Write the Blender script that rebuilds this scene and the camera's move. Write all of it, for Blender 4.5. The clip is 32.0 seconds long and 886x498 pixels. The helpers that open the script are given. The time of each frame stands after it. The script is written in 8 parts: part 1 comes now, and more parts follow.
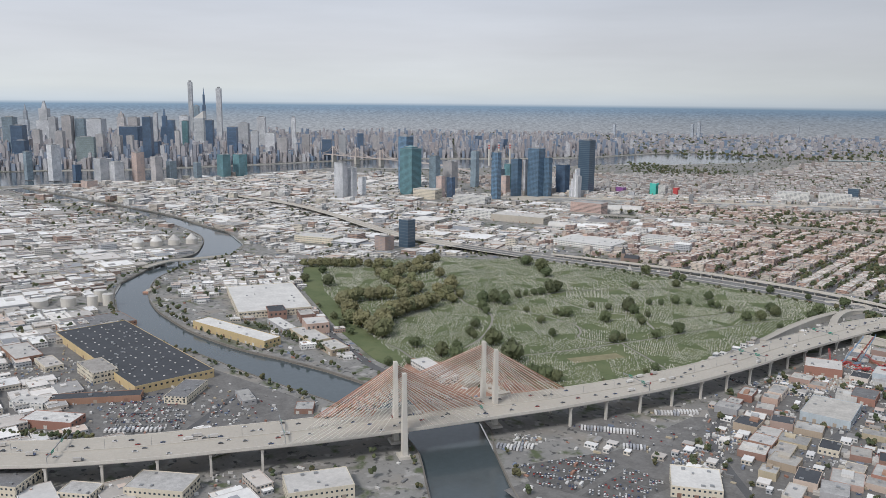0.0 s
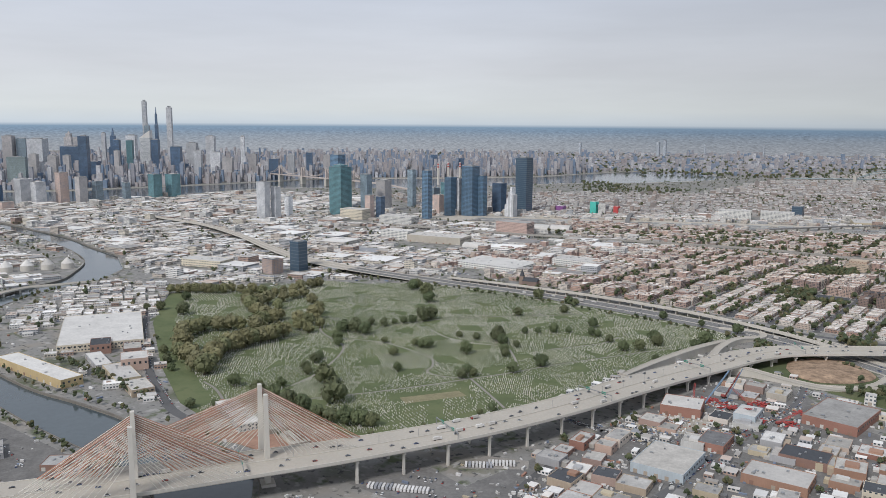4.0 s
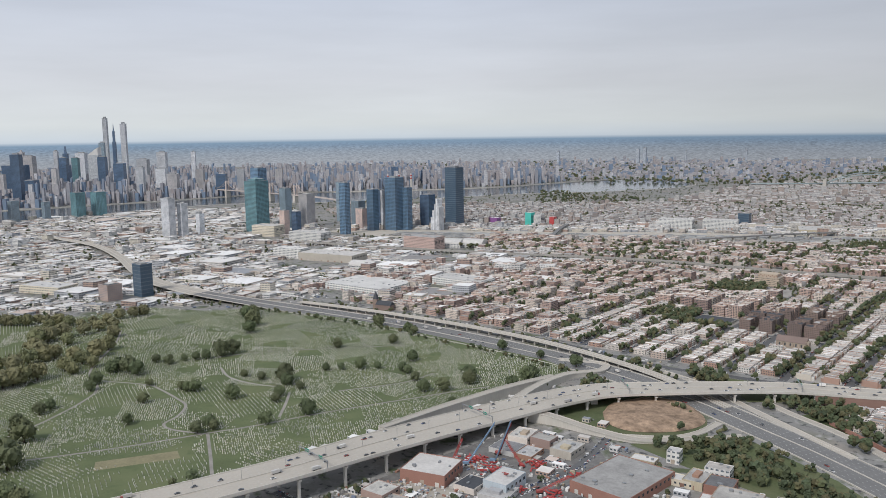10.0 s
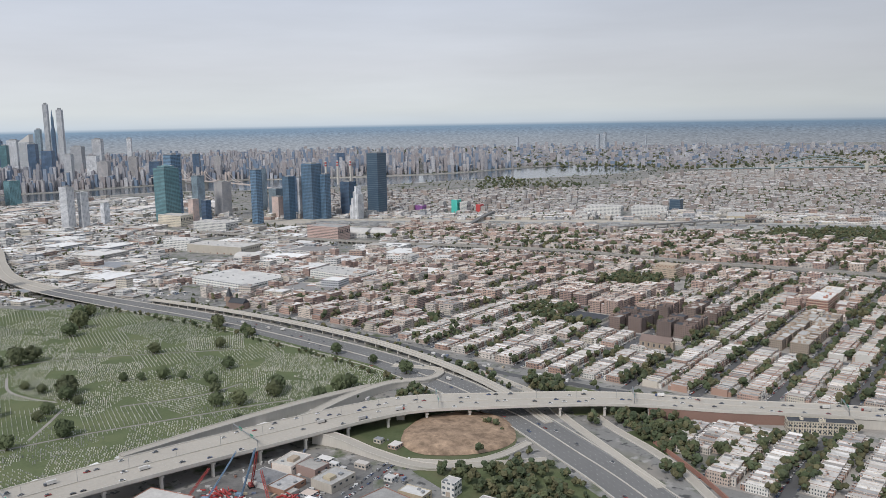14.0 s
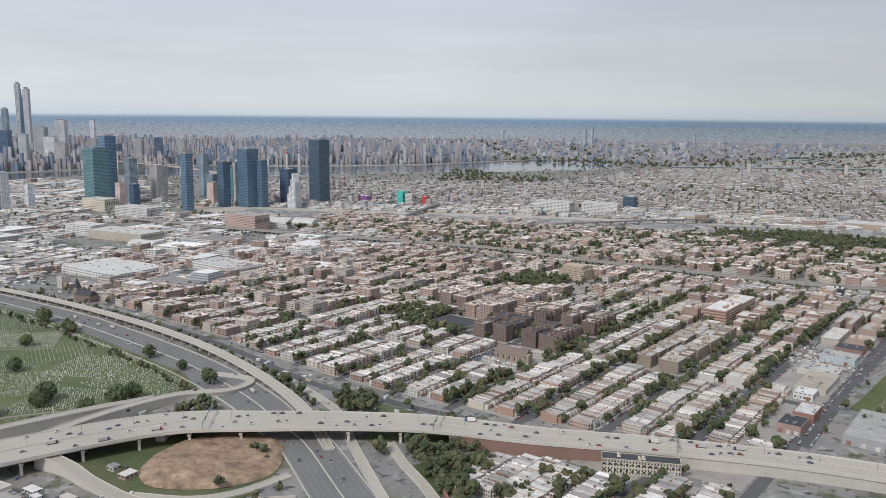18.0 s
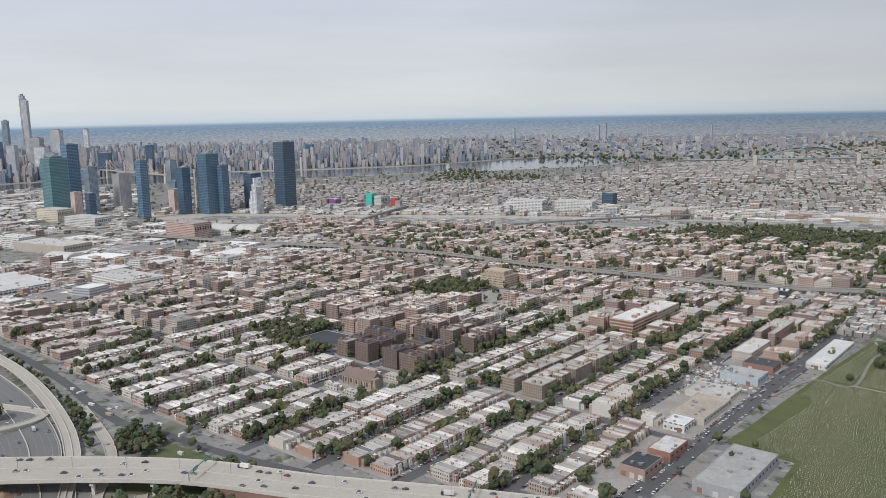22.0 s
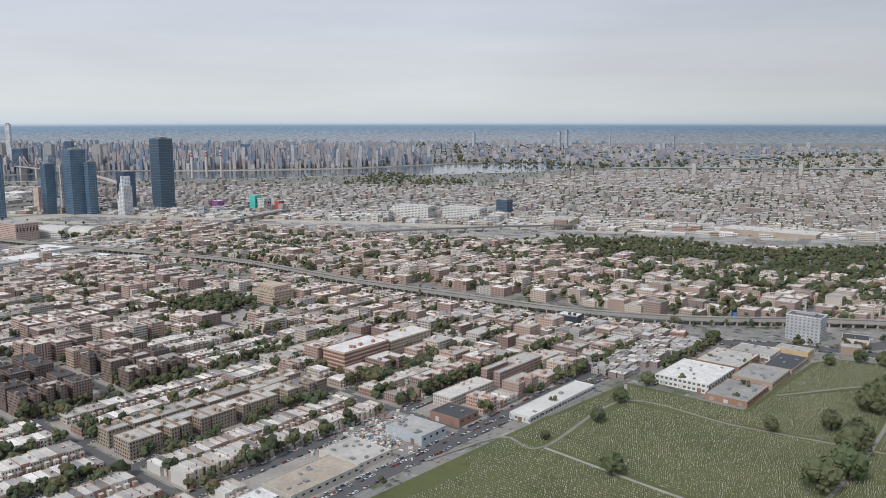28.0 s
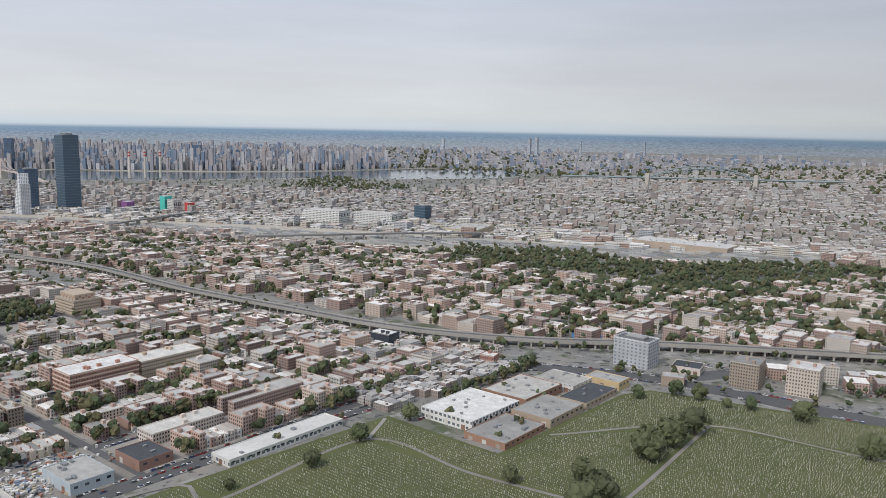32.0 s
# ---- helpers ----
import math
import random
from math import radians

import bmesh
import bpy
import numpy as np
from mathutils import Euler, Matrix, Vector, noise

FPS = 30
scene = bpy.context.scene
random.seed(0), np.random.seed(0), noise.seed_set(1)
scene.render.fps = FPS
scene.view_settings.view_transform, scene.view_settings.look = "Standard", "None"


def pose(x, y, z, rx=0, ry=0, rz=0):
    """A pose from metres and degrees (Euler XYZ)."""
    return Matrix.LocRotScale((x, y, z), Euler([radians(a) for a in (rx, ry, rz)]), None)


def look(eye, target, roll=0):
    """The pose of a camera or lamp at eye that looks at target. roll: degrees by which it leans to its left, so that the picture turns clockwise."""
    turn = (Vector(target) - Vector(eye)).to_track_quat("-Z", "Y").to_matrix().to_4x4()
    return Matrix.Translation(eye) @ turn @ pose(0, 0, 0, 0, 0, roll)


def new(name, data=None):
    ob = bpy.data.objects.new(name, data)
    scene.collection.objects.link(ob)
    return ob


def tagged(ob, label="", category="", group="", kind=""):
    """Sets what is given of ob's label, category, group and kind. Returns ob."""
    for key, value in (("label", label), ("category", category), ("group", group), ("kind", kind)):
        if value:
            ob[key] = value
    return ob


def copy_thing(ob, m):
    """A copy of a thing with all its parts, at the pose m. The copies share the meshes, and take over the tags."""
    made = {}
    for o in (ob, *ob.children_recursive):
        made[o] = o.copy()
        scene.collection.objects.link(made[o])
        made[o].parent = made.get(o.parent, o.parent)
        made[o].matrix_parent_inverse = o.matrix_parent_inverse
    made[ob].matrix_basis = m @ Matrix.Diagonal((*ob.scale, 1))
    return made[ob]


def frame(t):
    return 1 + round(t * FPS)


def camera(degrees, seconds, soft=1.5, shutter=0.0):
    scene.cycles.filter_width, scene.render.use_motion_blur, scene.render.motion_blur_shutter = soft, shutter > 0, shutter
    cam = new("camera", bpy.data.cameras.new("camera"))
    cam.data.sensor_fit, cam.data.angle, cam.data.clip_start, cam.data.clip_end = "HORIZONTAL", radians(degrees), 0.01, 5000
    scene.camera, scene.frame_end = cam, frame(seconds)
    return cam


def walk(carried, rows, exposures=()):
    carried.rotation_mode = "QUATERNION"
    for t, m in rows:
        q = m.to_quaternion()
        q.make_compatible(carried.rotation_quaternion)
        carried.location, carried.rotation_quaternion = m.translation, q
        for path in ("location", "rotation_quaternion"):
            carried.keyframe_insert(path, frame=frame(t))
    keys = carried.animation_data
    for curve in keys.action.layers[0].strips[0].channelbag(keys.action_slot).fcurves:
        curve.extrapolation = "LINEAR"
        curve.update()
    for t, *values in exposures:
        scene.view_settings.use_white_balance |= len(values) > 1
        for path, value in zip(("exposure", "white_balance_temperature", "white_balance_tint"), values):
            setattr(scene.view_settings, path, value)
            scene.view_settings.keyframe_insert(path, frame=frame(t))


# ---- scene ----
cam = camera(56.9, 32.0, soft=0.85)
METRES, EYE, TILT, LEAN, TURN = 1100.0, 203.0, -0.98, 0.0, 39.4
ROWS = [
    (0.0, 0.0, 0.0, 0.0, 0.1, -9.55, -0.57),
    (0.5, 0.0138, 0.0085, -0.0009, -0.11, -8.96, -0.03),
    (1.0, 0.0273, 0.0171, -0.002, -0.15, -8.39, 0.13),
    (1.5, 0.0409, 0.0252, -0.0029, -0.04, -8.01, -0.05),
    (2.0, 0.0544, 0.0334, -0.0039, 0.03, -7.87, -0.28),
    (2.5, 0.068, 0.0415, -0.0047, -0.17, -7.84, -0.19),
    (3.0, 0.0814, 0.0495, -0.0057, -0.51, -7.84, -0.09),
    (3.5, 0.0948, 0.0573, -0.0064, -0.76, -7.98, -0.23),
    (5.5, 0.1486, 0.0881, -0.0091, -0.94, -8.76, -0.56),
    (6.0, 0.1618, 0.0958, -0.0098, -0.44, -9.36, -0.86),
    (6.5, 0.175, 0.104, -0.0104, -0.38, -9.59, -1.17),
    (7.0, 0.1882, 0.1121, -0.011, -0.43, -9.57, -1.42),
    (7.5, 0.2014, 0.1201, -0.0115, -0.39, -9.41, -1.16),
    (8.0, 0.2146, 0.1283, -0.012, -0.44, -8.95, -0.51),
    (8.5, 0.2277, 0.1365, -0.0125, -0.49, -8.04, 0.14),
    (9.0, 0.2409, 0.1447, -0.013, -0.52, -7.27, 0.57),
    (9.5, 0.255, 0.1531, -0.0137, -0.44, -7.02, 0.72),
    (10.0, 0.2683, 0.161, -0.0144, -0.5, -7.24, 0.77),
    (10.5, 0.2814, 0.1687, -0.015, -0.6, -7.7, 0.73),
    (11.0, 0.2947, 0.1768, -0.0157, -0.77, -7.98, 0.73),
    (11.5, 0.3079, 0.1843, -0.0164, -1.16, -8.32, 0.79),
    (12.0, 0.321, 0.192, -0.0171, -1.53, -8.66, 0.66),
    (12.5, 0.3342, 0.1997, -0.0177, -1.79, -8.96, 0.44),
    (13.0, 0.3476, 0.2074, -0.0187, -1.92, -8.87, 0.5),
    (13.5, 0.361, 0.2155, -0.0194, -2.08, -8.4, 0.81),
    (14.0, 0.3742, 0.2231, -0.0201, -1.98, -8.18, 0.99),
    (14.5, 0.3879, 0.2308, -0.0213, -2.09, -8.17, 1.13),
    (15.0, 0.4013, 0.2386, -0.0223, -2.34, -8.38, 0.98),
    (15.5, 0.4147, 0.2463, -0.0234, -2.65, -9.04, 0.74),
    (17.5, 0.4686, 0.2779, -0.0276, -2.02, -9.41, -0.37),
    (18.0, 0.4818, 0.2855, -0.0286, -1.55, -8.66, -0.53),
    (18.5, 0.4962, 0.2942, -0.0295, -1.1, -7.77, -0.11),
    (19.0, 0.5096, 0.3022, -0.0302, -0.4, -7.18, 0.52),
    (19.5, 0.523, 0.3099, -0.0311, 0.14, -7.14, 0.95),
    (20.0, 0.5364, 0.3175, -0.0318, 0.55, -7.71, 0.82),
    (20.5, 0.5499, 0.3254, -0.0325, 0.71, -8.22, 0.73),
    (21.0, 0.5633, 0.3332, -0.0335, 0.81, -8.49, 0.8),
    (21.5, 0.5767, 0.341, -0.0342, 0.81, -8.68, 0.91),
    (22.0, 0.5902, 0.3491, -0.0352, 0.67, -8.57, 1.13),
    (22.5, 0.6037, 0.3569, -0.0359, 0.62, -7.96, 1.44),
    (23.0, 0.6172, 0.3646, -0.0367, 0.73, -7.27, 1.74),
    (23.5, 0.6307, 0.3722, -0.0373, 0.66, -6.84, 1.81),
    (24.0, 0.6444, 0.3797, -0.0385, 0.56, -6.84, 1.76),
    (24.5, 0.6581, 0.3874, -0.0395, 0.43, -6.93, 1.8),
    (25.0, 0.6717, 0.3948, -0.0404, 0.18, -7.37, 1.69),
    (25.5, 0.6853, 0.4021, -0.0412, -0.02, -8.07, 1.66),
    (27.5, 0.7403, 0.4327, -0.0443, 0.28, -8.54, 0.67),
    (28.0, 0.7549, 0.4407, -0.0452, 0.26, -8.21, 0.02),
    (28.5, 0.7685, 0.448, -0.046, 0.22, -8.23, -0.34),
    (29.0, 0.7823, 0.4553, -0.0471, 0.15, -8.21, -0.79),
    (29.5, 0.7959, 0.4626, -0.0479, 0.14, -8.11, -1.34),
    (30.0, 0.8097, 0.4697, -0.0486, 0.09, -8.03, -1.56),
    (30.5, 0.8235, 0.4768, -0.0493, -0.06, -7.98, -1.39),
    (31.0, 0.8373, 0.4839, -0.05, -0.35, -7.83, -1.17),
    (31.5, 0.8511, 0.4911, -0.0507, -0.38, -7.78, -1.1),
    (32.0, 0.8652, 0.4982, -0.0512, -0.21, -7.72, -1.07),
]
walk(cam, [(t, pose(0, 0, EYE, TILT, LEAN, TURN) @ pose(METRES * x, METRES * y, METRES * z, 90 + pitch, roll, yaw)) for t, x, y, z, yaw, pitch, roll in ROWS])

# ---- world, sun ----
world = bpy.data.worlds.new("hazy_sky")
scene.world = world
world.use_nodes = True
wt = world.node_tree
wt.nodes.clear()


def wnode(kind, **kw):
    n = wt.nodes.new(kind)
    for k, v in kw.items():
        n.inputs[k].default_value = v
    return n


SUN_AZ, SUN_EL = -88.0, 46.0          # degrees from +x, and above the horizon
sky = wt.nodes.new("ShaderNodeTexSky")
sky.sky_type, sky.sun_disc = "NISHITA", False
sky.sun_elevation, sky.sun_rotation = radians(SUN_EL), radians(90 - SUN_AZ)
sky.air_density, sky.dust_density = 1.2, 3.0
tc = wt.nodes.new("ShaderNodeTexCoord")
sep = wt.nodes.new("ShaderNodeSeparateXYZ")
wt.links.new(tc.outputs["Generated"], sep.inputs[0])
# thin cloud deck, paler towards the skyline, with soft streaks
ramp = wt.nodes.new("ShaderNodeValToRGB")
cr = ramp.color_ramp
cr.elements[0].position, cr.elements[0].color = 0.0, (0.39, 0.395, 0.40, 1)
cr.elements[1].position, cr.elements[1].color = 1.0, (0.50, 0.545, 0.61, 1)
# the lowest stops paint bluish haze over land beyond the ground's reach
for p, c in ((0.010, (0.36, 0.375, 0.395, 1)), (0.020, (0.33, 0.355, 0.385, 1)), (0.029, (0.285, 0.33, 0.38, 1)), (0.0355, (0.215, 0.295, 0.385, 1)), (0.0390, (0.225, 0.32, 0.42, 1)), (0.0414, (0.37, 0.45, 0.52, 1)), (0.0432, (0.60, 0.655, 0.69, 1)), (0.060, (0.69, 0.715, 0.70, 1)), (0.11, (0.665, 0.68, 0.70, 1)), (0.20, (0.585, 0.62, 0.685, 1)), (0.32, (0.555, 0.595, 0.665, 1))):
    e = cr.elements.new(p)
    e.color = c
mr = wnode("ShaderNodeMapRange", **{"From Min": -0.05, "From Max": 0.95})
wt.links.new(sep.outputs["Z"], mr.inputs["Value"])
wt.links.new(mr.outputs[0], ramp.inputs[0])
mp = wnode("ShaderNodeMapping", Scale=(2.2, 2.2, 17.0))
nz = wnode("ShaderNodeTexNoise", Scale=1.6, Detail=4.0, Roughness=0.55)
wt.links.new(tc.outputs["Generated"], mp.inputs[0])
wt.links.new(mp.outputs[0], nz.inputs["Vector"])
nr = wnode("ShaderNodeMapRange", **{"From Min": 0.3, "From Max": 0.7, "To Min": 0.955, "To Max": 1.05})
wt.links.new(nz.outputs["Fac"], nr.inputs["Value"])
mul = wt.nodes.new("ShaderNodeVectorMath")
mul.operation = "SCALE"
wt.links.new(ramp.outputs[0], mul.inputs[0])
# the sky darkens towards the north-east, part cloud, part window vignetting put into the colour
side = wt.nodes.new("ShaderNodeVectorMath")
side.operation = "DOT_PRODUCT"
side.inputs[1].default_value = (0.773, 0.635, 0.0)
wt.links.new(tc.outputs["Generated"], side.inputs[0])
east_dim = wnode("ShaderNodeMapRange", **{"From Min": 0.0, "From Max": 0.5, "To Min": 1.0, "To Max": 0.80})
wt.links.new(side.outputs["Value"], east_dim.inputs["Value"])
deck_mul = wt.nodes.new("ShaderNodeMath")
deck_mul.operation = "MULTIPLY"
wt.links.new(nr.outputs[0], deck_mul.inputs[0])
wt.links.new(east_dim.outputs[0], deck_mul.inputs[1])
wt.links.new(deck_mul.outputs[0], mul.inputs["Scale"])
b_cloud = wnode("ShaderNodeBackground", Strength=1.06)
b_sky = wnode("ShaderNodeBackground", Strength=0.05)
# hazed far land painted below the skyline: a speckle of woods and towns, gone in the sky
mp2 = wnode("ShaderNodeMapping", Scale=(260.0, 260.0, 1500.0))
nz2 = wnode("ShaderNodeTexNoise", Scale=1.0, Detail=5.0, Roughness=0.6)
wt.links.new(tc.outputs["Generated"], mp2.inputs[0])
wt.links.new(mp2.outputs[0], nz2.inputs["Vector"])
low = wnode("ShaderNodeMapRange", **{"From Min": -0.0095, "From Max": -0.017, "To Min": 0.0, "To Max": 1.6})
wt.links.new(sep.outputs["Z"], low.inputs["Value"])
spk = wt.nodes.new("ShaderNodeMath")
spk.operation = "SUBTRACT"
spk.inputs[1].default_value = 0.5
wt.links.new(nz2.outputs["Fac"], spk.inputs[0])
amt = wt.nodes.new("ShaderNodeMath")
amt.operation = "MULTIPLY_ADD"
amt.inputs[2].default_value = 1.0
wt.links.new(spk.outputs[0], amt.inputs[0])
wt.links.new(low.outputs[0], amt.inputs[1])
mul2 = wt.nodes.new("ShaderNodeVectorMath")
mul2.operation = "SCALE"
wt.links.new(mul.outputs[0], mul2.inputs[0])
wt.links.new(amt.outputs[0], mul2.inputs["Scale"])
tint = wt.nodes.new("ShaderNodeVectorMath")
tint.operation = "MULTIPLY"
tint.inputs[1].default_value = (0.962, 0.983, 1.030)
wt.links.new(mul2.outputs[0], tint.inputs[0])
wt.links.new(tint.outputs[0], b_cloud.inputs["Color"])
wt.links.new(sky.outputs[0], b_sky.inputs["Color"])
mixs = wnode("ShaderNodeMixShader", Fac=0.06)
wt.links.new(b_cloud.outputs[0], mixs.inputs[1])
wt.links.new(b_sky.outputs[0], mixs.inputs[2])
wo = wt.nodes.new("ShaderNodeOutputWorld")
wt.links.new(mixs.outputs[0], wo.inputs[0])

sd = bpy.data.lights.new("sun", "SUN")
sd.energy, sd.angle, sd.color = 2.05, radians(11), (1.0, 0.955, 0.91)
sun = new("sun", sd)
az, el = radians(SUN_AZ), radians(SUN_EL)
sun.matrix_world = look((900 * math.cos(az) * math.cos(el), 900 * math.sin(az) * math.cos(el), 900 * math.sin(el)), (0, 0, 0))

# ---- materials ----


def surface(name, colours, rough=0.85, metal=0.0, grain=1.5, stain=0.08, depth=0.25, bump=0.3, by="object", windows=None, streak=False, spec=0.3, pane=(0.06, 0.075, 0.09)):
    """A procedural surface: one of several base colours chosen piece by piece, mottled at two scales, with fine relief.
    windows: (bay, storey, glass share u, glass share v) lays panes over far walls by their own UV in metres."""
    m = bpy.data.materials.new(name)
    m.use_nodes = True
    nt = m.node_tree
    bs = nt.nodes["Principled BSDF"]
    L = nt.links.new

    def node(kind, **kw):
        n = nt.nodes.new(kind)
        for k, v in kw.items():
            n.inputs[k].default_value = v
        return n

    def mth(op, a, b=None):
        n = nt.nodes.new("ShaderNodeMath")
        n.operation = op
        for i, v in enumerate((a, b)):
            if v is None:
                continue
            if isinstance(v, (int, float)):
                n.inputs[i].default_value = v
            else:
                L(v, n.inputs[i])
        return n.outputs[0]

    if by == "island":
        rnd = nt.nodes.new("ShaderNodeNewGeometry").outputs["Random Per Island"]
    else:
        rnd = nt.nodes.new("ShaderNodeObjectInfo").outputs["Random"]
    rp = nt.nodes.new("ShaderNodeValToRGB")
    rp.color_ramp.interpolation = "CONSTANT"
    els = rp.color_ramp.elements
    els[0].color = (*colours[0], 1)
    els[1].position, els[1].color = 0.9999, (*colours[-1], 1)
    for i, c in enumerate(colours[1:], 1):
        els.new(i / len(colours)).color = (*c, 1)
    L(rnd, rp.inputs[0])
    geo = nt.nodes.new("ShaderNodeNewGeometry")
    n1 = node("ShaderNodeTexNoise", Scale=grain, Detail=5.0, Roughness=0.65)
    n2 = node("ShaderNodeTexNoise", Scale=stain, Detail=4.0, Roughness=0.6)
    if streak:
        ms = node("ShaderNodeMapping", Scale=(1, 1, 0.12))
        L(geo.outputs["Position"], ms.inputs[0])
        L(ms.outputs[0], n1.inputs["Vector"])
    else:
        L(geo.outputs["Position"], n1.inputs["Vector"])
    L(geo.outputs["Position"], n2.inputs["Vector"])
    a = mth("MULTIPLY_ADD", n1.outputs["Fac"], depth * 1.4)
    a.node.inputs[2].default_value = 1 - depth * 0.7
    b = mth("MULTIPLY_ADD", n2.outputs["Fac"], depth * 1.6)
    b.node.inputs[2].default_value = 1 - depth * 0.8
    f = mth("MULTIPLY", a, b)
    wn = nt.nodes.new("ShaderNodeTexWhiteNoise")
    wn.noise_dimensions = "1D"
    L(rnd, wn.inputs["W"])
    v = mth("MULTIPLY_ADD", wn.outputs["Value"], depth * 0.8)
    v.node.inputs[2].default_value = 1 - depth * 0.4
    f = mth("MULTIPLY", f, v)
    sc = nt.nodes.new("ShaderNodeVectorMath")
    sc.operation = "SCALE"
    L(rp.outputs[0], sc.inputs[0])
    L(f, sc.inputs["Scale"])
    col, rou = sc.outputs[0], None
    if windows:
        bay, storey, su, sv = windows
        uv = nt.nodes.new("ShaderNodeUVMap")
        sp = nt.nodes.new("ShaderNodeSeparateXYZ")
        L(uv.outputs[0], sp.inputs[0])
        fu = mth("FRACT", mth("DIVIDE", sp.outputs[0], bay))
        fv = mth("FRACT", mth("DIVIDE", sp.outputs[1], storey))
        iu = mth("LESS_THAN", mth("ABSOLUTE", mth("SUBTRACT", fu, 0.5)), su / 2)
        iv = mth("LESS_THAN", mth("ABSOLUTE", mth("SUBTRACT", fv, 0.55)), sv / 2)
        msk = mth("MULTIPLY", iu, iv)
        mx = nt.nodes.new("ShaderNodeMix")
        mx.data_type = "RGBA"
        L(msk, mx.inputs[0])
        L(col, mx.inputs[6])
        mx.inputs[7].default_value = (*pane, 1)
        col = mx.outputs[2]
        rou = mth("MULTIPLY_ADD", msk, 0.15 - rough)
        rou.node.inputs[2].default_value = rough
    L(col, bs.inputs["Base Color"])
    if rou is None:
        bs.inputs["Roughness"].default_value = rough
    else:
        L(rou, bs.inputs["Roughness"])
    bs.inputs["Metallic"].default_value = metal
    bs.inputs["Specular IOR Level"].default_value = spec
    if bump:
        bp = node("ShaderNodeBump", Strength=bump, Distance=0.1)
        L(n1.outputs["Fac"], bp.inputs["Height"])
        L(bp.outputs[0], bs.inputs["Normal"])
    return m


BRICKS = [(0.47, 0.335, 0.285), (0.58, 0.475, 0.405), (0.41, 0.295, 0.255), (0.65, 0.565, 0.49), (0.52, 0.385, 0.325), (0.70, 0.635, 0.575), (0.46, 0.345, 0.30), (0.56, 0.41, 0.34), (0.35, 0.255, 0.225), (0.62, 0.56, 0.505)]
HOUSE = [(0.46, 0.37, 0.31), (0.62, 0.60, 0.56), (0.38, 0.26, 0.21), (0.66, 0.64, 0.60), (0.52, 0.43, 0.37), (0.42, 0.28, 0.225), (0.58, 0.53, 0.46), (0.60, 0.55, 0.50), (0.50, 0.35, 0.29)]
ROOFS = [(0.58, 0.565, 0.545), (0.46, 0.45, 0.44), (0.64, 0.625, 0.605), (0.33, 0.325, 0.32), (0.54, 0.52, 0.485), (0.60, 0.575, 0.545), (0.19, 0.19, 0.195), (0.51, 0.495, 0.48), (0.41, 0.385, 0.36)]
# paler than ROOFS: part roof whiteness, part haze put into the colour
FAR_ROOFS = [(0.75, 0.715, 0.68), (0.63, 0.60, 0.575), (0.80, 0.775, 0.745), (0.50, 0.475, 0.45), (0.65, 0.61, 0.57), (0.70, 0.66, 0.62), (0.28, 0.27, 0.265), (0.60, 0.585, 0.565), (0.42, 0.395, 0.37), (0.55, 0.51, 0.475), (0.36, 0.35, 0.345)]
M = {}
M["rowwall"] = surface("row_house_brick", HOUSE, 0.9, grain=2.5)
M["rowwall_i"] = surface("row_house_brick_far", HOUSE, 0.9, grain=2.5, by="island", windows=(1.25, 1.8, 0.42, 0.5))
M["aptwall"] = surface("apartment_brick", BRICKS, 0.9, grain=2.5)
M["aptwall_i"] = surface("apartment_brick_far", BRICKS, 0.9, grain=2.5, by="island", windows=(1.5, 1.65, 0.45, 0.5))
M["farwall"] = surface("far_house_wall", [(0.41, 0.345, 0.31), (0.52, 0.505, 0.49), (0.34, 0.285, 0.26), (0.44, 0.395, 0.365), (0.46, 0.45, 0.44), (0.29, 0.255, 0.24), (0.39, 0.325, 0.29), (0.50, 0.465, 0.435)], 0.9, grain=1.0, by="island", windows=(1.5, 1.7, 0.4, 0.45), pane=(0.16, 0.165, 0.17))
M["stone_new"] = surface("small_grave_stone", [(0.37, 0.36, 0.29), (0.29, 0.285, 0.23), (0.46, 0.45, 0.38), (0.22, 0.215, 0.18)], 0.8, grain=3, by="island", bump=0)
M["darkbrick"] = surface("dark_court_brick", [(0.25, 0.185, 0.16), (0.29, 0.22, 0.185), (0.23, 0.175, 0.155)], 0.9, grain=2.5)
M["redbrick"] = surface("red_brick", [(0.34, 0.185, 0.145), (0.30, 0.19, 0.155)], 0.9, grain=2.5)
M["tanbrick"] = surface("tan_brick", [(0.41, 0.34, 0.275), (0.39, 0.31, 0.25)], 0.9, grain=2.5)
M["roof"] = surface("flat_roof_felt", ROOFS, 0.85, grain=0.9, stain=0.2, depth=0.55)
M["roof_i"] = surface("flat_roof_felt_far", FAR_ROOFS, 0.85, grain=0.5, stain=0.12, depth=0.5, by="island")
M["whiteroof"] = surface("white_roof_membrane", [(0.60, 0.58, 0.555), (0.54, 0.52, 0.495), (0.64, 0.625, 0.60)], 0.75, grain=0.5, stain=0.07, depth=0.35)
M["tarroof"] = surface("black_tar_roof", [(0.075, 0.08, 0.09)], 0.75, grain=0.4, stain=0.05, depth=0.35)
M["indwall"] = surface("factory_wall", [(0.50, 0.46, 0.40), (0.36, 0.22, 0.16), (0.58, 0.57, 0.55), (0.44, 0.36, 0.28), (0.40, 0.40, 0.41), (0.52, 0.45, 0.33)], 0.85, grain=1.5, streak=True)
# far works walls greyed and roofs whitened, some haze mixed into both
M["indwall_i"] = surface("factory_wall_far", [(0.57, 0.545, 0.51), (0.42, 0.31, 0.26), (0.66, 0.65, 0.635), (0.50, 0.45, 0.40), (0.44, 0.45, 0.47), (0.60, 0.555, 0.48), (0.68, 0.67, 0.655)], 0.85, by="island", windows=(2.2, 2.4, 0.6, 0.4))
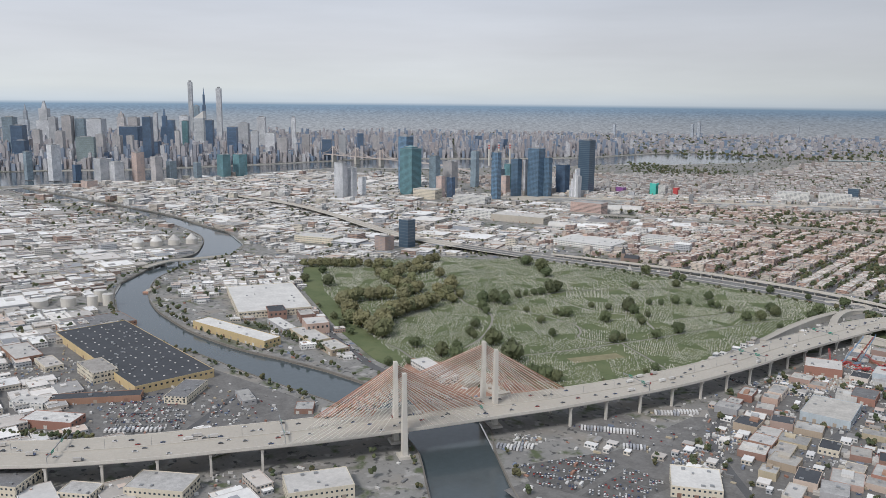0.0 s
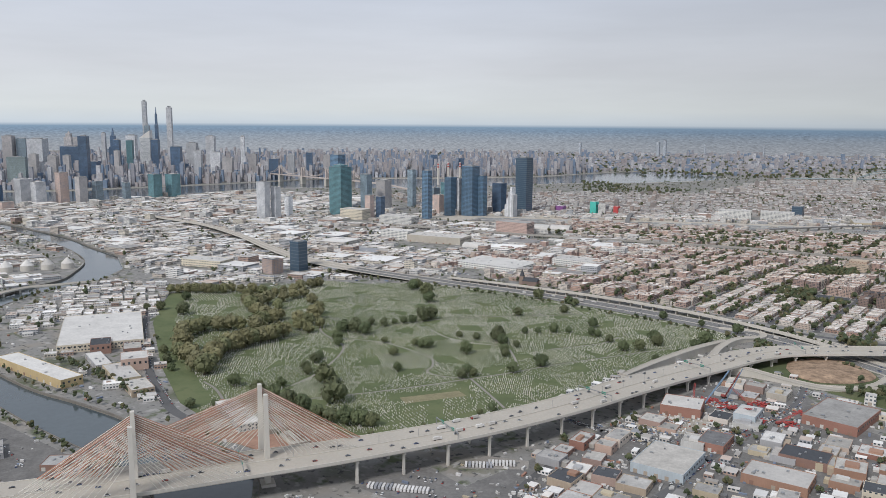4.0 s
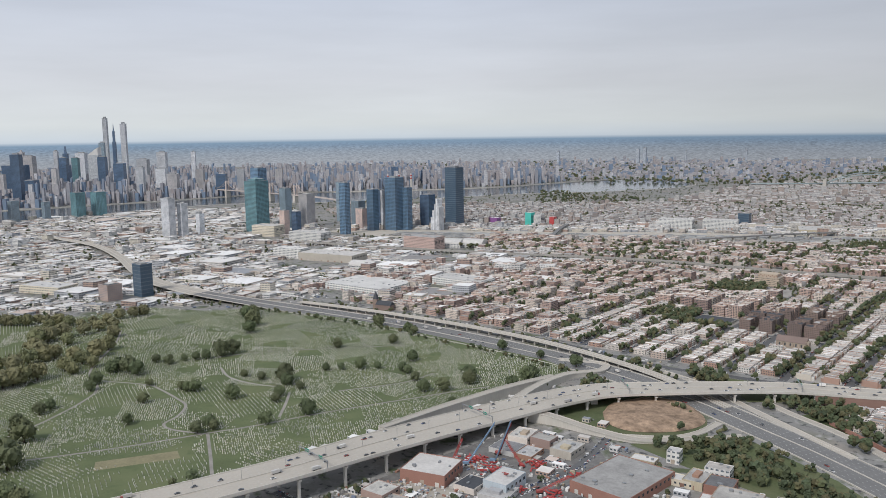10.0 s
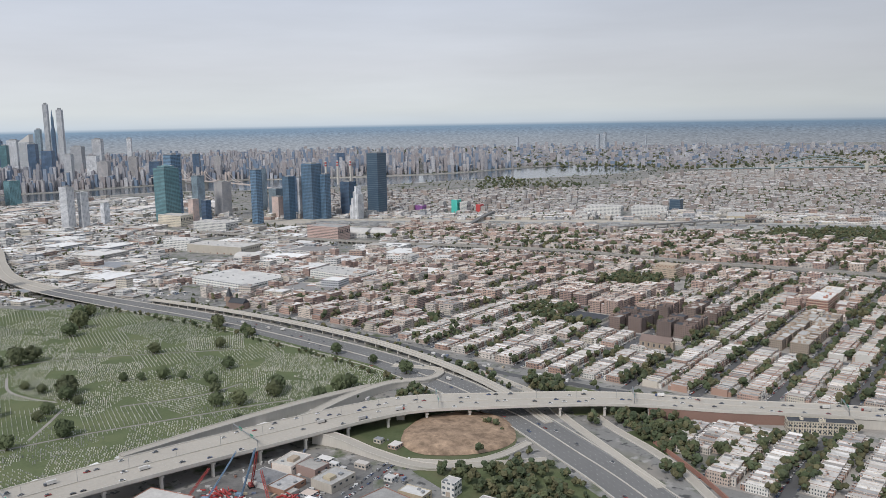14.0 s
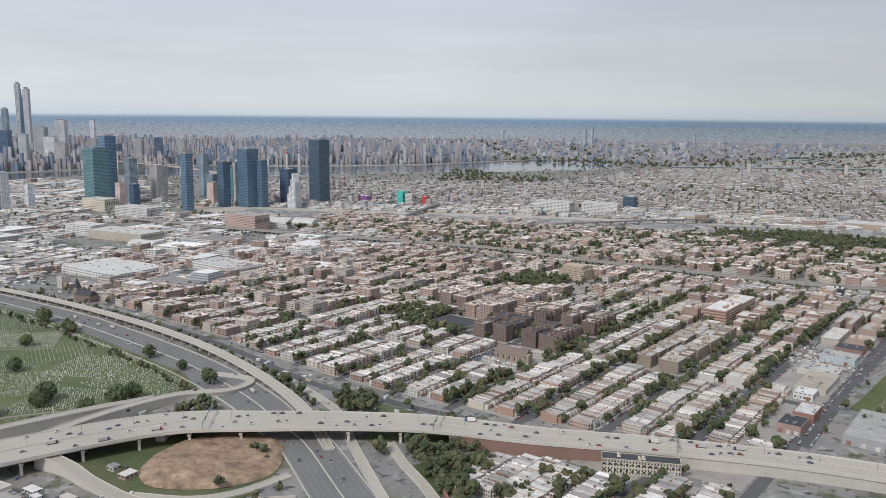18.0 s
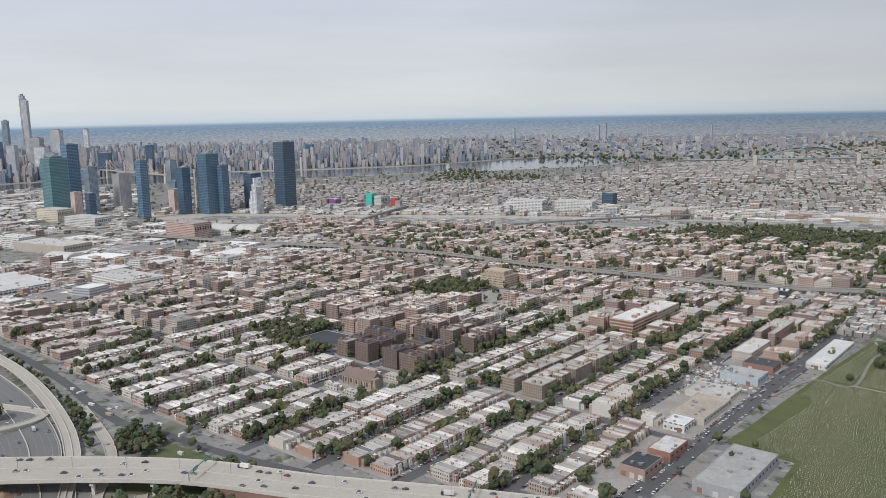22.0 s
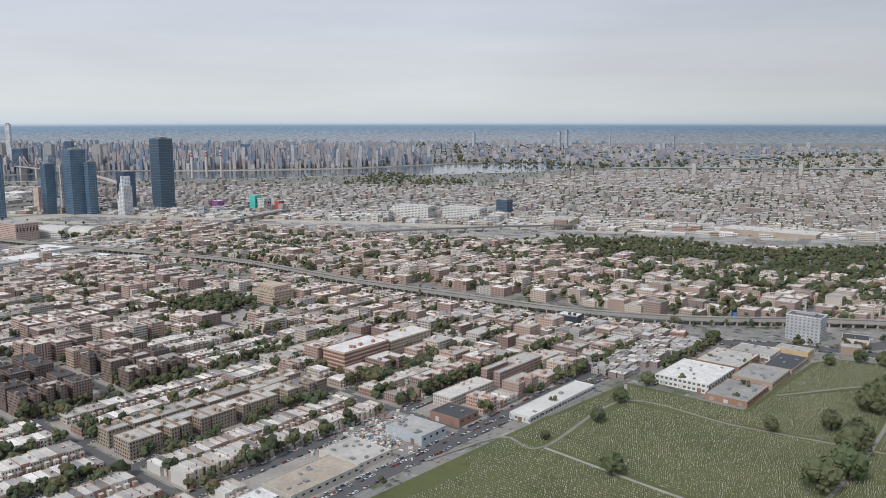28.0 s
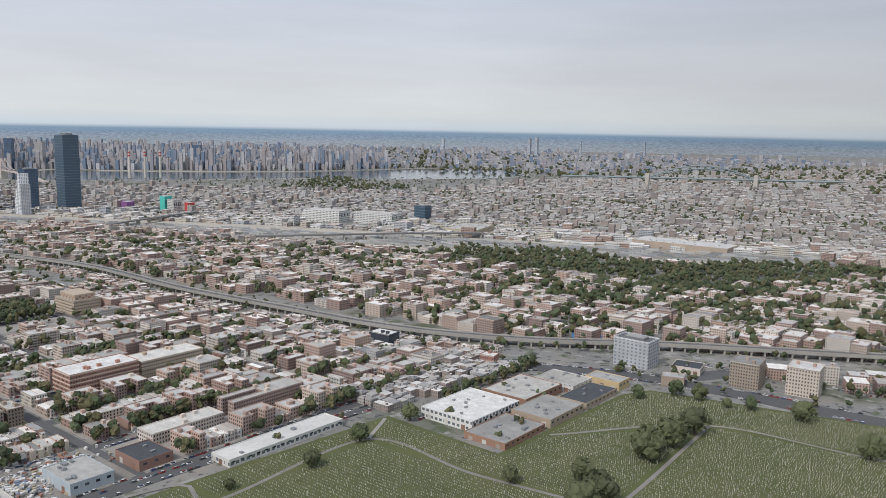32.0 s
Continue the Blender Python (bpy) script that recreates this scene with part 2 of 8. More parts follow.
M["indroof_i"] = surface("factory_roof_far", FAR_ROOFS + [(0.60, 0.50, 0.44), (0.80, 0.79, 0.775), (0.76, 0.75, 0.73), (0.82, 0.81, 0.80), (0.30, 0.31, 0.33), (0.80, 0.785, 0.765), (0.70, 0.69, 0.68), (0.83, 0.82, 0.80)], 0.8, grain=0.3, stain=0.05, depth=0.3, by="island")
M["glass"] = surface("window_glass", [(0.05, 0.06, 0.075), (0.09, 0.10, 0.11), (0.04, 0.045, 0.05)], 0.12, grain=0.6, depth=0.3, bump=0, by="island", spec=0.5)
M["door"] = surface("painted_door", [(0.16, 0.10, 0.07), (0.12, 0.15, 0.13), (0.45, 0.44, 0.42), (0.22, 0.06, 0.05)], 0.5, grain=4)
M["trim"] = surface("painted_cornice", [(0.60, 0.58, 0.54), (0.40, 0.34, 0.28), (0.28, 0.17, 0.13)], 0.6, grain=3)
M["stone"] = surface("step_stone", [(0.40, 0.38, 0.35)], 0.9, grain=3)
M["metal"] = surface("galvanised_metal", [(0.50, 0.51, 0.52), (0.38, 0.39, 0.40), (0.62, 0.62, 0.61)], 0.45, metal=0.6, grain=3, by="island")
M["concrete"] = surface("weathered_concrete", [(0.56, 0.53, 0.48)], 0.9, grain=1.2, streak=True, depth=0.2)
M["mast"] = surface("pale_concrete_mast", [(0.62, 0.59, 0.54)], 0.85, grain=0.8, streak=True, depth=0.15)
M["deck"] = surface("concrete_carriageway", [(0.44, 0.405, 0.355)], 0.9, grain=0.6, stain=0.03, depth=0.2)
M["asphalt"] = surface("worn_asphalt", [(0.125, 0.125, 0.128)], 0.95, grain=0.8, stain=0.04, depth=0.35)
M["lot"] = surface("patched_lot_asphalt", [(0.165, 0.16, 0.155)], 0.95, grain=0.5, stain=0.12, depth=0.6)
M["quay"] = surface("dark_wet_bulkhead", [(0.20, 0.185, 0.165)], 0.95, grain=0.8, streak=True, depth=0.4)
M["highway"] = surface("grey_highway_asphalt", [(0.20, 0.198, 0.195)], 0.95, grain=0.6, stain=0.03, depth=0.25)
M["paving"] = surface("pavement_concrete", [(0.315, 0.295, 0.272)], 0.95, grain=0.7, stain=0.09, depth=0.45)
M["elconcrete"] = surface("sooty_concrete", [(0.40, 0.38, 0.35)], 0.9, grain=1.0, streak=True, depth=0.3)
M["greyroof"] = surface("worn_grey_roof", [(0.40, 0.39, 0.375), (0.46, 0.44, 0.41)], 0.85, grain=0.5, stain=0.1, depth=0.5)
M["paint"] = surface("road_paint", [(0.52, 0.52, 0.50)], 0.7, grain=2)
M["cable"] = surface("pale_stay_cable", [(0.66, 0.63, 0.57)], 0.5, grain=1, bump=0)
M["redsteel"] = surface("rust_red_netting", [(0.42, 0.21, 0.15), (0.45, 0.25, 0.18)], 0.8, grain=1)
M["stonemark"] = surface("grave_stone", [(0.58, 0.57, 0.51), (0.44, 0.44, 0.40), (0.66, 0.65, 0.59), (0.33, 0.33, 0.31), (0.60, 0.57, 0.49), (0.52, 0.51, 0.46)], 0.8, grain=3, by="island", bump=0)
M["leaf"] = surface("green_foliage", [(0.106, 0.128, 0.066), (0.092, 0.115, 0.060), (0.116, 0.128, 0.067), (0.100, 0.113, 0.062)], 0.85, grain=1.6, stain=0.3, depth=0.4, bump=0.25)
M["leaf_belt"] = surface("olive_foliage", [(0.190, 0.190, 0.100), (0.168, 0.178, 0.094), (0.205, 0.195, 0.106), (0.178, 0.172, 0.098)], 0.85, grain=1.6, stain=0.3, depth=0.4, bump=0.25)
M["trodden"] = surface("trodden_grass_earth", [(0.225, 0.205, 0.125)], 0.95, grain=0.6, stain=0.1, depth=0.5)
M["tanroof"] = surface("worn_tan_roof", [(0.46, 0.40, 0.33)], 0.85, grain=0.5, stain=0.1, depth=0.5)
M["darkslate"] = surface("dark_slate_cladding", [(0.06, 0.07, 0.09)], 0.6, grain=1.5)
M["bluepaint"] = surface("bright_blue_sheet", [(0.10, 0.26, 0.52)], 0.6, grain=1)
M["schoolbrick"] = surface("school_red_brick", [(0.42, 0.235, 0.185)], 0.9, grain=2.5)
M["tanlight"] = surface("pale_tan_brick", [(0.56, 0.46, 0.36)], 0.9, grain=2.5)
M["redsoil"] = surface("red_site_soil", [(0.44, 0.27, 0.20)], 0.95, grain=0.4, stain=0.09, depth=0.6, bump=0.6)
M["pinkwall"] = surface("pink_brick_front", [(0.58, 0.43, 0.38)], 0.85, grain=1, streak=True, windows=(2.0, 2.4, 0.5, 0.4))
M["homeroof"] = surface("far_home_roof", [(0.60, 0.575, 0.55), (0.46, 0.44, 0.425), (0.70, 0.675, 0.65), (0.33, 0.325, 0.325), (0.50, 0.475, 0.455), (0.24, 0.24, 0.245), (0.60, 0.58, 0.56), (0.38, 0.355, 0.34)], 0.85, grain=0.5, stain=0.12, depth=0.4, by="island")
M["cityroof"] = surface("far_city_roof", [(0.44, 0.425, 0.42), (0.36, 0.35, 0.35), (0.52, 0.505, 0.50), (0.27, 0.27, 0.275), (0.48, 0.44, 0.41)], 0.85, grain=0.3, stain=0.05, depth=0.3, by="island")
M["bay"] = surface("painted_bay_front", [(0.66, 0.63, 0.58), (0.58, 0.50, 0.42), (0.70, 0.68, 0.64), (0.44, 0.31, 0.26), (0.62, 0.56, 0.46), (0.40, 0.27, 0.22)], 0.8, grain=2.5, by="object")
M["leaf_i"] = surface("green_foliage_far", [(0.079, 0.100, 0.053), (0.066, 0.086, 0.048), (0.096, 0.110, 0.056), (0.112, 0.108, 0.057), (0.084, 0.100, 0.055), (0.120, 0.112, 0.060)], 0.85, grain=1.2, stain=0.06, depth=0.6, by="island", bump=0.4)
M["bark"] = surface("tree_bark", [(0.10, 0.08, 0.06)], 0.95, grain=6)
M["carpaint"] = surface("car_paint", [(0.70, 0.70, 0.70), (0.06, 0.06, 0.065), (0.35, 0.36, 0.37), (0.60, 0.60, 0.60), (0.12, 0.13, 0.15), (0.75, 0.75, 0.74), (0.30, 0.05, 0.04), (0.07, 0.10, 0.20), (0.22, 0.22, 0.23)], 0.3, grain=2, depth=0.08, bump=0, spec=0.5)
M["carpaint_i"] = surface("car_paint_far", [(0.70, 0.70, 0.70), (0.06, 0.06, 0.065), (0.35, 0.36, 0.37), (0.60, 0.60, 0.60), (0.12, 0.13, 0.15), (0.75, 0.75, 0.74), (0.30, 0.05, 0.04), (0.07, 0.10, 0.20)], 0.3, grain=2, depth=0.08, bump=0, by="island", spec=0.5)
M["tyre"] = surface("black_rubber", [(0.03, 0.03, 0.03)], 0.9, grain=4)
M["dirt"] = surface("bare_earth", [(0.35, 0.25, 0.175)], 0.95, grain=0.3, stain=0.10, depth=1.2, bump=1.0)
M["soil"] = surface("packed_soil", [(0.42, 0.385, 0.335)], 0.95, grain=0.5, stain=0.1, depth=0.4)
M["cranered"] = surface("red_painted_steel", [(0.40, 0.07, 0.065), (0.34, 0.085, 0.075)], 0.5, grain=2)
M["craneblue"] = surface("blue_painted_steel", [(0.20, 0.30, 0.42)], 0.5, grain=2)
M["signgreen"] = surface("green_sign_sheet", [(0.02, 0.30, 0.20)], 0.5, grain=1, depth=0.1)
M["cream"] = surface("cream_painted_wall", [(0.66, 0.60, 0.49)], 0.8, grain=1, streak=True, windows=(2.6, 3.0, 0.45, 0.34))
M["yellowwall"] = surface("yellow_ochre_wall", [(0.60, 0.47, 0.27)], 0.8, grain=1, streak=True)
M["whitewall"] = surface("white_painted_wall", [(0.72, 0.71, 0.68)], 0.8, grain=1, streak=True, windows=(2.6, 2.6, 0.6, 0.45), pane=(0.16, 0.18, 0.20))
M["bluewall"] = surface("pale_blue_sheet_wall", [(0.50, 0.56, 0.60)], 0.6, grain=1, streak=True)
M["tealpaint"] = surface("turquoise_paint", [(0.10, 0.55, 0.47)], 0.7, grain=1)
M["purplepaint"] = surface("violet_paint", [(0.28, 0.12, 0.32)], 0.7, grain=1)
M["redpaint"] = surface("red_paint", [(0.48, 0.08, 0.08)], 0.7, grain=1)
TW = {}
# haze lightens and cools these colours; broad mottling paints in glass reflections
for key, c, win in (("g", (0.28, 0.36, 0.42), (2.6, 2.1, 0.8, 0.55)), ("n", (0.115, 0.18, 0.28), (3.4, 2.6, 0.78, 0.6)), ("s", (0.44, 0.48, 0.53), (2.4, 2.1, 0.5, 0.6)), ("b", (0.50, 0.475, 0.47), (2.6, 2.0, 0.4, 0.5)),
                    ("p", (0.66, 0.67, 0.69), (2.6, 2.2, 0.45, 0.5)), ("w", (0.55, 0.56, 0.58), (2.6, 2.1, 0.45, 0.5)), ("u", (0.30, 0.37, 0.38), (2.0, 2.0, 0.85, 0.55)), ("t", (0.17, 0.33, 0.37), (3.6, 2.6, 0.8, 0.62)),
                    ("k", (0.44, 0.45, 0.46), (5.0, 3.6, 0.6, 0.6)), ("c", (0.66, 0.67, 0.67), (60.0, 2.1, 1.0, 0.45)), ("o", (0.52, 0.40, 0.35), (2.4, 2.0, 0.4, 0.5)), ("d", (0.135, 0.185, 0.24), (60.0, 4.4, 1.0, 0.78)), ("B", (0.15, 0.25, 0.365), (3.8, 2.8, 0.8, 0.66))):
    TW[key] = surface("tower_facade_" + key, [c], 0.25 if key in "gntudB" else 0.8, grain=0.09, stain=0.03, depth=0.55, bump=0, windows=win, spec=0.5, pane=(0.075, 0.115, 0.16) if key == "d" else tuple(0.42 * q + 0.02 for q in c) if key in "gntudB" else (0.24, 0.27, 0.31))


def ground_material():
    m = surface("city_ground", [(0.235, 0.23, 0.22)], 0.95, grain=0.35, stain=0.02, depth=0.4)
    nt = m.node_tree
    bs = nt.nodes["Principled BSDF"]
    old = bs.inputs["Base Color"].links[0].from_socket
    geo = nt.nodes.new("ShaderNodeNewGeometry")
    for sc, lo, hi, c in ((0.03, 0.50, 0.66, (0.30, 0.275, 0.245, 1)), (0.07, 0.56, 0.66, (0.105, 0.125, 0.07, 1)), (0.015, 0.58, 0.68, (0.11, 0.125, 0.08, 1)), (0.12, 0.57, 0.66, (0.36, 0.35, 0.335, 1)), (0.2, 0.58, 0.66, (0.09, 0.09, 0.09, 1))):
        n = nt.nodes.new("ShaderNodeTexNoise")
        n.inputs["Scale"].default_value, n.inputs["Detail"].default_value = sc, 5
        nt.links.new(geo.outputs["Position"], n.inputs["Vector"])
        r = nt.nodes.new("ShaderNodeMapRange")
        r.inputs["From Min"].default_value, r.inputs["From Max"].default_value = lo, hi
        nt.links.new(n.outputs["Fac"], r.inputs["Value"])
        x = nt.nodes.new("ShaderNodeMix")
        x.data_type = "RGBA"
        nt.links.new(r.outputs[0], x.inputs[0])
        nt.links.new(old, x.inputs[6])
        x.inputs[7].default_value = c
        old = x.outputs[2]
    nt.links.new(old, bs.inputs["Base Color"])
    return m


def grass_material(name, c1, c2, c3):
    m = surface(name, [c1], 0.95, grain=0.7, stain=0.03, depth=0.4, bump=0.5)
    nt = m.node_tree
    bs = nt.nodes["Principled BSDF"]
    old = bs.inputs["Base Color"].links[0].from_socket
    geo = nt.nodes.new("ShaderNodeNewGeometry")
    for sc, lo, hi, c in ((0.03, 0.45, 0.65, c2), (0.11, 0.55, 0.70, c3)):
        n = nt.nodes.new("ShaderNodeTexNoise")
        n.inputs["Scale"].default_value, n.inputs["Detail"].default_value = sc, 6
        nt.links.new(geo.outputs["Position"], n.inputs["Vector"])
        r = nt.nodes.new("ShaderNodeMapRange")
        r.inputs["From Min"].default_value, r.inputs["From Max"].default_value = lo, hi
        r.inputs["To Max"].default_value = 0.8
        nt.links.new(n.outputs["Fac"], r.inputs["Value"])
        x = nt.nodes.new("ShaderNodeMix")
        x.data_type = "RGBA"
        nt.links.new(r.outputs[0], x.inputs[0])
        nt.links.new(old, x.inputs[6])
        x.inputs[7].default_value = (*c, 1)
        old = x.outputs[2]
    nt.links.new(old, bs.inputs["Base Color"])
    return m


M["ground"] = ground_material()
M["grass"] = grass_material("cemetery_grass", (0.124, 0.152, 0.073), (0.152, 0.170, 0.086), (0.100, 0.128, 0.060))
M["burial_grass"] = grass_material("dry_burial_grass", (0.104, 0.118, 0.050), (0.130, 0.134, 0.060), (0.084, 0.100, 0.042))
M["verge"] = grass_material("verge_grass", (0.100, 0.122, 0.058), (0.15, 0.145, 0.085), (0.078, 0.098, 0.046))
M["water"] = surface("river_water", [(0.075, 0.095, 0.105)], 0.12, grain=0.25, stain=0.01, depth=0.25, bump=0.06, spec=0.5)

# ---- building blocks of geometry ----


class Batch:
    """Boxes and quads gathered into one mesh. Each box is an island of its own."""

    def __init__(self):
        self.v, self.f, self.m, self.u, self.n = [], [], [], [], 0

    def boxes(self, cx, cy, z, w, d, h, rot=0.0, side=0, top=1, taper=1.0):
        a = np.broadcast_arrays(*[np.atleast_1d(np.asarray(q, float)) for q in (cx, cy, z, w, d, h, rot, side, top, taper)])
        cx, cy, z, w, d, h, rot, side, top, taper = a
        k = len(cx)
        sx = np.array([-1, 1, 1, -1, -1, 1, 1, -1]) / 2
        sy = np.array([-1, -1, 1, 1, -1, -1, 1, 1]) / 2
        tp = np.where(np.arange(8) < 4, 1.0, taper[:, None])
        lx, ly = sx * w[:, None] * tp, sy * d[:, None] * tp
        c, s = np.cos(rot)[:, None], np.sin(rot)[:, None]
        v = np.stack([cx[:, None] + lx * c - ly * s, cy[:, None] + lx * s + ly * c, z[:, None] + np.where(np.arange(8) < 4, 0.0, h[:, None])], -1)
        fi = np.array([[0, 1, 5, 4], [1, 2, 6, 5], [2, 3, 7, 6], [3, 0, 4, 7], [4, 5, 6, 7]])
        f = fi[None] + (self.n + 8 * np.arange(k))[:, None, None]
        mm = np.stack([side, side, side, side, top], -1)
        o = np.zeros(k)
        us = [np.stack([np.stack([o, o], -1), np.stack([q, o], -1), np.stack([q, h], -1), np.stack([o, h], -1)], 1) for q in (w, d, w, d)]
        us.append(np.stack([np.stack([o, o], -1), np.stack([w, o], -1), np.stack([w, d], -1), np.stack([o, d], -1)], 1))
        self.v.append(v.reshape(-1, 3))
        self.f.append(f.reshape(-1, 4))
        self.m.append(mm.reshape(-1))
        self.u.append(np.stack(us, 1).reshape(-1, 2))
        self.n += 8 * k
        return self

    def quads(self, v, f, mat=0, u=None):
        v, f = np.asarray(v, float), np.asarray(f, int)
        self.v.append(v)
        self.f.append(f + self.n)
        self.m.append(np.full(len(f), mat))
        self.u.append(np.zeros((4 * len(f), 2)) if u is None else u)
        self.n += len(v)
        return self

    def mesh(self, name, mats):
        me = bpy.data.meshes.new(name)
        v, f = np.concatenate(self.v), np.concatenate(self.f)
        me.vertices.add(len(v))
        me.vertices.foreach_set("co", v.ravel())
        me.loops.add(4 * len(f))
        me.loops.foreach_set("vertex_index", f.ravel().astype(np.int32))
        me.polygons.add(len(f))
        me.polygons.foreach_set("loop_start", np.arange(0, 4 * len(f), 4, dtype=np.int32))
        me.polygons.foreach_set("use_smooth", np.zeros(len(f), dtype=bool))
        me.polygons.foreach_set("material_index", np.concatenate(self.m).astype(np.int32))
        me.update(calc_edges=True)
        me.uv_layers.new(name="UVMap").data.foreach_set("uv", np.concatenate(self.u).ravel())
        for q in mats:
            me.materials.append(q)
        return me


def part(name, shape, material, parent, label=""):
    """Links a bmesh or a mesh as one mesh object under a thing or a part."""
    if isinstance(shape, bmesh.types.BMesh):
        me = bpy.data.meshes.new(name)
        shape.to_mesh(me)
        shape.free()
        me.materials.append(material)
    else:
        me = shape
    ob = new(name, me)
    ob.parent = parent
    return tagged(ob, label=label)


def thing(name, x, y, z, rot, label, category, group="", kind=""):
    ob = new(name)
    ob.matrix_basis = pose(x, y, z, 0, 0, math.degrees(rot))
    return tagged(ob, label, category, group, kind)


def stuff(name, batch, mats, label, category, kind="stuff"):
    ob = new(name, batch.mesh(name, mats))
    return tagged(ob, label, category, kind=kind)


def one(material, *boxes):
    """A mesh of a few boxes (cx, cy, z, w, d, h) in one material."""
    b = Batch()
    for q in boxes:
        b.boxes(*q, top=0)
    return b.mesh("piece", [material])


def shell(outline, h, rim=0.4, thick=0.24):
    """Walls of one piece over a square-cornered outline (anticlockwise), with a parapet standing round the roof."""
    n = len(outline)
    o = [Vector(p) for p in outline]
    inner = []
    for i in range(n):
        a, b, c = o[i - 1], o[i], o[(i + 1) % n]
        e0, e1 = (b - a).normalized(), (c - b).normalized()
        inner.append(b + (Vector((-e0.y, e0.x)) + Vector((-e1.y, e1.x))) * thick)
    v = [(p.x, p.y, 0) for p in o] + [(p.x, p.y, h + rim) for p in o] + [(p.x, p.y, h + rim) for p in inner] + [(p.x, p.y, h) for p in inner]
    f = []
    for i in range(n):
        j = (i + 1) % n
        for k in range(3):
            f.append([i + k * n, j + k * n, j + (k + 1) * n, i + (k + 1) * n])
    return v, f, inner


def shell_mesh(outline, h, material, rim=0.4, thick=0.24):
    v, f, inner = shell(outline, h, rim, thick)
    n = len(outline)
    u = np.zeros((n, 3, 4, 2))
    for i in range(n):
        ln = math.dist(outline[i], outline[(i + 1) % n])
        u[i, 0] = ((0, 0), (ln, 0), (ln, h), (0, h))
    return Batch().quads(v, f, 0, u.reshape(-1, 2)).mesh("wall", [material]), inner


def roof_mesh(inner, h, material):
    me = bpy.data.meshes.new("roof")
    n = len(inner)
    me.from_pydata([(p.x, p.y, h + 0.05) for p in inner] + [(p.x, p.y, h - 0.1) for p in inner], [], [list(range(n))] + [[i, i + n, (i + 1) % n + n, (i + 1) % n] for i in range(n)])
    me.materials.append(material)
    return me


def oblong(w, d):
    return [(-w / 2, -d / 2), (w / 2, -d / 2), (w / 2, d / 2), (-w / 2, d / 2)]


def inside(poly, x, y):
    x, y = np.asarray(x, float), np.asarray(y, float)
    r = np.zeros(x.shape, bool)
    for (x0, y0), (x1, y1) in zip(poly, poly[1:] + poly[:1]):
        hit = (y0 > y) != (y1 > y)
        r ^= hit & (x < (x1 - x0) * (y - y0) / ((y1 - y0) or 1e-9) + x0)
    return r


def away(line, x, y):
    """Distance of points from a polyline."""
    x, y = np.asarray(x, float), np.asarray(y, float)
    r = np.full(x.shape, 1e9)
    for a, b in zip(line[:-1], line[1:]):
        dx, dy = b[0] - a[0], b[1] - a[1]
        t = np.clip(((x - a[0]) * dx + (y - a[1]) * dy) / (dx * dx + dy * dy + 1e-9), 0, 1)
        r = np.minimum(r, np.hypot(x - a[0] - t * dx, y - a[1] - t * dy))
    return r


def smooth(rows, step=6.0):
    """A smooth curve through rows of numbers, the first two of which are the place."""
    p = [np.array(r, float) for r in rows]
    p = [2 * p[0] - p[1]] + p + [2 * p[-1] - p[-2]]
    out = []
    for a, b, c, d in zip(p, p[1:], p[2:], p[3:]):
        k = max(2, int(np.hypot(*(c - b)[:2]) / step))
        for t in np.arange(k) / k:
            out.append(0.5 * (2 * b + (c - a) * t + (2 * a - 5 * b + 4 * c - d) * t * t + (3 * b - a - 3 * c + d) * t ** 3))
    out.append(p[-2])
    return np.array(out)


def sides(c):
    """Unit vectors to the left of a curve."""
    t = np.gradient(c[:, :2], axis=0)
    t /= np.linalg.norm(t, axis=1)[:, None]
    return np.stack([-t[:, 1], t[:, 0]], -1)


def strip(batch, c, off0, off1, z0, z1, mat=0, close=True):
    """A bar along a curve of x, y, z, between two offsets to its left and two heights."""
    n = sides(c)
    off0, off1 = np.broadcast_to(off0, len(c)), np.broadcast_to(off1, len(c))
    a, b = c[:, :2] + n * off0[:, None], c[:, :2] + n * off1[:, None]
    v = np.concatenate([np.c_[a, c[:, 2] + z0], np.c_[b, c[:, 2] + z0], np.c_[b, c[:, 2] + z1], np.c_[a, c[:, 2] + z1]])
    k = len(c)
    i = np.arange(k - 1)
    f = []
    for p, q in ((3, 2), (1, 0), (0, 3), (2, 1)):
        f.append(np.stack([i + q * k, i + 1 + q * k, i + 1 + p * k, i + p * k], -1))
    ends = [[0, k, 2 * k, 3 * k], [k - 1, 4 * k - 1, 3 * k - 1, 2 * k - 1]]
    batch.quads(v, np.concatenate(f + [np.array(ends)]), mat)
    return batch

# ---- the plan ----
# creek: north and south banks, from the bridge towards the river
BANK_S = [(-120, 225), (-200, 258), (-249, 296), (-281, 326), (-299, 340), (-337, 357), (-389, 358), (-428, 357), (-479, 357), (-548, 360), (-590, 358), (-660, 371), (-718, 387), (-782, 419), (-825, 451), (-864, 504), (-895, 553), (-911, 598), (-951, 637), (-1030, 694), (-1139, 732), (-1308, 768), (-1454, 787), (-1703, 793), (-1990, 811)]
BANK_N = [(-100, 262), (-180, 295), (-217, 327), (-229, 337), (-260, 366), (-296, 398), (-369, 398), (-440, 399), (-486, 395), (-533, 389), (-598, 391), (-654, 402), (-700, 415), (-757, 442), (-811, 483), (-836, 518), (-860, 565), (-876, 629), (-934, 695), (-1040, 748), (-1150, 770), (-1284, 802), (-1469, 821), (-1708, 838), (-1988, 856)]
CREEK = BANK_S + BANK_N[::-1]
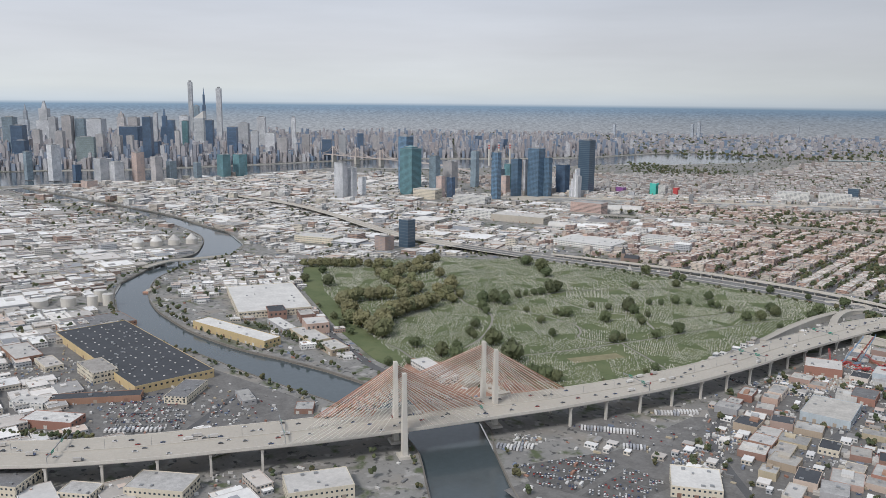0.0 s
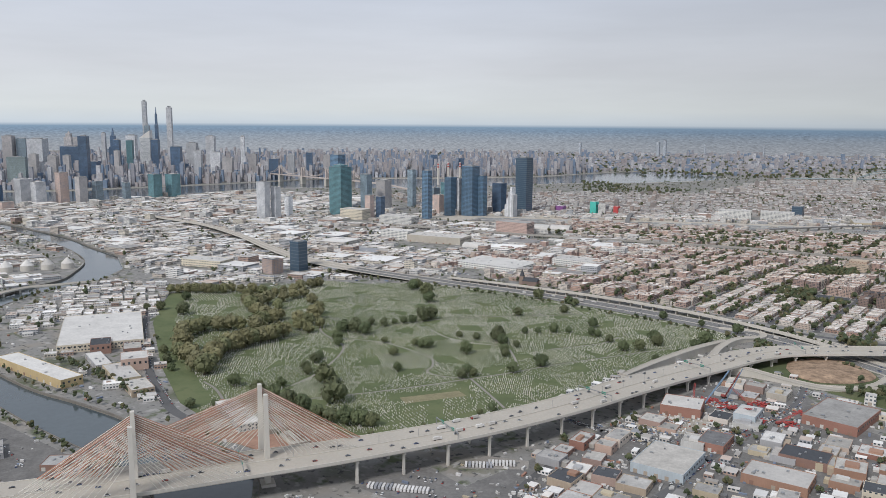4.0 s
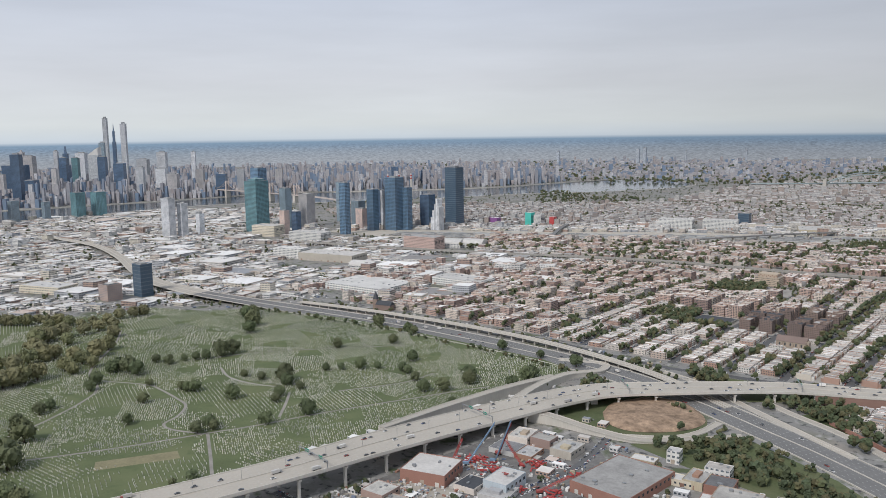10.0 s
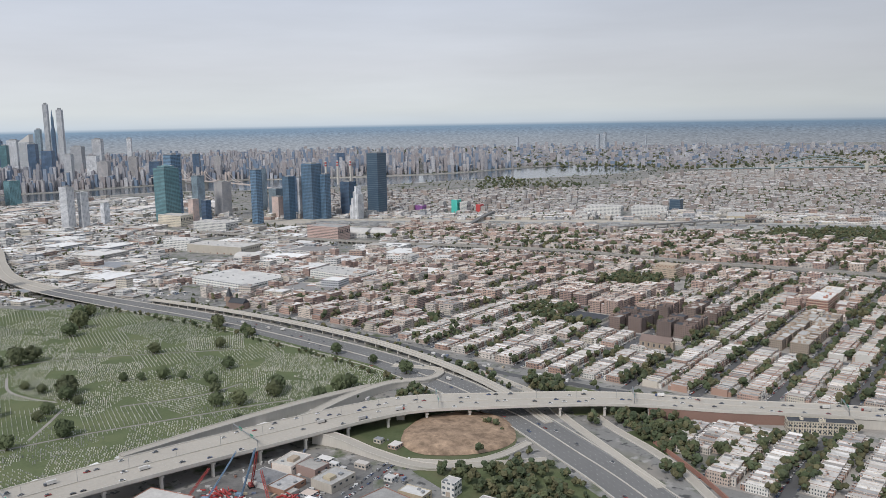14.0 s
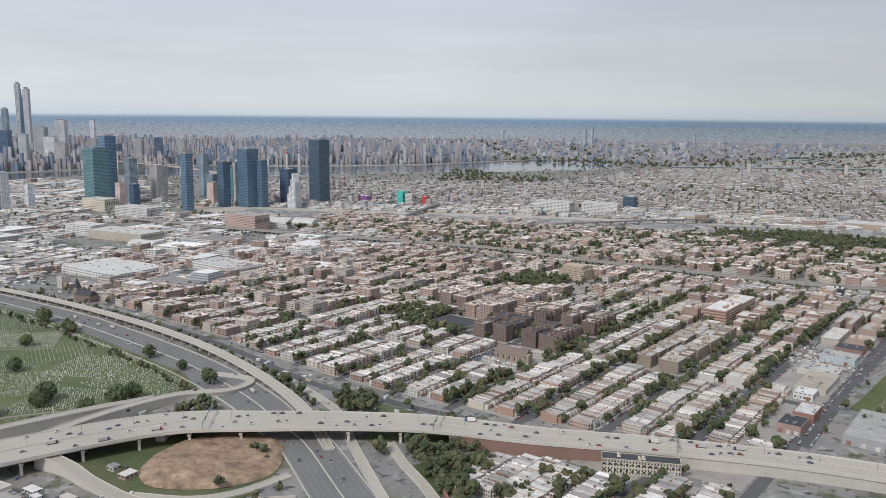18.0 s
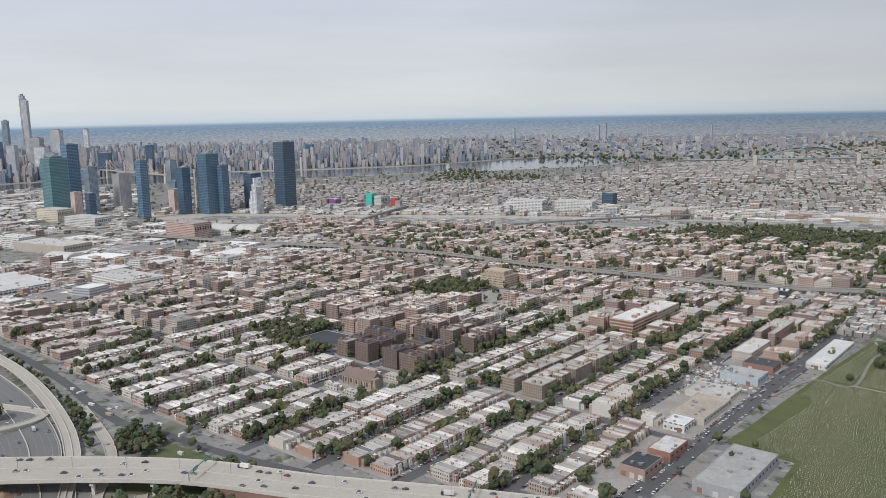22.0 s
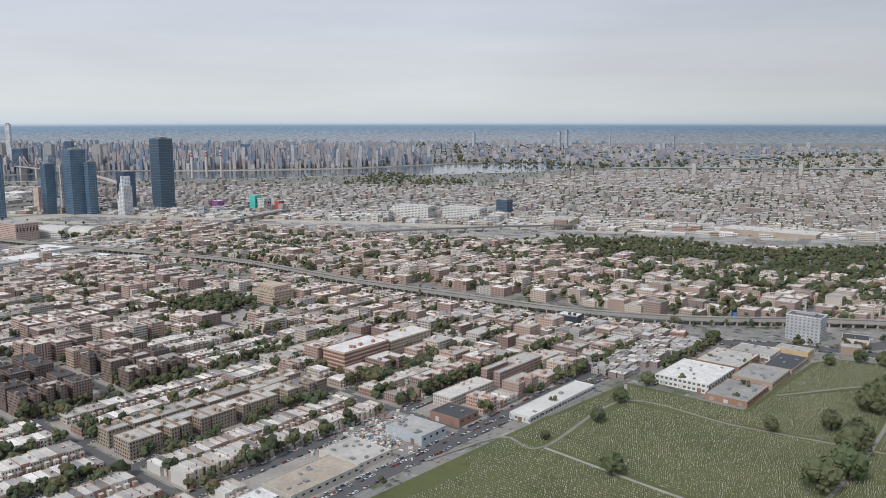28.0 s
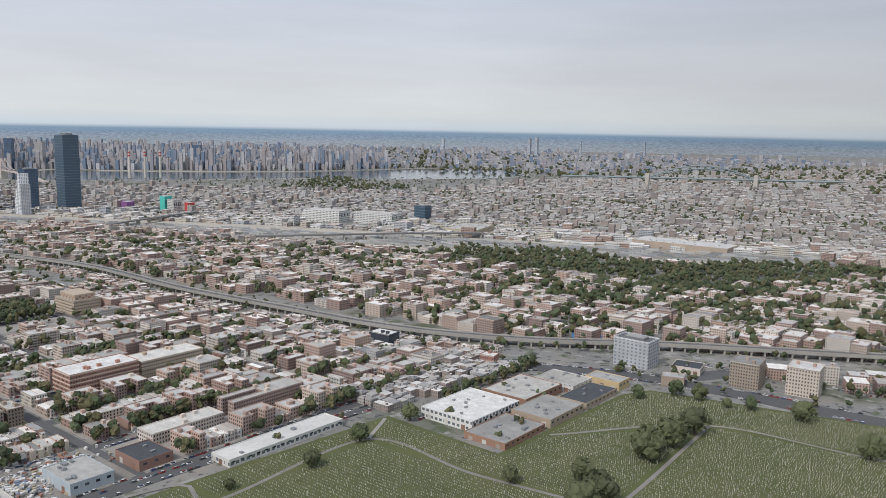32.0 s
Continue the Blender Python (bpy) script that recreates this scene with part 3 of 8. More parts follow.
RIVER = [(-2062, 315), (-2045, 644), (-2046, 807), (-2037, 856), (-2022, 895), (-1963, 1067), (-1916, 1197), (-1890, 1356), (-1898, 1602), (-1842, 1780), (-1690, 1907), (-1560, 2059), (-1441, 2254), (-1311, 2525), (-1181, 2655), (-1094, 2806), (-1007, 2991), (-1040, 3207), (-1278, 3424), (-1398, 3337), (-1495, 3056), (-1549, 2774), (-1690, 2525), (-1885, 2308), (-2037, 2145), (-2086, 1955), (-2118, 1738), (-2167, 1555), (-2235, 1305), (-2366, 1116), (-2442, 961), (-2510, 323)]
CEMETERY = [(-746, 640), (-729, 685), (-688, 743), (-679, 799), (-615, 823), (-581, 862), (-522, 878), (-456, 885), (-346, 880), (-225, 872), (-196, 862), (-192, 838), (-204, 770), (-222, 702), (-228, 650), (-240, 574), (-262, 515), (-291, 476), (-340, 446), (-395, 434), (-428, 440), (-511, 479), (-593, 526), (-640, 553)]
BURIAL = [(300, 1040), (158, 1018), (155, 1070), (122, 1074), (124, 1100), (128, 1192), (136, 1299), (201, 1297), (204, 1402), (212, 1420), (330, 1447), (620, 1520), (760, 1260), (640, 1010)]
BQE = [(-620, 40, 13, 30), (-530, 95, 13, 30), (-440, 166, 14, 31), (-400, 207, 14.5, 32), (-364, 255, 15, 33), (-338, 293, 15, 34), (-308, 343, 15, 34), (-277, 396, 15, 31), (-256, 433, 15, 29), (-222, 505, 15, 27), (-200, 574, 14.5, 27), (-188, 640, 12.5, 29), (-174, 715, 9, 30), (-146, 798, 8, 27), (-106, 839, 8, 24), (-44, 886, 8, 21), (14, 913, 7.5, 19), (75, 945, 7, 18), (150, 975, 6.5, 18), (300, 1010, 6, 18), (520, 1000, 6, 18), (760, 960, 6, 18)]
LIE = [(-1480, 1075, 4, 11), (-1416, 1066, 4.5, 12), (-1251, 1045, 5, 13), (-1066, 985, 6, 15), (-915, 922, 6, 17), (-800, 882, 6, 20), (-690, 870, 5, 25), (-600, 878, 2.5, 29), (-533, 886, 0.6, 34), (-470, 890, 0.2, 35), (-400, 892, 0.2, 36), (-302, 889, 0.2, 34), (-235, 884, 0.2, 32), (-178, 874, 0.2, 30), (-140, 864, 0.2, 28), (-112, 853, 0.2, 27), (-84, 845, 0.2, 27), (-34, 819, 0.2, 27), (10, 795, 0.2, 28), (80, 748, 0.2, 30), (200, 655, 0.2, 30), (420, 520, 0.2, 30)]
SERVICE = [(-560, 908, 3, 7), (-465, 915, 3.5, 7), (-354, 916, 4, 7), (-298, 914, 4, 7), (-249, 909, 4, 7), (-196, 899, 3.6, 7), (-147, 886, 2.6, 7), (-113, 873, 1.7, 7), (-94, 863, 1.1, 6), (-66, 846, 0.5, 5)]
EL = [(-994, 1285), (-696, 1330), (-454, 1391), (-345, 1410), (-199, 1405), (-76, 1413), (25, 1423), (107, 1454), (183, 1507), (279, 1562), (420, 1645), (560, 1722)]
WOODS = [(-202, 1718), (-150, 1692), (-83, 1672), (-6, 1698), (59, 1690), (126, 1722), (200, 1850), (340, 1930), (470, 1960), (480, 2040), (331, 2040), (153, 1962), (27, 1842), (-121, 1850), (-190, 1785)]
YARD = [(-1136, 1463), (-918, 1452), (-749, 1559), (-501, 1660), (-382, 1641), (-135, 1774), (195, 1956), (140, 2031), (-185, 1913), (-512, 1808), (-760, 1677), (-1026, 1551)]
MOUND = [(-128, 789), (-131, 813), (-113, 836), (-89, 836), (-68, 812), (-74, 787), (-97, 769), (-116, 773)]
bqe, lie, service, el_line = smooth(BQE), smooth(LIE), smooth(SERVICE), smooth([(x, y, 4.6) for x, y in EL])
HWY = ((BQE, 15), ([q for q in LIE if q[0] > -700], 18), ([q for q in LIE if q[0] < -680], 9), (SERVICE, 5))


def free(x, y, gap=4.0):
    """True where no road, water, cemetery, wood or yard lies."""
    x, y = np.asarray(x, float), np.asarray(y, float)
    ok = np.ones(x.shape, bool)
    for p in (CREEK, RIVER, CEMETERY, BURIAL, WOODS, YARD, MOUND):
        ok &= ~inside(p, x, y)
    for line, half in HWY:
        ok &= away(line, x, y) > half + gap
    ok &= away(EL, x, y) > 5 + gap
    ok &= away(BANK_S, x, y) > 4 + gap
    ok &= away(BANK_N, x, y) > 4 + gap
    return ok


def fall(x, y):
    """The land lies flat, then falls gently towards the river."""
    u = -0.63 * np.asarray(x, float) + 0.77 * np.asarray(y, float)
    return -17.0 * np.clip((u - 950) / 950, 0, 1)


# ---- ground and water ----
bm = bmesh.new()
edges = []
for loop in ([(-9000, -4000), (5000, -4000), (5000, 9000), (-9000, 9000)], CREEK, RIVER):
    vs = [bm.verts.new((x, y, 0)) for x, y in loop]
    edges += [bm.edges.new((a, b)) for a, b in zip(vs, vs[1:] + vs[:1])]
bmesh.ops.triangle_fill(bm, edges=edges, use_beauty=True, normal=(0, 0, 1))
for f in bm.faces:
    if f.normal.z < 0:
        f.normal_flip()
for d in (950, 1900):
    bmesh.ops.bisect_plane(bm, geom=bm.verts[:] + bm.edges[:] + bm.faces[:], plane_co=Vector((-0.63, 0.77, 0)) * (d / (0.63 ** 2 + 0.77 ** 2)), plane_no=(-0.63, 0.77, 0))
me = bpy.data.meshes.new("ground")
bm.to_mesh(me)
bm.free()
me.materials.append(M["ground"])
tagged(new("ground", me), "grey city ground of asphalt, soil and worn lots", "ground", kind="structure")
for nm, poly, lab in (("water_creek", CREEK, "still dark grey industrial creek between bulkheads"), ("water_river", RIVER, "wide pale grey river before the skyline")):
    bm = bmesh.new()
    vs = [bm.verts.new((x, y, -1.6)) for x, y in poly]
    es = [bm.edges.new((a, b)) for a, b in zip(vs, vs[1:] + vs[:1])]
    bmesh.ops.triangle_fill(bm, edges=es, use_beauty=True, normal=(0, 0, 1))
    for f in bm.faces:
        if f.normal.z < 0:
            f.normal_flip()
    for d in (950, 1900):
        bmesh.ops.bisect_plane(bm, geom=bm.verts[:] + bm.edges[:] + bm.faces[:], plane_co=Vector((-0.63, 0.77, 0)) * (d / (0.63 ** 2 + 0.77 ** 2)), plane_no=(-0.63, 0.77, 0))
    me = bpy.data.meshes.new(nm)
    bm.to_mesh(me)
    bm.free()
    me.materials.append(M["water"])
    tagged(new(nm, me), lab, "water", kind="structure")
for nm, bank, s in (("quay_wall_south", BANK_S, 1), ("quay_wall_north", BANK_N, -1)):
    c = smooth([(x, y, 0) for x, y in bank], 8)
    b = strip(Batch(), c, 0, s * 0.9, -2.2, 0.35)
    stuff(nm, b, [M["quay"]], "dark weathered bulkhead along the creek", "quay wall", "structure")
c = smooth([(x, y, 0) for x, y in RIVER], 20)
stuff("quay_wall_river", strip(Batch(), c, -1.5, 1.5, -2.2, 0.4), [M["concrete"]], "low concrete embankment along the river", "quay wall", "structure")


def sheet(name, poly, z, material, label, category):
    bm = bmesh.new()
    f = bm.faces.new([bm.verts.new((x, y, z)) for x, y in poly])
    f.normal_update()
    if f.normal.z < 0:
        f.normal_flip()
    bmesh.ops.triangulate(bm, faces=[f])
    for d in (950, 1900):
        bmesh.ops.bisect_plane(bm, geom=bm.verts[:] + bm.edges[:] + bm.faces[:], plane_co=Vector((-0.63, 0.77, 0)) * (d / (0.63 ** 2 + 0.77 ** 2)), plane_no=(-0.63, 0.77, 0))
    r = bmesh.ops.extrude_face_region(bm, geom=bm.faces[:])
    bmesh.ops.translate(bm, verts=[v for v in r["geom"] if isinstance(v, bmesh.types.BMVert)], vec=(0, 0, -z - 0.05))
    bmesh.ops.triangulate(bm, faces=bm.faces[:])
    bmesh.ops.recalc_face_normals(bm, faces=bm.faces[:])
    me = bpy.data.meshes.new(name)
    bm.to_mesh(me)
    bm.free()
    me.materials.append(material)
    return tagged(new(name, me), label, category, kind="structure")


sheet("cemetery_lawn", CEMETERY, 0.35, M["grass"], "worn green cemetery lawn crossed by paths", "lawn")
sheet("burial_ground_lawn", BURIAL, 0.3, M["burial_grass"], "green burial ground lawn beside the street", "lawn")

# ---- highways ----


def highway(name, c, label, thick, mat, lanes, piers=None, skirt=False):
    half = c[:, 3] / 2
    road = thing(name, 0, 0, 0, 0, label, "road", kind="structure")
    part("carriageway", strip(Batch(), c, -half, half, -thick, 0).mesh(name, [mat]), mat, road)
    for s in (-1, 1):
        part("parapet", strip(Batch(), c, s * half - 0.22, s * half + 0.22, -thick * 0.9, 0.55).mesh(name, [M["concrete"]]), None, road, "pale concrete parapet")
    part("median_barrier", strip(Batch(), c, -0.25, 0.25, 0.0, 0.5).mesh(name, [M["concrete"]]), None, road)
    # lane dashes and edge lines
    seg = np.diff(c[:, :2], axis=0)
    s = np.r_[0, np.cumsum(np.hypot(*seg.T))]
    q = np.arange(3, s[-1] - 3, 5.0)
    n = sides(c)
    ang = np.arctan2(-n[:, 0], n[:, 1])
    b = Batch()
    for k in range(1, lanes):
        for sg in (-1, 1):
            o = sg * (0.6 + (np.interp(q, s, half) - 1.4) * k / lanes)
            x, y, z = [np.interp(q, s, c[:, i]) for i in range(3)]
            nx, ny = np.interp(q, s, n[:, 0]), np.interp(q, s, n[:, 1])
            b.boxes(x + nx * o, y + ny * o, z, 1.7, 0.13, 0.03, np.arctan2(-nx, ny), top=0)
    part("lane_dashes", b.mesh(name, [M["paint"]]), None, road)
    for sg in (-1, 1):
        part("edge_line", strip(Batch(), c, sg * (half - 1.05), sg * (half - 0.9), 0, 0.03).mesh(name, [M["paint"]]), None, road)
    return road


r = highway("expressway_viaduct", bqe, "pale concrete elevated expressway curving past the cemetery", 1.3, M["deck"], 4)
# lowers to the ground between embankment walls past the long viaduct
hb = bqe[:150, 3] / 2 - 1.6
part("girder", strip(Batch(), bqe[:150], -hb, hb, -2.3, -1.25).mesh("girder", [M["concrete"]]), None, r)
west = lie[:, 0] < -694
highway("expressway_west", lie[: int(west.sum()) + 1], "pale concrete viaduct of an expressway among far roofs", 0.9, M["deck"], 2)
highway("expressway_low", lie[~west], "wide grey expressway with several lanes each way", 0.25, M["highway"], 4)
r2 = highway("service_ramp", service, "curved pale concrete service viaduct beside the expressway", 0.6, M["deck"], 2)


def along(c, step, start=0.0, end=None):
    s = np.r_[0, np.cumsum(np.hypot(*np.diff(c[:, :2], axis=0).T))]
    q = np.arange(start, s[-1] if end is None else end, step)
    n = sides(c)
    nx, ny = np.interp(q, s, n[:, 0]), np.interp(q, s, n[:, 1])
    return np.stack([np.interp(q, s, c[:, 0]), np.interp(q, s, c[:, 1]), np.interp(q, s, c[:, 2]), np.interp(q, s, c[:, 3]) if c.shape[1] > 3 else 0 * q, nx, ny], -1)


for x, y, z, w, nx, ny in along(lie, 24.0, 5.0):
    if z > 2.5:
        p = thing("viaduct_pier", x, y, 0, math.atan2(-nx, ny), "grey concrete wall pier below the expressway", "pier", "viaduct piers")
        part("column", one(M["elconcrete"], (0, 0, 0, 1.4, w * 0.6, z - 0.2)), None, p)
# viaduct piers: two columns and a cap beam
for x, y, z, w, nx, ny in along(bqe, 27.0, 5.0):
    if z < 7.4 or inside(CREEK, x, y) or away(LIE, x, y) < 17 or (away([(-338, 293), (-277, 396)], x, y) < 26 and away(BANK_S, x, y) > 12):
        continue
    rot = math.atan2(-nx, ny)
    p = thing("viaduct_pier", x, y, 0, rot, "pale concrete viaduct pier with two columns", "pier", "viaduct piers")
    hgt = z - 2.2
    for s in (-1, 1):
        part("column", one(M["mast"], (0, s * (w / 2 - 2.5), 0, 1.3, 1.5, hgt - 1.0)), None, p)
    part("cap_beam", one(M["mast"], (0, 0, hgt - 1.0, 1.7, w - 1.5, 1.0)), None, p)
for x, y, z, w, nx, ny in along(service, 13.0, 5.0):
    if z > 1.6:
        p = thing("ramp_pier", x, y, 0, math.atan2(-nx, ny), "short concrete pier below the service ramp", "pier", "ramp piers")
        part("column", one(M["concrete"], (0, 0, 0, 0.9, 4.5, z - 0.6)), None, p)

# ramps of the interchange
RAMPS = ([(-176, 752, 7.6, 6), (-184, 800, 6, 6), (-184, 840, 4, 6), (-172, 868, 2, 6), (-182, 890, 0.5, 6), (-215, 880, 0.35, 6)],
         [(-205, 660, 11.4, 5), (-204, 720, 8.5, 6), (-199, 780, 6, 6), (-190, 830, 4, 5)],
         [(-158, 748, 7.4, 6), (-140, 752, 5, 6), (-115, 752, 3, 6), (-85, 757, 1.5, 6), (-60, 780, 0.6, 6), (-40, 800, 0.5, 6)],
         [(-140, 800, 6.6, 5), (-147, 812, 5, 5), (-142, 826, 3.5, 5), (-126, 838, 2, 5), (-112, 850, 0.6, 5)],
         [(-60, 815, 0.5, 5), (-64, 790, 0.4, 5), (-75, 772, 0.4, 5), (-98, 758, 0.4, 5)],
         [(-175, 908, 0.4, 5), (-140, 899, 0.4, 5), (-111, 890, 0.4, 5), (-89, 879, 0.4, 5), (-66, 861, 0.4, 5), (-32, 838, 0.4, 5), (20, 804, 0.4, 5)],
         [(-50, 872, 0.4, 5), (-29, 858, 0.4, 5), (0, 842, 0.4, 5), (26, 823, 0.4, 5), (60, 790, 0.4, 5)])
for rows in RAMPS:
    c = smooth(rows, 4)
    ramp_ob = thing("slip_road", 0, 0, 0, 0, "narrow curved concrete slip road of the interchange", "road", "slip roads", "structure")
    part("carriageway", strip(Batch(), c, -c[:, 3] / 2, c[:, 3] / 2, -0.5, 0).mesh("slip", [M["deck"]]), None, ramp_ob)
    for s in (-1, 1):
        part("parapet", strip(Batch(), c, s * c[:, 3] / 2 - 0.15, s * c[:, 3] / 2 + 0.15, -0.4, 0.4).mesh("slip", [M["concrete"]]), None, ramp_ob)
    b = Batch()
    up = c[c[:, 2] > 0.9]
    if len(up) > 2:
        strip(b, up, -up[:, 3] / 2 + 0.2, up[:, 3] / 2 - 0.2, -np.max(up[:, 2]), -0.4)
        v = b.v[-1]
        v[:, 2] = np.maximum(v[:, 2], 0.0)
        part("embankment_wall", b.mesh("slip", [M["concrete"]]), None, ramp_ob)

c = smooth([(-5, 853, 0), (25, 830, 0), (52, 806, 0), (75, 780, 0)], 5)
stuff("retaining_wall", strip(Batch(), c, -0.3, 0.3, 0, 2.6), [M["redbrick"]], "long rust-red retaining wall beside a slip road", "wall", "structure")
# red retaining wall below the far viaduct
far_wall = bqe[(bqe[:, 0] > -30) & (bqe[:, 0] < 60)]
half = far_wall[:, 3] / 2
stuff("retaining_wall", strip(Batch(), far_wall, -half + 0.1, -half + 0.6, -7.9, -1.2), [M["redbrick"]], "rust-red retaining wall below the expressway", "wall", "structure")
rest = bqe[bqe[:, 0] > 35]
b = strip(Batch(), rest, -rest[:, 3] / 2 + 0.3, rest[:, 3] / 2 - 0.3, -7.9, -1.2)
b.v[-1][:, 2] = np.maximum(b.v[-1][:, 2], 0.0)
stuff("embankment", b, [M["concrete"]], "concrete-faced embankment carrying the expressway", "embankment", "structure")

# ---- cable-stayed bridge ----
bridge = thing("cable_stayed_bridge", -294, 365, 0, 0, "pair of cable-stayed bridge spans with pale concrete masts", "bridge")


def bar(p, q, r, segs=6):
    """A round bar from p to q."""
    p, q = Vector(p), Vector(q)
    bm = bmesh.new()
    bmesh.ops.create_cone(bm, cap_ends=True, segments=segs, radius1=r, radius2=r, depth=(q - p).length)
    bmesh.ops.transform(bm, matrix=Matrix.Translation((p + q) / 2) @ (q - p).to_track_quat("Z", "Y").to_matrix().to_4x4(), verts=bm.verts[:])
    return bm


ax = Vector((0.515, 0.857, 0)).normalized()
base = Vector((-294, 365, 0))
for mx, my, side, top, c0, c1 in ((-295, 326, -1, 50, (-331, 270), (-271, 375)), (-313, 338, 0, 50, (-340, 292), (-284, 388)), (-282, 396, 0, 50, (-330, 330), (-256, 436)), (-298, 405, 1, 50, (-347, 322), (-264, 445))):
    b = Batch().boxes(mx - base.x, my - base.y, -1.5, 3.1, 4.2, top + 1.5, math.atan2(ax.y, ax.x), 0, 0, 0.68)
    mast = part("mast", b.mesh("mast", [M["mast"]]), None, bridge, "tall tapering pale concrete mast")
    mast.name = "mast"
    part("mast_foot", Batch().boxes(mx - base.x, my - base.y, -1.5, 8, 9, 3.0, math.atan2(ax.y, ax.x), 0, 0, 0.9).mesh("foot", [M["concrete"]]), None, bridge)
    for end in (c0, c1):
        e = Vector((end[0], end[1], 15.4))
        foot = Vector((mx, my, 15.4))
        for k in range(1, 15):
            t = 0.16 + 0.84 * (k / 14)
            a = foot.lerp(e, t)
            zt = top - 1.5 - (14 - k) * 1.05
            part("stay_cable", bar(a - base, Vector((mx, my, zt)) - base, 0.16, 5), M["cable"], bridge)

# rust-red sheathed stays of the two rear planes, set close together
for mx, my, top, c0, c1 in ((-314, 339, 49, (-349, 306), (-286, 390)), (-299, 406, 49, (-349, 324), (-263, 447))):
    for end in (c0, c1):
        for k in range(18):
            t = 0.30 + 0.70 * k / 17
            a = Vector((mx, my, 15.4)).lerp(Vector((end[0], end[1], 15.4)), t)
            part("red_stay", bar(a - base, Vector((mx, my, top - 1 - (17 - k) * 0.75)) - base, 0.3, 4), M["redsteel"], bridge, "rust-red stay cable")

# rust-red ground and netting of the second span's building site on the far bank
sheet("site_ground", [(-376, 406), (-400, 440), (-412, 462), (-376, 474), (-327, 473), (-290, 470), (-268, 440), (-292, 424), (-340, 420)], 0.45, M["redsoil"], "bare rust-red soil of a bridge building site", "ground")
site = random.Random(3)
for x, y, w, d, h in ((-352, 452, 40, 16, 3.2), (-372, 430, 18, 11, 2.4), (-318, 446, 22, 12, 1.6)):
    t = thing("site_slab", x, y, 0.45, -0.35, "pale unfinished concrete slab on the building site", "slab", "site slabs")
    part("slab", one(M["soil"], (0, 0, 0, w, d, h)), None, t)
    for k in range(5):
        part("formwork", one(M["tanbrick"], (site.uniform(-0.4, 0.4) * w, site.uniform(-0.4, 0.4) * d, h, site.uniform(1, 4), site.uniform(0.6, 2), site.uniform(0.4, 1.2))), None, t)

# ---- earth mound in the loop ----
bm = bmesh.new()
cx, cy = -101, 804
rings = []
for k, (s, z) in enumerate(((1.0, 0.3), (0.9, 1.6), (0.78, 2.2), (0.6, 3.0), (0.4, 3.2), (0.2, 3.6))):
    pts = smooth([(*p, 0) for p in MOUND + MOUND[:1]], 3)[:-1]
    rings.append([bm.verts.new((cx + (x - cx) * s, cy + (y - cy) * s, z + (0.9 * noise.noise((x * s * 0.09, y * s * 0.09, k)) if k else 0))) for x, y, _ in pts])
for a, b2 in zip(rings, rings[1:]):
    for i in range(len(a)):
        j = (i + 1) % len(a)
        bm.faces.new((a[i], a[j], b2[j], b2[i]))
bm.faces.new(rings[-1])
me = bpy.data.meshes.new("earth_mound")
bm.to_mesh(me)
bm.free()
me.materials.append(M["dirt"])
tagged(new("earth_mound", me), "low mound of bare brown earth inside a loop ramp", "earth mound", kind="structure")

# ---- elevated railway ----
elv = thing("elevated_railway", 0, 0, 0, 0, "long grey concrete elevated railway on arches", "viaduct", kind="structure")
part("deck", strip(Batch(), el_line, -3.6, 3.6, -0.9, 0).mesh("el", [M["elconcrete"]]), None, elv)
for s in (-1, 1):
    part("parapet", strip(Batch(), el_line, s * 3.6 - 0.2, s * 3.6 + 0.2, -1.5, 0.75).mesh("el", [M["elconcrete"]]), None, elv)
for o in (-2.6, -1.5, 1.5, 2.6, -0.55, 0.55):
    part("rail", strip(Batch(), el_line, o - 0.08, o + 0.08, 0, 0.12).mesh("el", [M["metal"]]), None, elv)
part("track_bed", strip(Batch(), el_line, -3.2, 3.2, 0.0, 0.05).mesh("el", [M["asphalt"]]), None, elv)
for x, y, z, w, nx, ny in along(el_line, 8.0):
    rot = math.degrees(math.atan2(-nx, ny))
    ob = part("pier", one(M["elconcrete"], (0, 0, 0, 1.1, 6.4, 3.3), (0, 0, 2.6, 2.4, 6.6, 0.6), (0, 0, 3.1, 4.4, 6.8, 0.65)) if "pier_mesh" not in M else M["pier_mesh"], None, elv)
    M["pier_mesh"] = ob.data
    ob.matrix_basis = pose(x, y, 0, 0, 0, rot)
del M["pier_mesh"]

# ---- low road bridge over the creek, and a moored barge ----
gb = thing("creek_bridge", 0, 0, 0, 0, "low grey road bridge over the creek", "bridge")
c = smooth([(-869, 505, 2.5), (-880, 545, 3.2), (-871, 574, 3.2), (-862, 620, 2.5)], 6)
part("deck", strip(Batch(), c, -4.5, 4.5, -1.0, 0).mesh("deck", [M["deck"]]), None, gb)
for s in (-1, 1):
    part("parapet", strip(Batch(), c, s * 4.5 - 0.2, s * 4.5 + 0.2, -0.8, 0.6).mesh("parapet", [M["concrete"]]), None, gb)
for x, y, z, w, nx, ny in along(c, 22.0, 10.0):
    part("pier", Batch().boxes(x, y, -2.0, 2.5, 8, 4.0, math.atan2(-nx, ny), 0, 0).mesh("pier", [M["concrete"]]), None, gb)
bg = thing("barge", -772, 456, -1.6, 2.1, "rust-brown flat barge moored on the creek", "barge")
part("hull", one(M["redsteel"], (0, 0, -0.3, 26, 8, 1.9)), None, bg)
part("cargo", Batch().boxes(0, 0, 1.6, 21, 6, 1.4, 0, 0, 0, 0.75).mesh("cargo", [M["soil"]]), None, bg)

# ---- towers ----


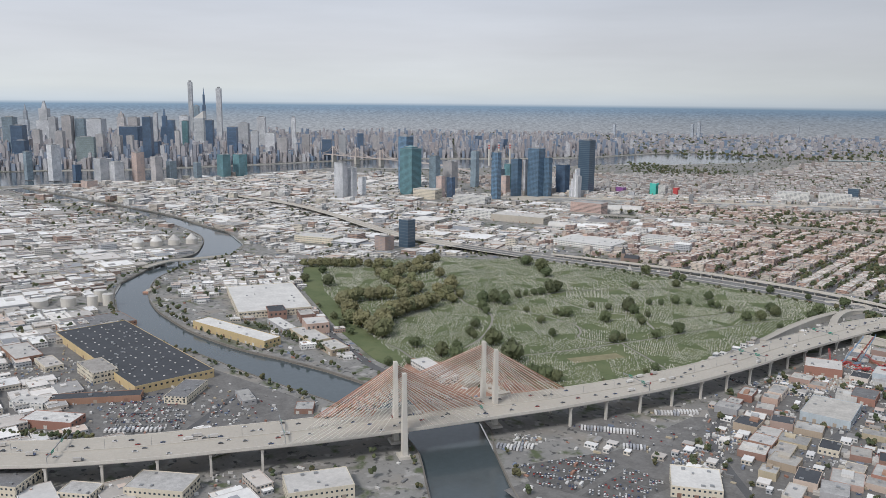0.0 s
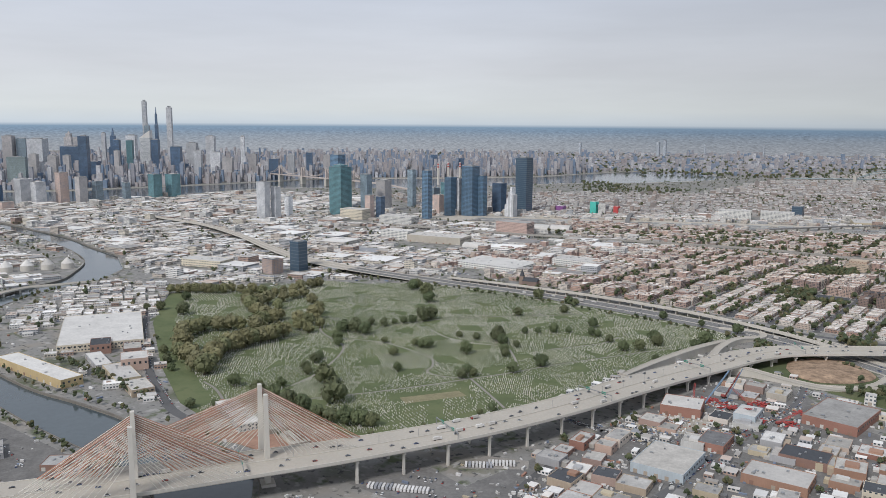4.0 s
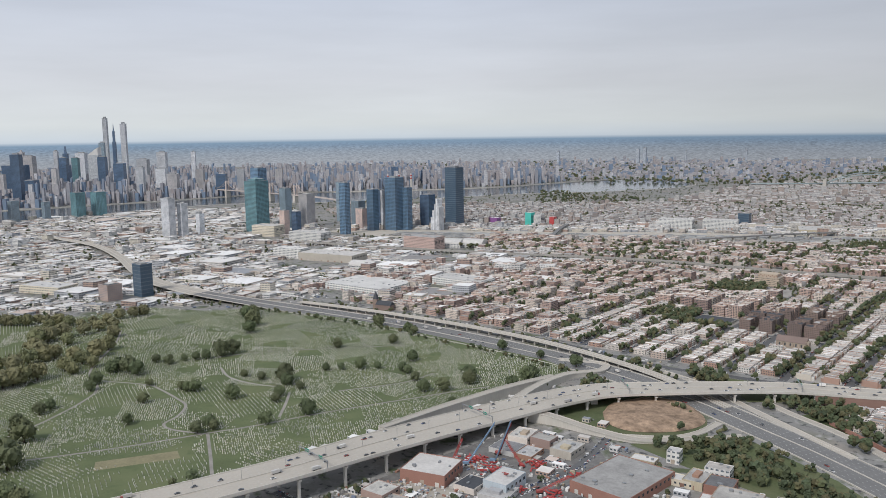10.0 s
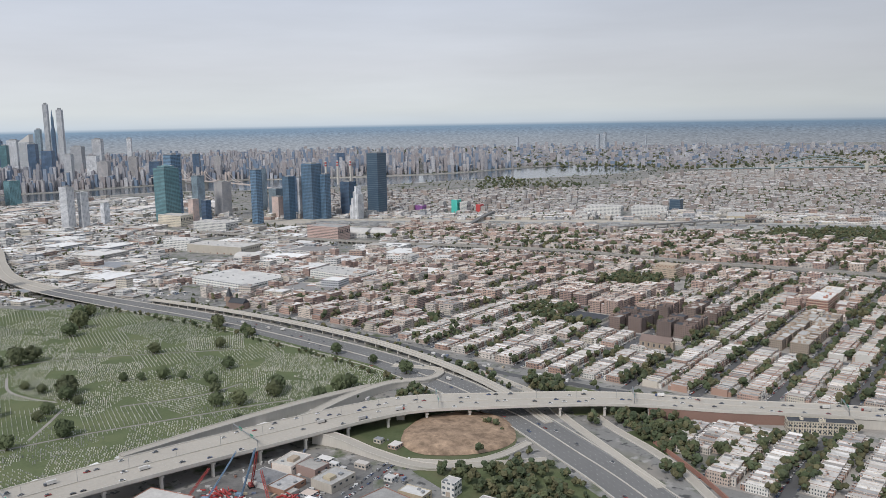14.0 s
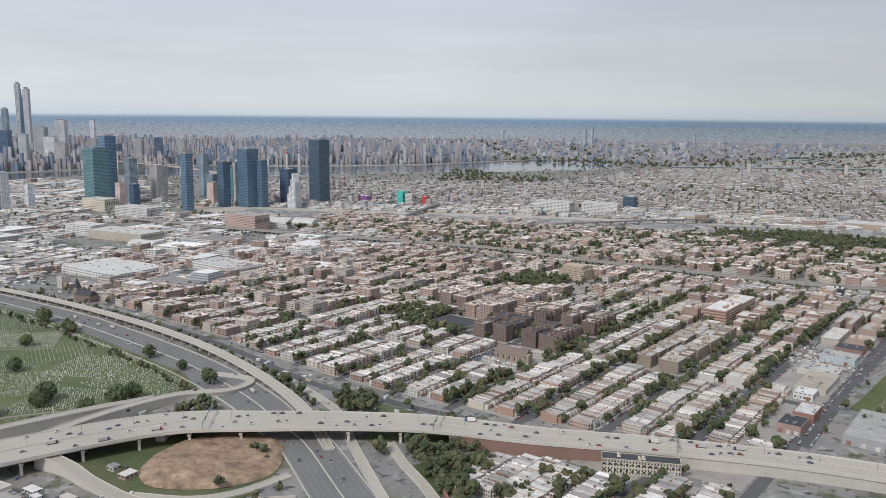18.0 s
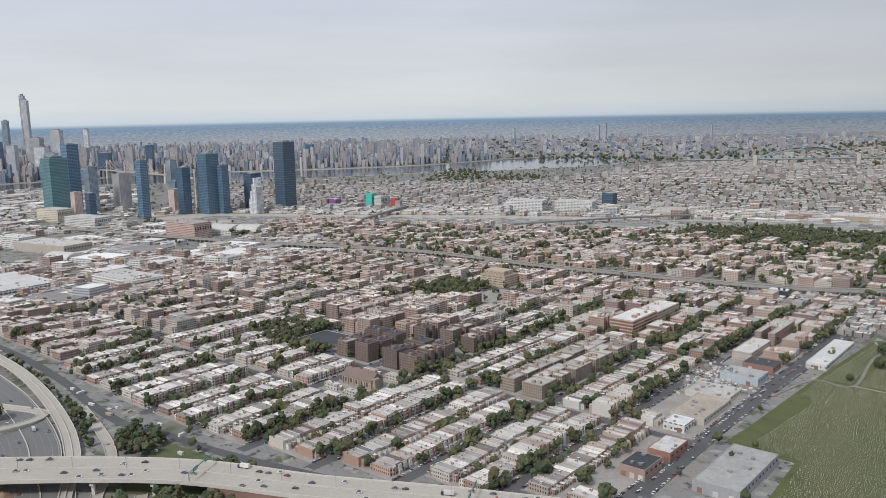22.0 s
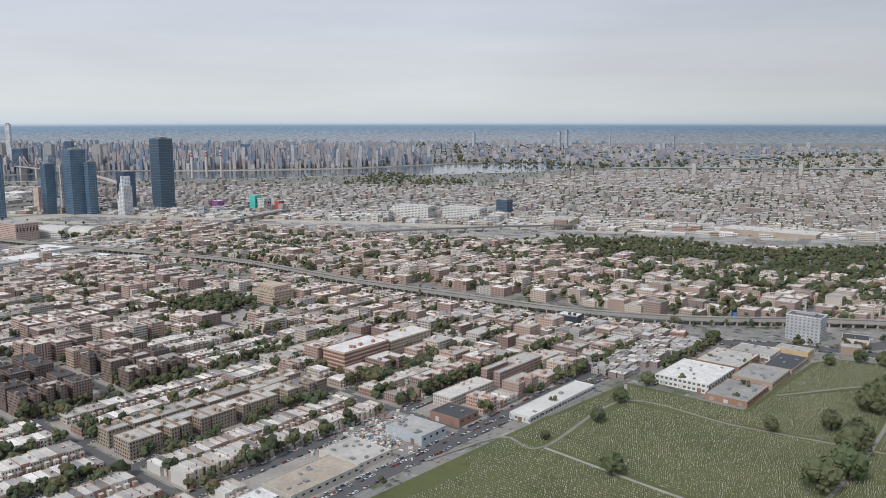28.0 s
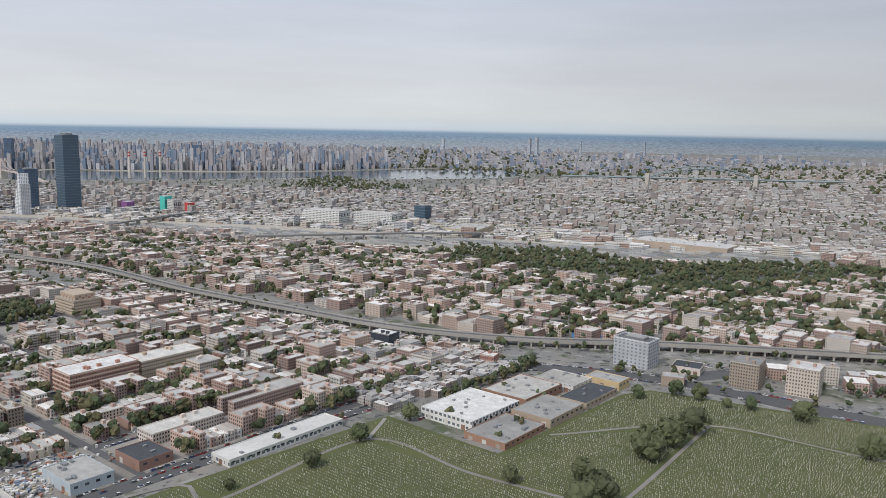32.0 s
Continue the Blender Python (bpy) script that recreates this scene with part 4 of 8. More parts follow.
def tower(x, y, w, h, key, name="skyscraper", d=None, label="", rot=0.0, top="flat", setback=0.0):
    words = {"g": "grey-blue glass", "n": "dark navy glass", "s": "slate stone", "b": "beige brick", "p": "pale stone", "w": "grey concrete", "u": "green-grey glass slab", "t": "teal glass", "k": "slender grey concrete", "c": "white slanted-top", "o": "orange brick", "d": "black glass", "B": "deep blue glass"}
    d = d or w * 0.9
    t = thing(name, x, y, 0, rot, label or words[key] + " skyscraper with a flat roof, far off", "skyscraper", "skyline towers")
    hb = h * (1 - setback)
    part("shaft", Batch().boxes(0, 0, 0, w, d, hb).mesh("shaft", [TW[key], M["roof"]]), None, t)
    if setback:
        part("crown", Batch().boxes(0, 0, hb, w * 0.66, d * 0.66, h * setback * 0.6).boxes(0, 0, hb + h * setback * 0.6, w * 0.36, d * 0.36, h * setback * 0.4, 0, 0, 0, 0.3).mesh("crown", [TW[key], M["roof"]]), None, t)
    elif top == "wedge":
        v = [(-w / 2, -d / 2, h), (w / 2, -d / 2, h), (w / 2, d / 2, h), (-w / 2, d / 2, h), (w / 2, -d / 2, h + w * 0.7), (w / 2, d / 2, h + w * 0.7)]
        part("slanted_roof", Batch().quads(v, [[0, 1, 4, 4], [2, 3, 5, 5], [1, 2, 5, 4], [0, 4, 5, 3]]).mesh("roof", [M["whiteroof"]]), None, t)
    else:
        part("penthouse", Batch().boxes(0, 0, h, w * 0.55, d * 0.5, max(1.5, h * 0.03)).mesh("penthouse", [M["metal"], M["roof"]]), None, t)
        part("roof_edge", Batch().boxes(0, -d / 2, h, w, 0.5, 0.8).boxes(0, d / 2, h, w, 0.5, 0.8).boxes(-w / 2, 0, h, 0.5, d, 0.8).boxes(w / 2, 0, h, 0.5, d, 0.8).mesh("edge", [TW[key], TW[key]]), None, t)
    return t


V = 0.69      # the way the far avenues run
tower(-3012, 1269, 38, 136, 'g', rot=V)
tower(-2802, 1207, 38, 114, 'n', rot=V)
tower(-2500, 1081, 32, 82, 'n', rot=V)
tower(-3491, 1536, 20, 173, 's', rot=V, setback=0.35)
tower(-2681, 1212, 23, 103, 'b', rot=V)
tower(-3313, 1532, 50, 190, 'p', rot=V, setback=0.4, label="pale stone skyscraper stepping up to a spire")
tower(-3055, 1442, 26, 131, 'w', rot=V)
tower(-3033, 1486, 34, 137, 'b', rot=V)
tower(-3013, 1526, 34, 127, 'g', rot=V)
tower(-2892, 1522, 54, 129, 'w', rot=V)
tower(-3231, 1811, 30, 148, 'b', rot=V, setback=0.15)
tower(-3019, 1744, 37, 128, 'b', rot=V)
tower(-2741, 1571, 65, 105, 'n', rot=V)
tower(-2357, 1407, 26, 149, 'n', rot=V, label="very tall plain dark navy slab by the river")
tower(-2406, 1229, 54, 91, 'u', rot=V, d=16, label="green-grey glass slab with white end walls by the river")
tower(-2607, 1362, 59, 65, 'w', rot=V)
tower(-2447, 1317, 13, 68, 'p', rot=V)
tower(-2478, 1371, 26, 88, 'b', rot=V)
tower(-2460, 1405, 19, 88, 'b', rot=V)
tower(-2472, 1493, 41, 66, 'n', rot=V)
tower(-3070, 1871, 15, 143, 'w', rot=V)
tower(-3052, 1900, 27, 162, 'n', rot=V, setback=0.45, label="dark blue tower tapering to a needle spire")
tower(-2763, 1747, 25, 124, 'n', rot=V)
tower(-2827, 1847, 34, 138, 'w', rot=V)
tower(-2644, 1730, 21, 125, 't', rot=V)
tower(-3437, 2284, 19, 277, 'k', rot=V, label="extremely slender square concrete tower with a window grid")
tower(-3028, 2039, 20, 172, 'g', rot=V)
tower(-2706, 1833, 37, 133, 'c', rot=V, top="wedge", label="white tower with a slanted roof")
tower(-3162, 2168, 13, 250, 'n', rot=V, setback=0.3, label="dark needle-thin tower stepping back upwards")
tower(-2908, 2067, 20, 245, 'p', rot=V, label="pale slender glass tower of great height")
tower(-2596, 1801, 26, 127, 'n', rot=V)
tower(-2374, 1738, 32, 110, 'n', rot=V)
tower(-2612, 1965, 37, 113, 'w', rot=V)
tower(-2571, 2018, 31, 137, 'p', rot=V)
tower(-2295, 1839, 32, 91, 'p', rot=V)
tower(-2411, 2042, 14, 139, 'p', rot=V)
tower(-2227, 1836, 32, 75, 'b', rot=V)
tower(-2130, 1953, 32, 71, 'n', rot=V)
tower(-2098, 2084, 21, 89, 'n', rot=V)
tower(-1998, 2649, 27, 68, 'n', rot=V)
tower(-1954, 2770, 25, 52, 'n', rot=V)
tower(-2554, 1224, 23, 103, 'b', rot=V)
tower(-2428, 1288, 22, 96, 'b', rot=V)
tower(-2384, 1529, 15, 102, 'b', rot=V)
tower(-2248, 1735, 23, 101, 'w', rot=V)
tower(-2218, 1933, 26, 85, 'b', rot=V)
tower(-2153, 2049, 23, 82, 'w', rot=V)
tower(-2114, 2180, 23, 77, 'b', rot=V)
# towers on the near shore
tower(-2156, 945, 17, 72, 'g', "riverside_tower")
tower(-2089, 981, 26, 91, 'w', "riverside_tower")
tower(-2059, 1023, 17, 40, 'n', "riverside_tower")
tower(-1918, 1113, 24, 74, 'o', "riverside_tower")
tower(-1880, 1141, 22, 64, 'b', "riverside_tower")
tower(-1877, 1181, 20, 51, 'g', "riverside_tower")
tower(-1869, 1253, 16, 44, 'g', "riverside_tower")
tower(-1858, 1328, 27, 62, 't', "riverside_tower")
tower(-1858, 1381, 29, 60, 't', "riverside_tower")
tower(-1961, 1041, 33, 60, 'w', "riverside_tower")
tower(-1933, 1062, 28, 53, 'w', "riverside_tower")
tower(-1864, 954, 29, 18, 'o', "riverside_tower")
# slabs and stacks on the far skyline
for x, y, w, h in ((-1877, 4490, 15, 88), (-1845, 4506, 16, 96), (-1655, 4610, 7, 80), (-1376, 4739, 9, 82), (-2240, 4254, 13, 80)):
    tower(x, y, w, h, 's', "far_slab", label="lone pale slab standing on the far skyline")
# the cluster past the rail yard
tower(-1241, 1392, 36, 111, 't', "office_tower", d=33, label="teal green glass office tower with a stepped crown", setback=0.06)
tower(-1317, 1459, 26, 126, 'B', "office_tower")
tower(-1277, 1208, 26, 77, 'p', "apartment_tower", d=14)
tower(-1268, 1233, 15, 66, 'p', "apartment_tower")
tower(-1296, 1291, 13, 41, 'p', "apartment_tower")
tower(-1214, 1445, 19, 86, 'g', "apartment_tower")
tower(-1217, 1506, 26, 70, 'b', "apartment_tower")
tower(-1142, 1380, 15, 47, 'o', "apartment_tower")
tower(-1128, 1398, 14, 44, 'n', "apartment_tower")
tower(-1235, 1625, 16, 88, 'g', "apartment_tower")
tower(-1043, 1450, 16, 100, 'B', "apartment_tower", label="slim deep blue glass tower with a white cap")
tower(-1116, 1560, 22, 56, 'g', "apartment_tower")
tower(-1132, 1625, 17, 63, 't', "apartment_tower")
tower(-1089, 1598, 15, 78, 'n', "apartment_tower")
tower(-1080, 1534, 19, 43, 'o', "apartment_tower")
tower(-1013, 1562, 29, 107, 'B', "office_tower", label="deep blue mirrored glass office tower")
tower(-993, 1578, 16, 86, 'B', "office_tower", label="narrower deep blue glass office tower")
tower(-1046, 1532, 18, 83, 'B', "office_tower")
tower(-1036, 1552, 6, 80, 'p', "office_tower", d=10)
tower(-990, 1640, 24, 68, 'n', "apartment_tower")
tower(-958, 1691, 29, 124, 'd', "apartment_tower", d=27, label="tall black glass apartment tower with a floor grid")
w = thing("stepped_tower", -936, 1606, 0, 0, "white stepped apartment tower like a stairway", "tower")
for k, (o, hh) in enumerate(((-9, 26), (-4.5, 40), (0, 53), (4.5, 64), (9, 48))):
    part("step", Batch().boxes(o, 0, 0, 4.5, 15, hh).mesh("step", [TW["p"], M["whiteroof"]]), None, w)
tower(-752, 836, 17, 38, 'd', "apartment_tower", label="dark navy glass apartment block standing alone")
tower(-761, 800, 20, 18, 'o', "apartment_tower", label="orange brick block with setbacks")

# ---- buildings ----


def house_template(w, d, h, storeys, bays, porch):
    """A terraced house: front at -y, rear at +y."""
    e = new("row_house")
    wm, inner = shell_mesh(oblong(w, d), h, M["rowwall"], 0.32, 0.16)
    part("wall", wm, None, e)
    part("roof", roof_mesh(inner, h, M["roof"]), None, e)
    part("cornice", one(M["trim"], (0, -d / 2 - 0.12, h - 0.05, w, 0.25, 0.3)), None, e)
    part("door", one(M["door"], (-w / 2 + 0.7, -d / 2 - 0.03, 0.3, 0.55, 0.1, 1.15)), None, e)
    win = one(M["glass"], (0, 0, 0, 0.58, 0.08, 0.85))
    sill = None
    for s in range(storeys):
        for k in range(bays):
            x = (k + 0.5) * w / bays - w / 2
            for y in (-d / 2 - 0.02, d / 2 + 0.02):
                if (s == 0 and k == 0) or (y > 0 and (s == 0 or k)):
                    continue
                o = part("window", win, None, e)
                o.matrix_basis = pose(x, y, 0.55 + s * h / storeys)
    part("bay_front", one(M["bay"], (w * 0.16, -d / 2 - 0.35, 0, w * 0.52, 0.7, h * (0.93 if porch else 1.04))), None, e)
    part("rear_wing", Batch().boxes(-w * 0.2, d / 2 + 1.0, 0, w * 0.5, 2.0, h * 0.72).mesh("wing", [M["rowwall"], M["roof"]]), None, e)
    if porch:
        part("porch", one(M["roof"], (0.5, -d / 2 - 0.7, 0, w - 1.2, 1.4, 1.5)), None, e)
    part("chimney", one(M["redbrick"], (w / 2 - 0.35, -d * 0.2, h, 0.4, 0.5, 0.9)), None, e)
    return e


templates = [house_template(3.5, 10.0, 3.9, 2, 2, False), house_template(3.5, 10.5, 4.1, 2, 2, True), house_template(3.7, 11.0, 5.6, 3, 2, False), house_template(3.4, 9.5, 3.7, 2, 2, True)]
for e in templates:
    tagged(e, "two-storey brick row house with a pale flat roof", "house", "row houses")
tagged(templates[2], "three-storey brick row house with a pale flat roof")
used = [False] * 4


def place(tpl, m):
    if not used[tpl]:
        used[tpl] = True
        templates[tpl].matrix_basis = m
        return templates[tpl]
    return copy_thing(templates[tpl], m)


rnd = random.Random(11)
rows_b, apts_b, inds_b, yards = Batch(), Batch(), Batch(), Batch()
win_b = Batch()
parked = []          # x, y, rot
street_trees = []    # x, y, r


def windows_on(B, x, y, w, d, h, rot, storeys, bay, faces=(0, 1, 3), mat=0, wh=0.75, ww=0.6):
    """Shallow panes set on the walls of a box."""
    xs, ys, rs = [], [], []
    for k in faces:
        ln, off, a = ((w, -d / 2, 0), (d, w / 2, math.pi / 2), (w, d / 2, math.pi), (d, -w / 2, -math.pi / 2))[k]
        n = max(1, int(ln / bay))
        u = (np.arange(n) + 0.5) * ln / n - ln / 2
        if k in (0, 2):
            lx, ly = u, np.full(n, off)
        else:
            lx, ly = np.full(n, off), u
        xs.append(x + lx * math.cos(rot) - ly * math.sin(rot))
        ys.append(y + lx * math.sin(rot) + ly * math.cos(rot))
        rs.append(np.full(n, rot + a))
    xs, ys, rs = np.concatenate(xs), np.concatenate(ys), np.concatenate(rs)
    for s in range(storeys):
        B.boxes(xs, ys, 0.5 + s * h / storeys, ww, 0.09, wh, rs, mat, mat)


def apartment(x, y, w, d, h, rot, wall, label, storeys=6, roof="roof", court=0.0, name="apartment_building", units=3):
    """A brick block as one thing: walls with parapet, roof, storeys of windows, bulkheads."""
    t = thing(name, x, y, 0, rot, label, "building", "brick buildings")
    bl = [(0, 0, w, d)]
    outline = oblong(w, d)
    if court:
        a, y0 = w * 0.17, d / 2 - d * 0.53
        bl = [(-(w / 2 - w * 0.165), 0, w * 0.33, d), (w / 2 - w * 0.165, 0, w * 0.33, d), (0, d * 0.235, w * 0.34, d * 0.53)]
        outline = [(-w / 2, -d / 2), (-a, -d / 2), (-a, y0), (a, y0), (a, -d / 2), (w / 2, -d / 2), (w / 2, d / 2), (-w / 2, d / 2)]
    wm, inner = shell_mesh(outline, h, M[wall])
    part("wall", wm, None, t)
    part("roof", roof_mesh(inner, h, M[roof]), None, t)
    W = Batch()
    for s in range(storeys):
        for bx, by, bw, bd in bl:
            n = max(1, int(bw / 1.35))
            u = bx + (np.arange(n) + 0.5) * bw / n - bw / 2
            for o, yy in ((-1, by - bd / 2), (1, by + bd / 2)):
                W.boxes(u, yy, 0.55 + s * h / storeys, 0.62, 0.09, 0.85, 0, 0, 0)
            n = max(1, int(bd / 1.35))
            u = by + (np.arange(n) + 0.5) * bd / n - bd / 2
            for xx in (bx - bw / 2, bx + bw / 2):
                W.boxes(xx, u, 0.55 + s * h / storeys, 0.09, 0.62, 0.85, 0, 0, 0)
    tagged(part("window_panes", W.mesh("panes", [M["glass"]]), None, t), kind="stuff")
    part("cornice", one(M["trim"], (0, -d / 2 - 0.05, h - 0.1, w if not court else 0.1, 0.2, 0.3)), None, t)
    for k in range(units):
        bx, by, bw, bd = bl[k % len(bl)]
        part("bulkhead", one(M[wall], (bx + rnd.uniform(-0.3, 0.3) * bw, by + rnd.uniform(-0.3, 0.3) * bd, h, 1.6, 2.0, 1.5)), None, t)
    return t


def shed(x, y, w, d, h, rot, wall, roof, label, name="warehouse", units=4, sky=0, doors=3):
    """A flat-roofed works building: walls, parapet, roof, roof units, loading doors."""
    t = thing(name, x, y, 0, rot, label, "building", "works buildings")
    wm, inner = shell_mesh(oblong(w, d), h, M[wall], 0.35)
    part("wall", wm, None, t)
    part("roof", roof_mesh(inner, h, M[roof]), None, t)
    for k in range(units):
        part("roof_unit", one(M["metal"], (rnd.uniform(-0.42, 0.42) * w, rnd.uniform(-0.42, 0.42) * d, h, rnd.uniform(0.8, 2.2), rnd.uniform(0.8, 2.0), rnd.uniform(0.5, 1.1))), None, t)
    for k in range(sky):
        part("skylight", one(M["whiteroof"], (((k % 16 + 0.5) / 16 - 0.5) * w * 0.95 + (k * 7919 % 7 - 3) * 0.5, ((k // 16 + 0.5) / max(1, sky // 16) - 0.5) * d * 0.92 + (k * 31 % 5 - 2) * 0.6, h, 1.5, 1.0, 0.4)), None, t)
    for k in range(doors or 0):
        part("loading_door", one(M["trim"], ((k + 0.5) * w / doors - w / 2, -d / 2 - 0.02, 0.1, min(2.2, w / doors * 0.6), 0.1, min(2.4, h * 0.65))), None, t)
    n = max(2, int(d / 4))
    W = Batch().boxes(w / 2 + 0.02, (np.arange(n) + 0.5) * d / n - d / 2, h * 0.55, 0.1, 1.6, h * 0.22, 0, 0, 0)
    tagged(part("window_panes", W.mesh("panes", [M["glass"]]), None, t), kind="stuff")
    return t


# -- the residential grid: streets run along y, 42 m apart --
NEAR_LINE = [(-40, 930), (60, 1040), (70, 1200)]
slots = []
SHADY = {-56: 1.0, 28: 0.6, 70: 0.65, -14: 0.6, -98: 0.3, -140: 0.3, -182: 0.35, -224: 0.5}     # how well each street is planted
asph = Batch()
SX = [112 - 42 * k for k in range(0, 15)]
for k in range(len(SX) - 1):
    xr, xl = SX[k], SX[k + 1]
    cuts = [960, 1064, 1187, 1310, 1392] if xl > -60 else [945, 1005, 1120, 1250, 1376]
    if xl in (-98, -140):
        cuts = [945, 1005, 1054, 1110, 1160, 1235, 1376]
    if xl == -182:
        cuts = [945, 1005, 1056, 1098, 1148, 1196, 1240, 1302, 1376]
    if xl == -224:
        cuts = [945, 1005, 1120, 1186, 1240, 1302, 1376]
    if xl > 0:
        cuts = [832, 926] + cuts if xl > 60 else [818, 905] + cuts
    if xl < -270:
        cuts = [948, 1020, 1130, 1240, 1350]
    south = float(np.interp(xl + 21, [-400, -300, -180, -98, -57, 24, 110], [940, 938, 924, 924, 929, 946, 978]))
    cuts = [q if q not in (960, 945, 948) else south for q in cuts]
    for y0, y1 in zip(cuts, cuts[1:]):
        a, b2 = xl + 4.3, xr - 4.3
        c0, c1 = y0 + 4.0, y1 - 4.0
        mid = ((a + b2) / 2, (c0 + c1) / 2)
        yards.boxes(mid[0], mid[1], 0, b2 - a, c1 - c0, 0.09, 0, 0, 0)
        asph.boxes(xr, (y0 + y1) / 2, 0, 6.4, y1 - y0 + (0 if y0 == south else 0.02), 0.03, 0, 0, 0)
        if y1 > 960:
            asph.boxes(mid[0], y1, 0, 42 - 6.42, 5.6, 0.03, 0, 0, 0)
        tree_share = SHADY.get(xl, 0.4), SHADY.get(xr, 0.4)
        # dark brick courts, the school, tan apartments, the park
        if y0 in (926, 905) and y1 == south:
            continue
        if y0 in (1054, 1110, 1098, 1148) or (xl == -224 and y0 == 1120):
            kind = "court"
        elif xl == -182 and y0 == 1056:
            continue
        elif -20 < xl < 0 and y0 == 1064:
            kind = "tan"
        elif y0 == 1240 and xl in (-182, -224):
            kind = "park"
        elif y0 >= 1235 or xl < -300:
            kind = "mix"
        elif xl < -180 and y0 > 1100:
            kind = "mix"
        elif y0 == 1187 and xl > -60:
            kind = "mix2"
        else:
            kind = "row"
        for side in (-1, 1):
            xf = (a + 2.2) if side < 0 else (b2 - 2.2)
            face = -math.pi / 2 if side < 0 else math.pi / 2
            y = c0 + 1.5
            run, tpl, setb = 0, rnd.randrange(4), 0.0
            while y < c1 - 3:
                if kind == "park":
                    break
                if kind in ("court", "tan") or (kind in ("mix", "mix2") and rnd.random() < (0.5 if kind == "mix" else 0.35) and y < c1 - 16):
                    wv = rnd.uniform(9, 21) if kind != "court" else 13
                    wv = min(wv, c1 - y)
                    hh = {"court": rnd.choice((10.4, 11.4, 12.4)), "tan": 8.2}.get(kind, rnd.choice((4.4, 5.4, 6.6, 7.2, 8.3, 10)))
                    dd = rnd.uniform(9.5, 15.5)
                    xc = xf - side * dd / 2
                    if wv > 8:
                        slots.append(("apt", xc, y + wv / 2, wv - ((0.25 if rnd.random() < 0.6 else 1.8) if kind != "court" else 3.0), dd, hh, face, kind, rnd.random()))
                    y += wv
                    continue
                if run <= 0:
                    run, tpl, setb = rnd.randint(7, 18), rnd.randrange(4), rnd.uniform(-0.6, 0.6)
                    if rnd.random() < 0.25:
                        y += rnd.uniform(0.8, 3.0)
                wv = (3.5, 3.5, 3.7, 3.4)[tpl]
                dd = (10.0, 10.5, 11.0, 9.5)[tpl]
                slots.append(("row", xf - side * (dd / 2 + setb), y + wv / 2, wv, dd, (3.9, 4.1, 5.6, 3.7)[tpl], face, tpl, rnd.random()))
                y += wv
                run -= 1
            # kerb-side cars and street trees
            for yy in np.arange(c0 + 2, c1 - 2, 2.9):
                if rnd.random() < 0.72:
                    parked.append(((a - 1.0) if side < 0 else (b2 + 1.0), yy, math.pi / 2))
            for yy in np.arange(c0 + 3, c1, 5.6):
                if rnd.random() < tree_share[side > 0]:
                    street_trees.append(((a + 0.9 + rnd.uniform(-.4, .4)) if side < 0 else (b2 - 0.9), yy + rnd.uniform(-2, 2), rnd.uniform(2.1, 4.4)))
        for yy in np.arange(c0 + 4, c1, 7.0):
            if rnd.random() < 0.38:
                street_trees.append((mid[0] + rnd.uniform(-3, 3), yy + rnd.uniform(-3, 3), rnd.uniform(2.0, 4.0)))

# short rows squeezed in below the expressway
for xf, face in ((8, -math.pi / 2), (20, math.pi / 2), (29, -math.pi / 2)):
    for k in range(16):
        if rnd.random() < 0.92:
            slots.append(("row", xf, 846 + xf * 0.5 + 3.5 * k, 3.5, 9.0, 3.9, face, k % 2 * 3, rnd.random()))
slots = [s for s in slots if not (s[1] > 30 and 800 < s[2] < 935 and s[2] > 905 + 0.5 * (s[1] - 28) - 4)]
TAKEN = [(-18, 1208, 6, 1292), (96, 992, 112, 1090), (76, 1086, 112, 1206), (74, 1204, 92, 1290), (-204, 1300, -166, 1326), (-92, 1020, -64, 1040)]
slots = [s for s in slots if bool(free(s[1], s[2], 3.0)) and not any(x0 - 5 < s[1] < x1 + 5 and y0 - 5 < s[2] < y1 + 5 for x0, y0, x1, y1 in TAKEN)]
order = sorted((s for s in slots if s[0] == "row"), key=lambda s: float(away(NEAR_LINE, s[1], s[2])))
near_rows = order[:165]
for s in near_rows:
    place(s[7], pose(s[1], s[2], 0.09, 0, 0, math.degrees(s[6])) @ Matrix.Diagonal((1, 1, 0.92 + 0.2 * s[8], 1)))
for s in order[165:]:
    _, x, y, w, d, h, rot, tpl, q = s
    h *= 0.92 + 0.2 * q
    rows_b.boxes(x, y, 0, w, d, h, rot, 0, 1)
    cs, sn = math.cos(rot), math.sin(rot)
    rows_b.boxes(x + sn * (d / 2 - 0.1), y - cs * (d / 2 - 0.1), h, w, 0.2, 0.35, rot, 0, 0)
    fx, fy = sn, -cs
    rows_b.boxes(x + fx * (d / 2 + 0.35) + cs * w * 0.16, y + fy * (d / 2 + 0.35) + sn * w * 0.16, 0, w * 0.52, 0.7, h * (0.9 + 0.14 * (tpl % 2)), rot, 0, 1)
    rows_b.boxes(x - fx * (d / 2 + 1.0) - cs * w * 0.2, y - fy * (d / 2 + 1.0) - sn * w * 0.2, 0, w * 0.5, 2.0 + q, h * 0.72, rot, 0, 1)
    rows_b.boxes(x + cs * w * 0.48, y + sn * w * 0.48, h, 0.16, d, 0.24, rot, 0, 1)
    if q < 0.5:
        rows_b.boxes(x + (q - .25) * 4, y, h, 0.9, 1.1, 0.6 + q, rot, 0, 1)
    if y < 1130 and x > -260:
        windows_on(win_b, x, y, w, d, h, rot, 2 if tpl != 2 else 3, 1.6, (0,))
apt_order = sorted((s for s in slots if s[0] == "apt"), key=lambda s: float(away(NEAR_LINE, s[1], s[2])))
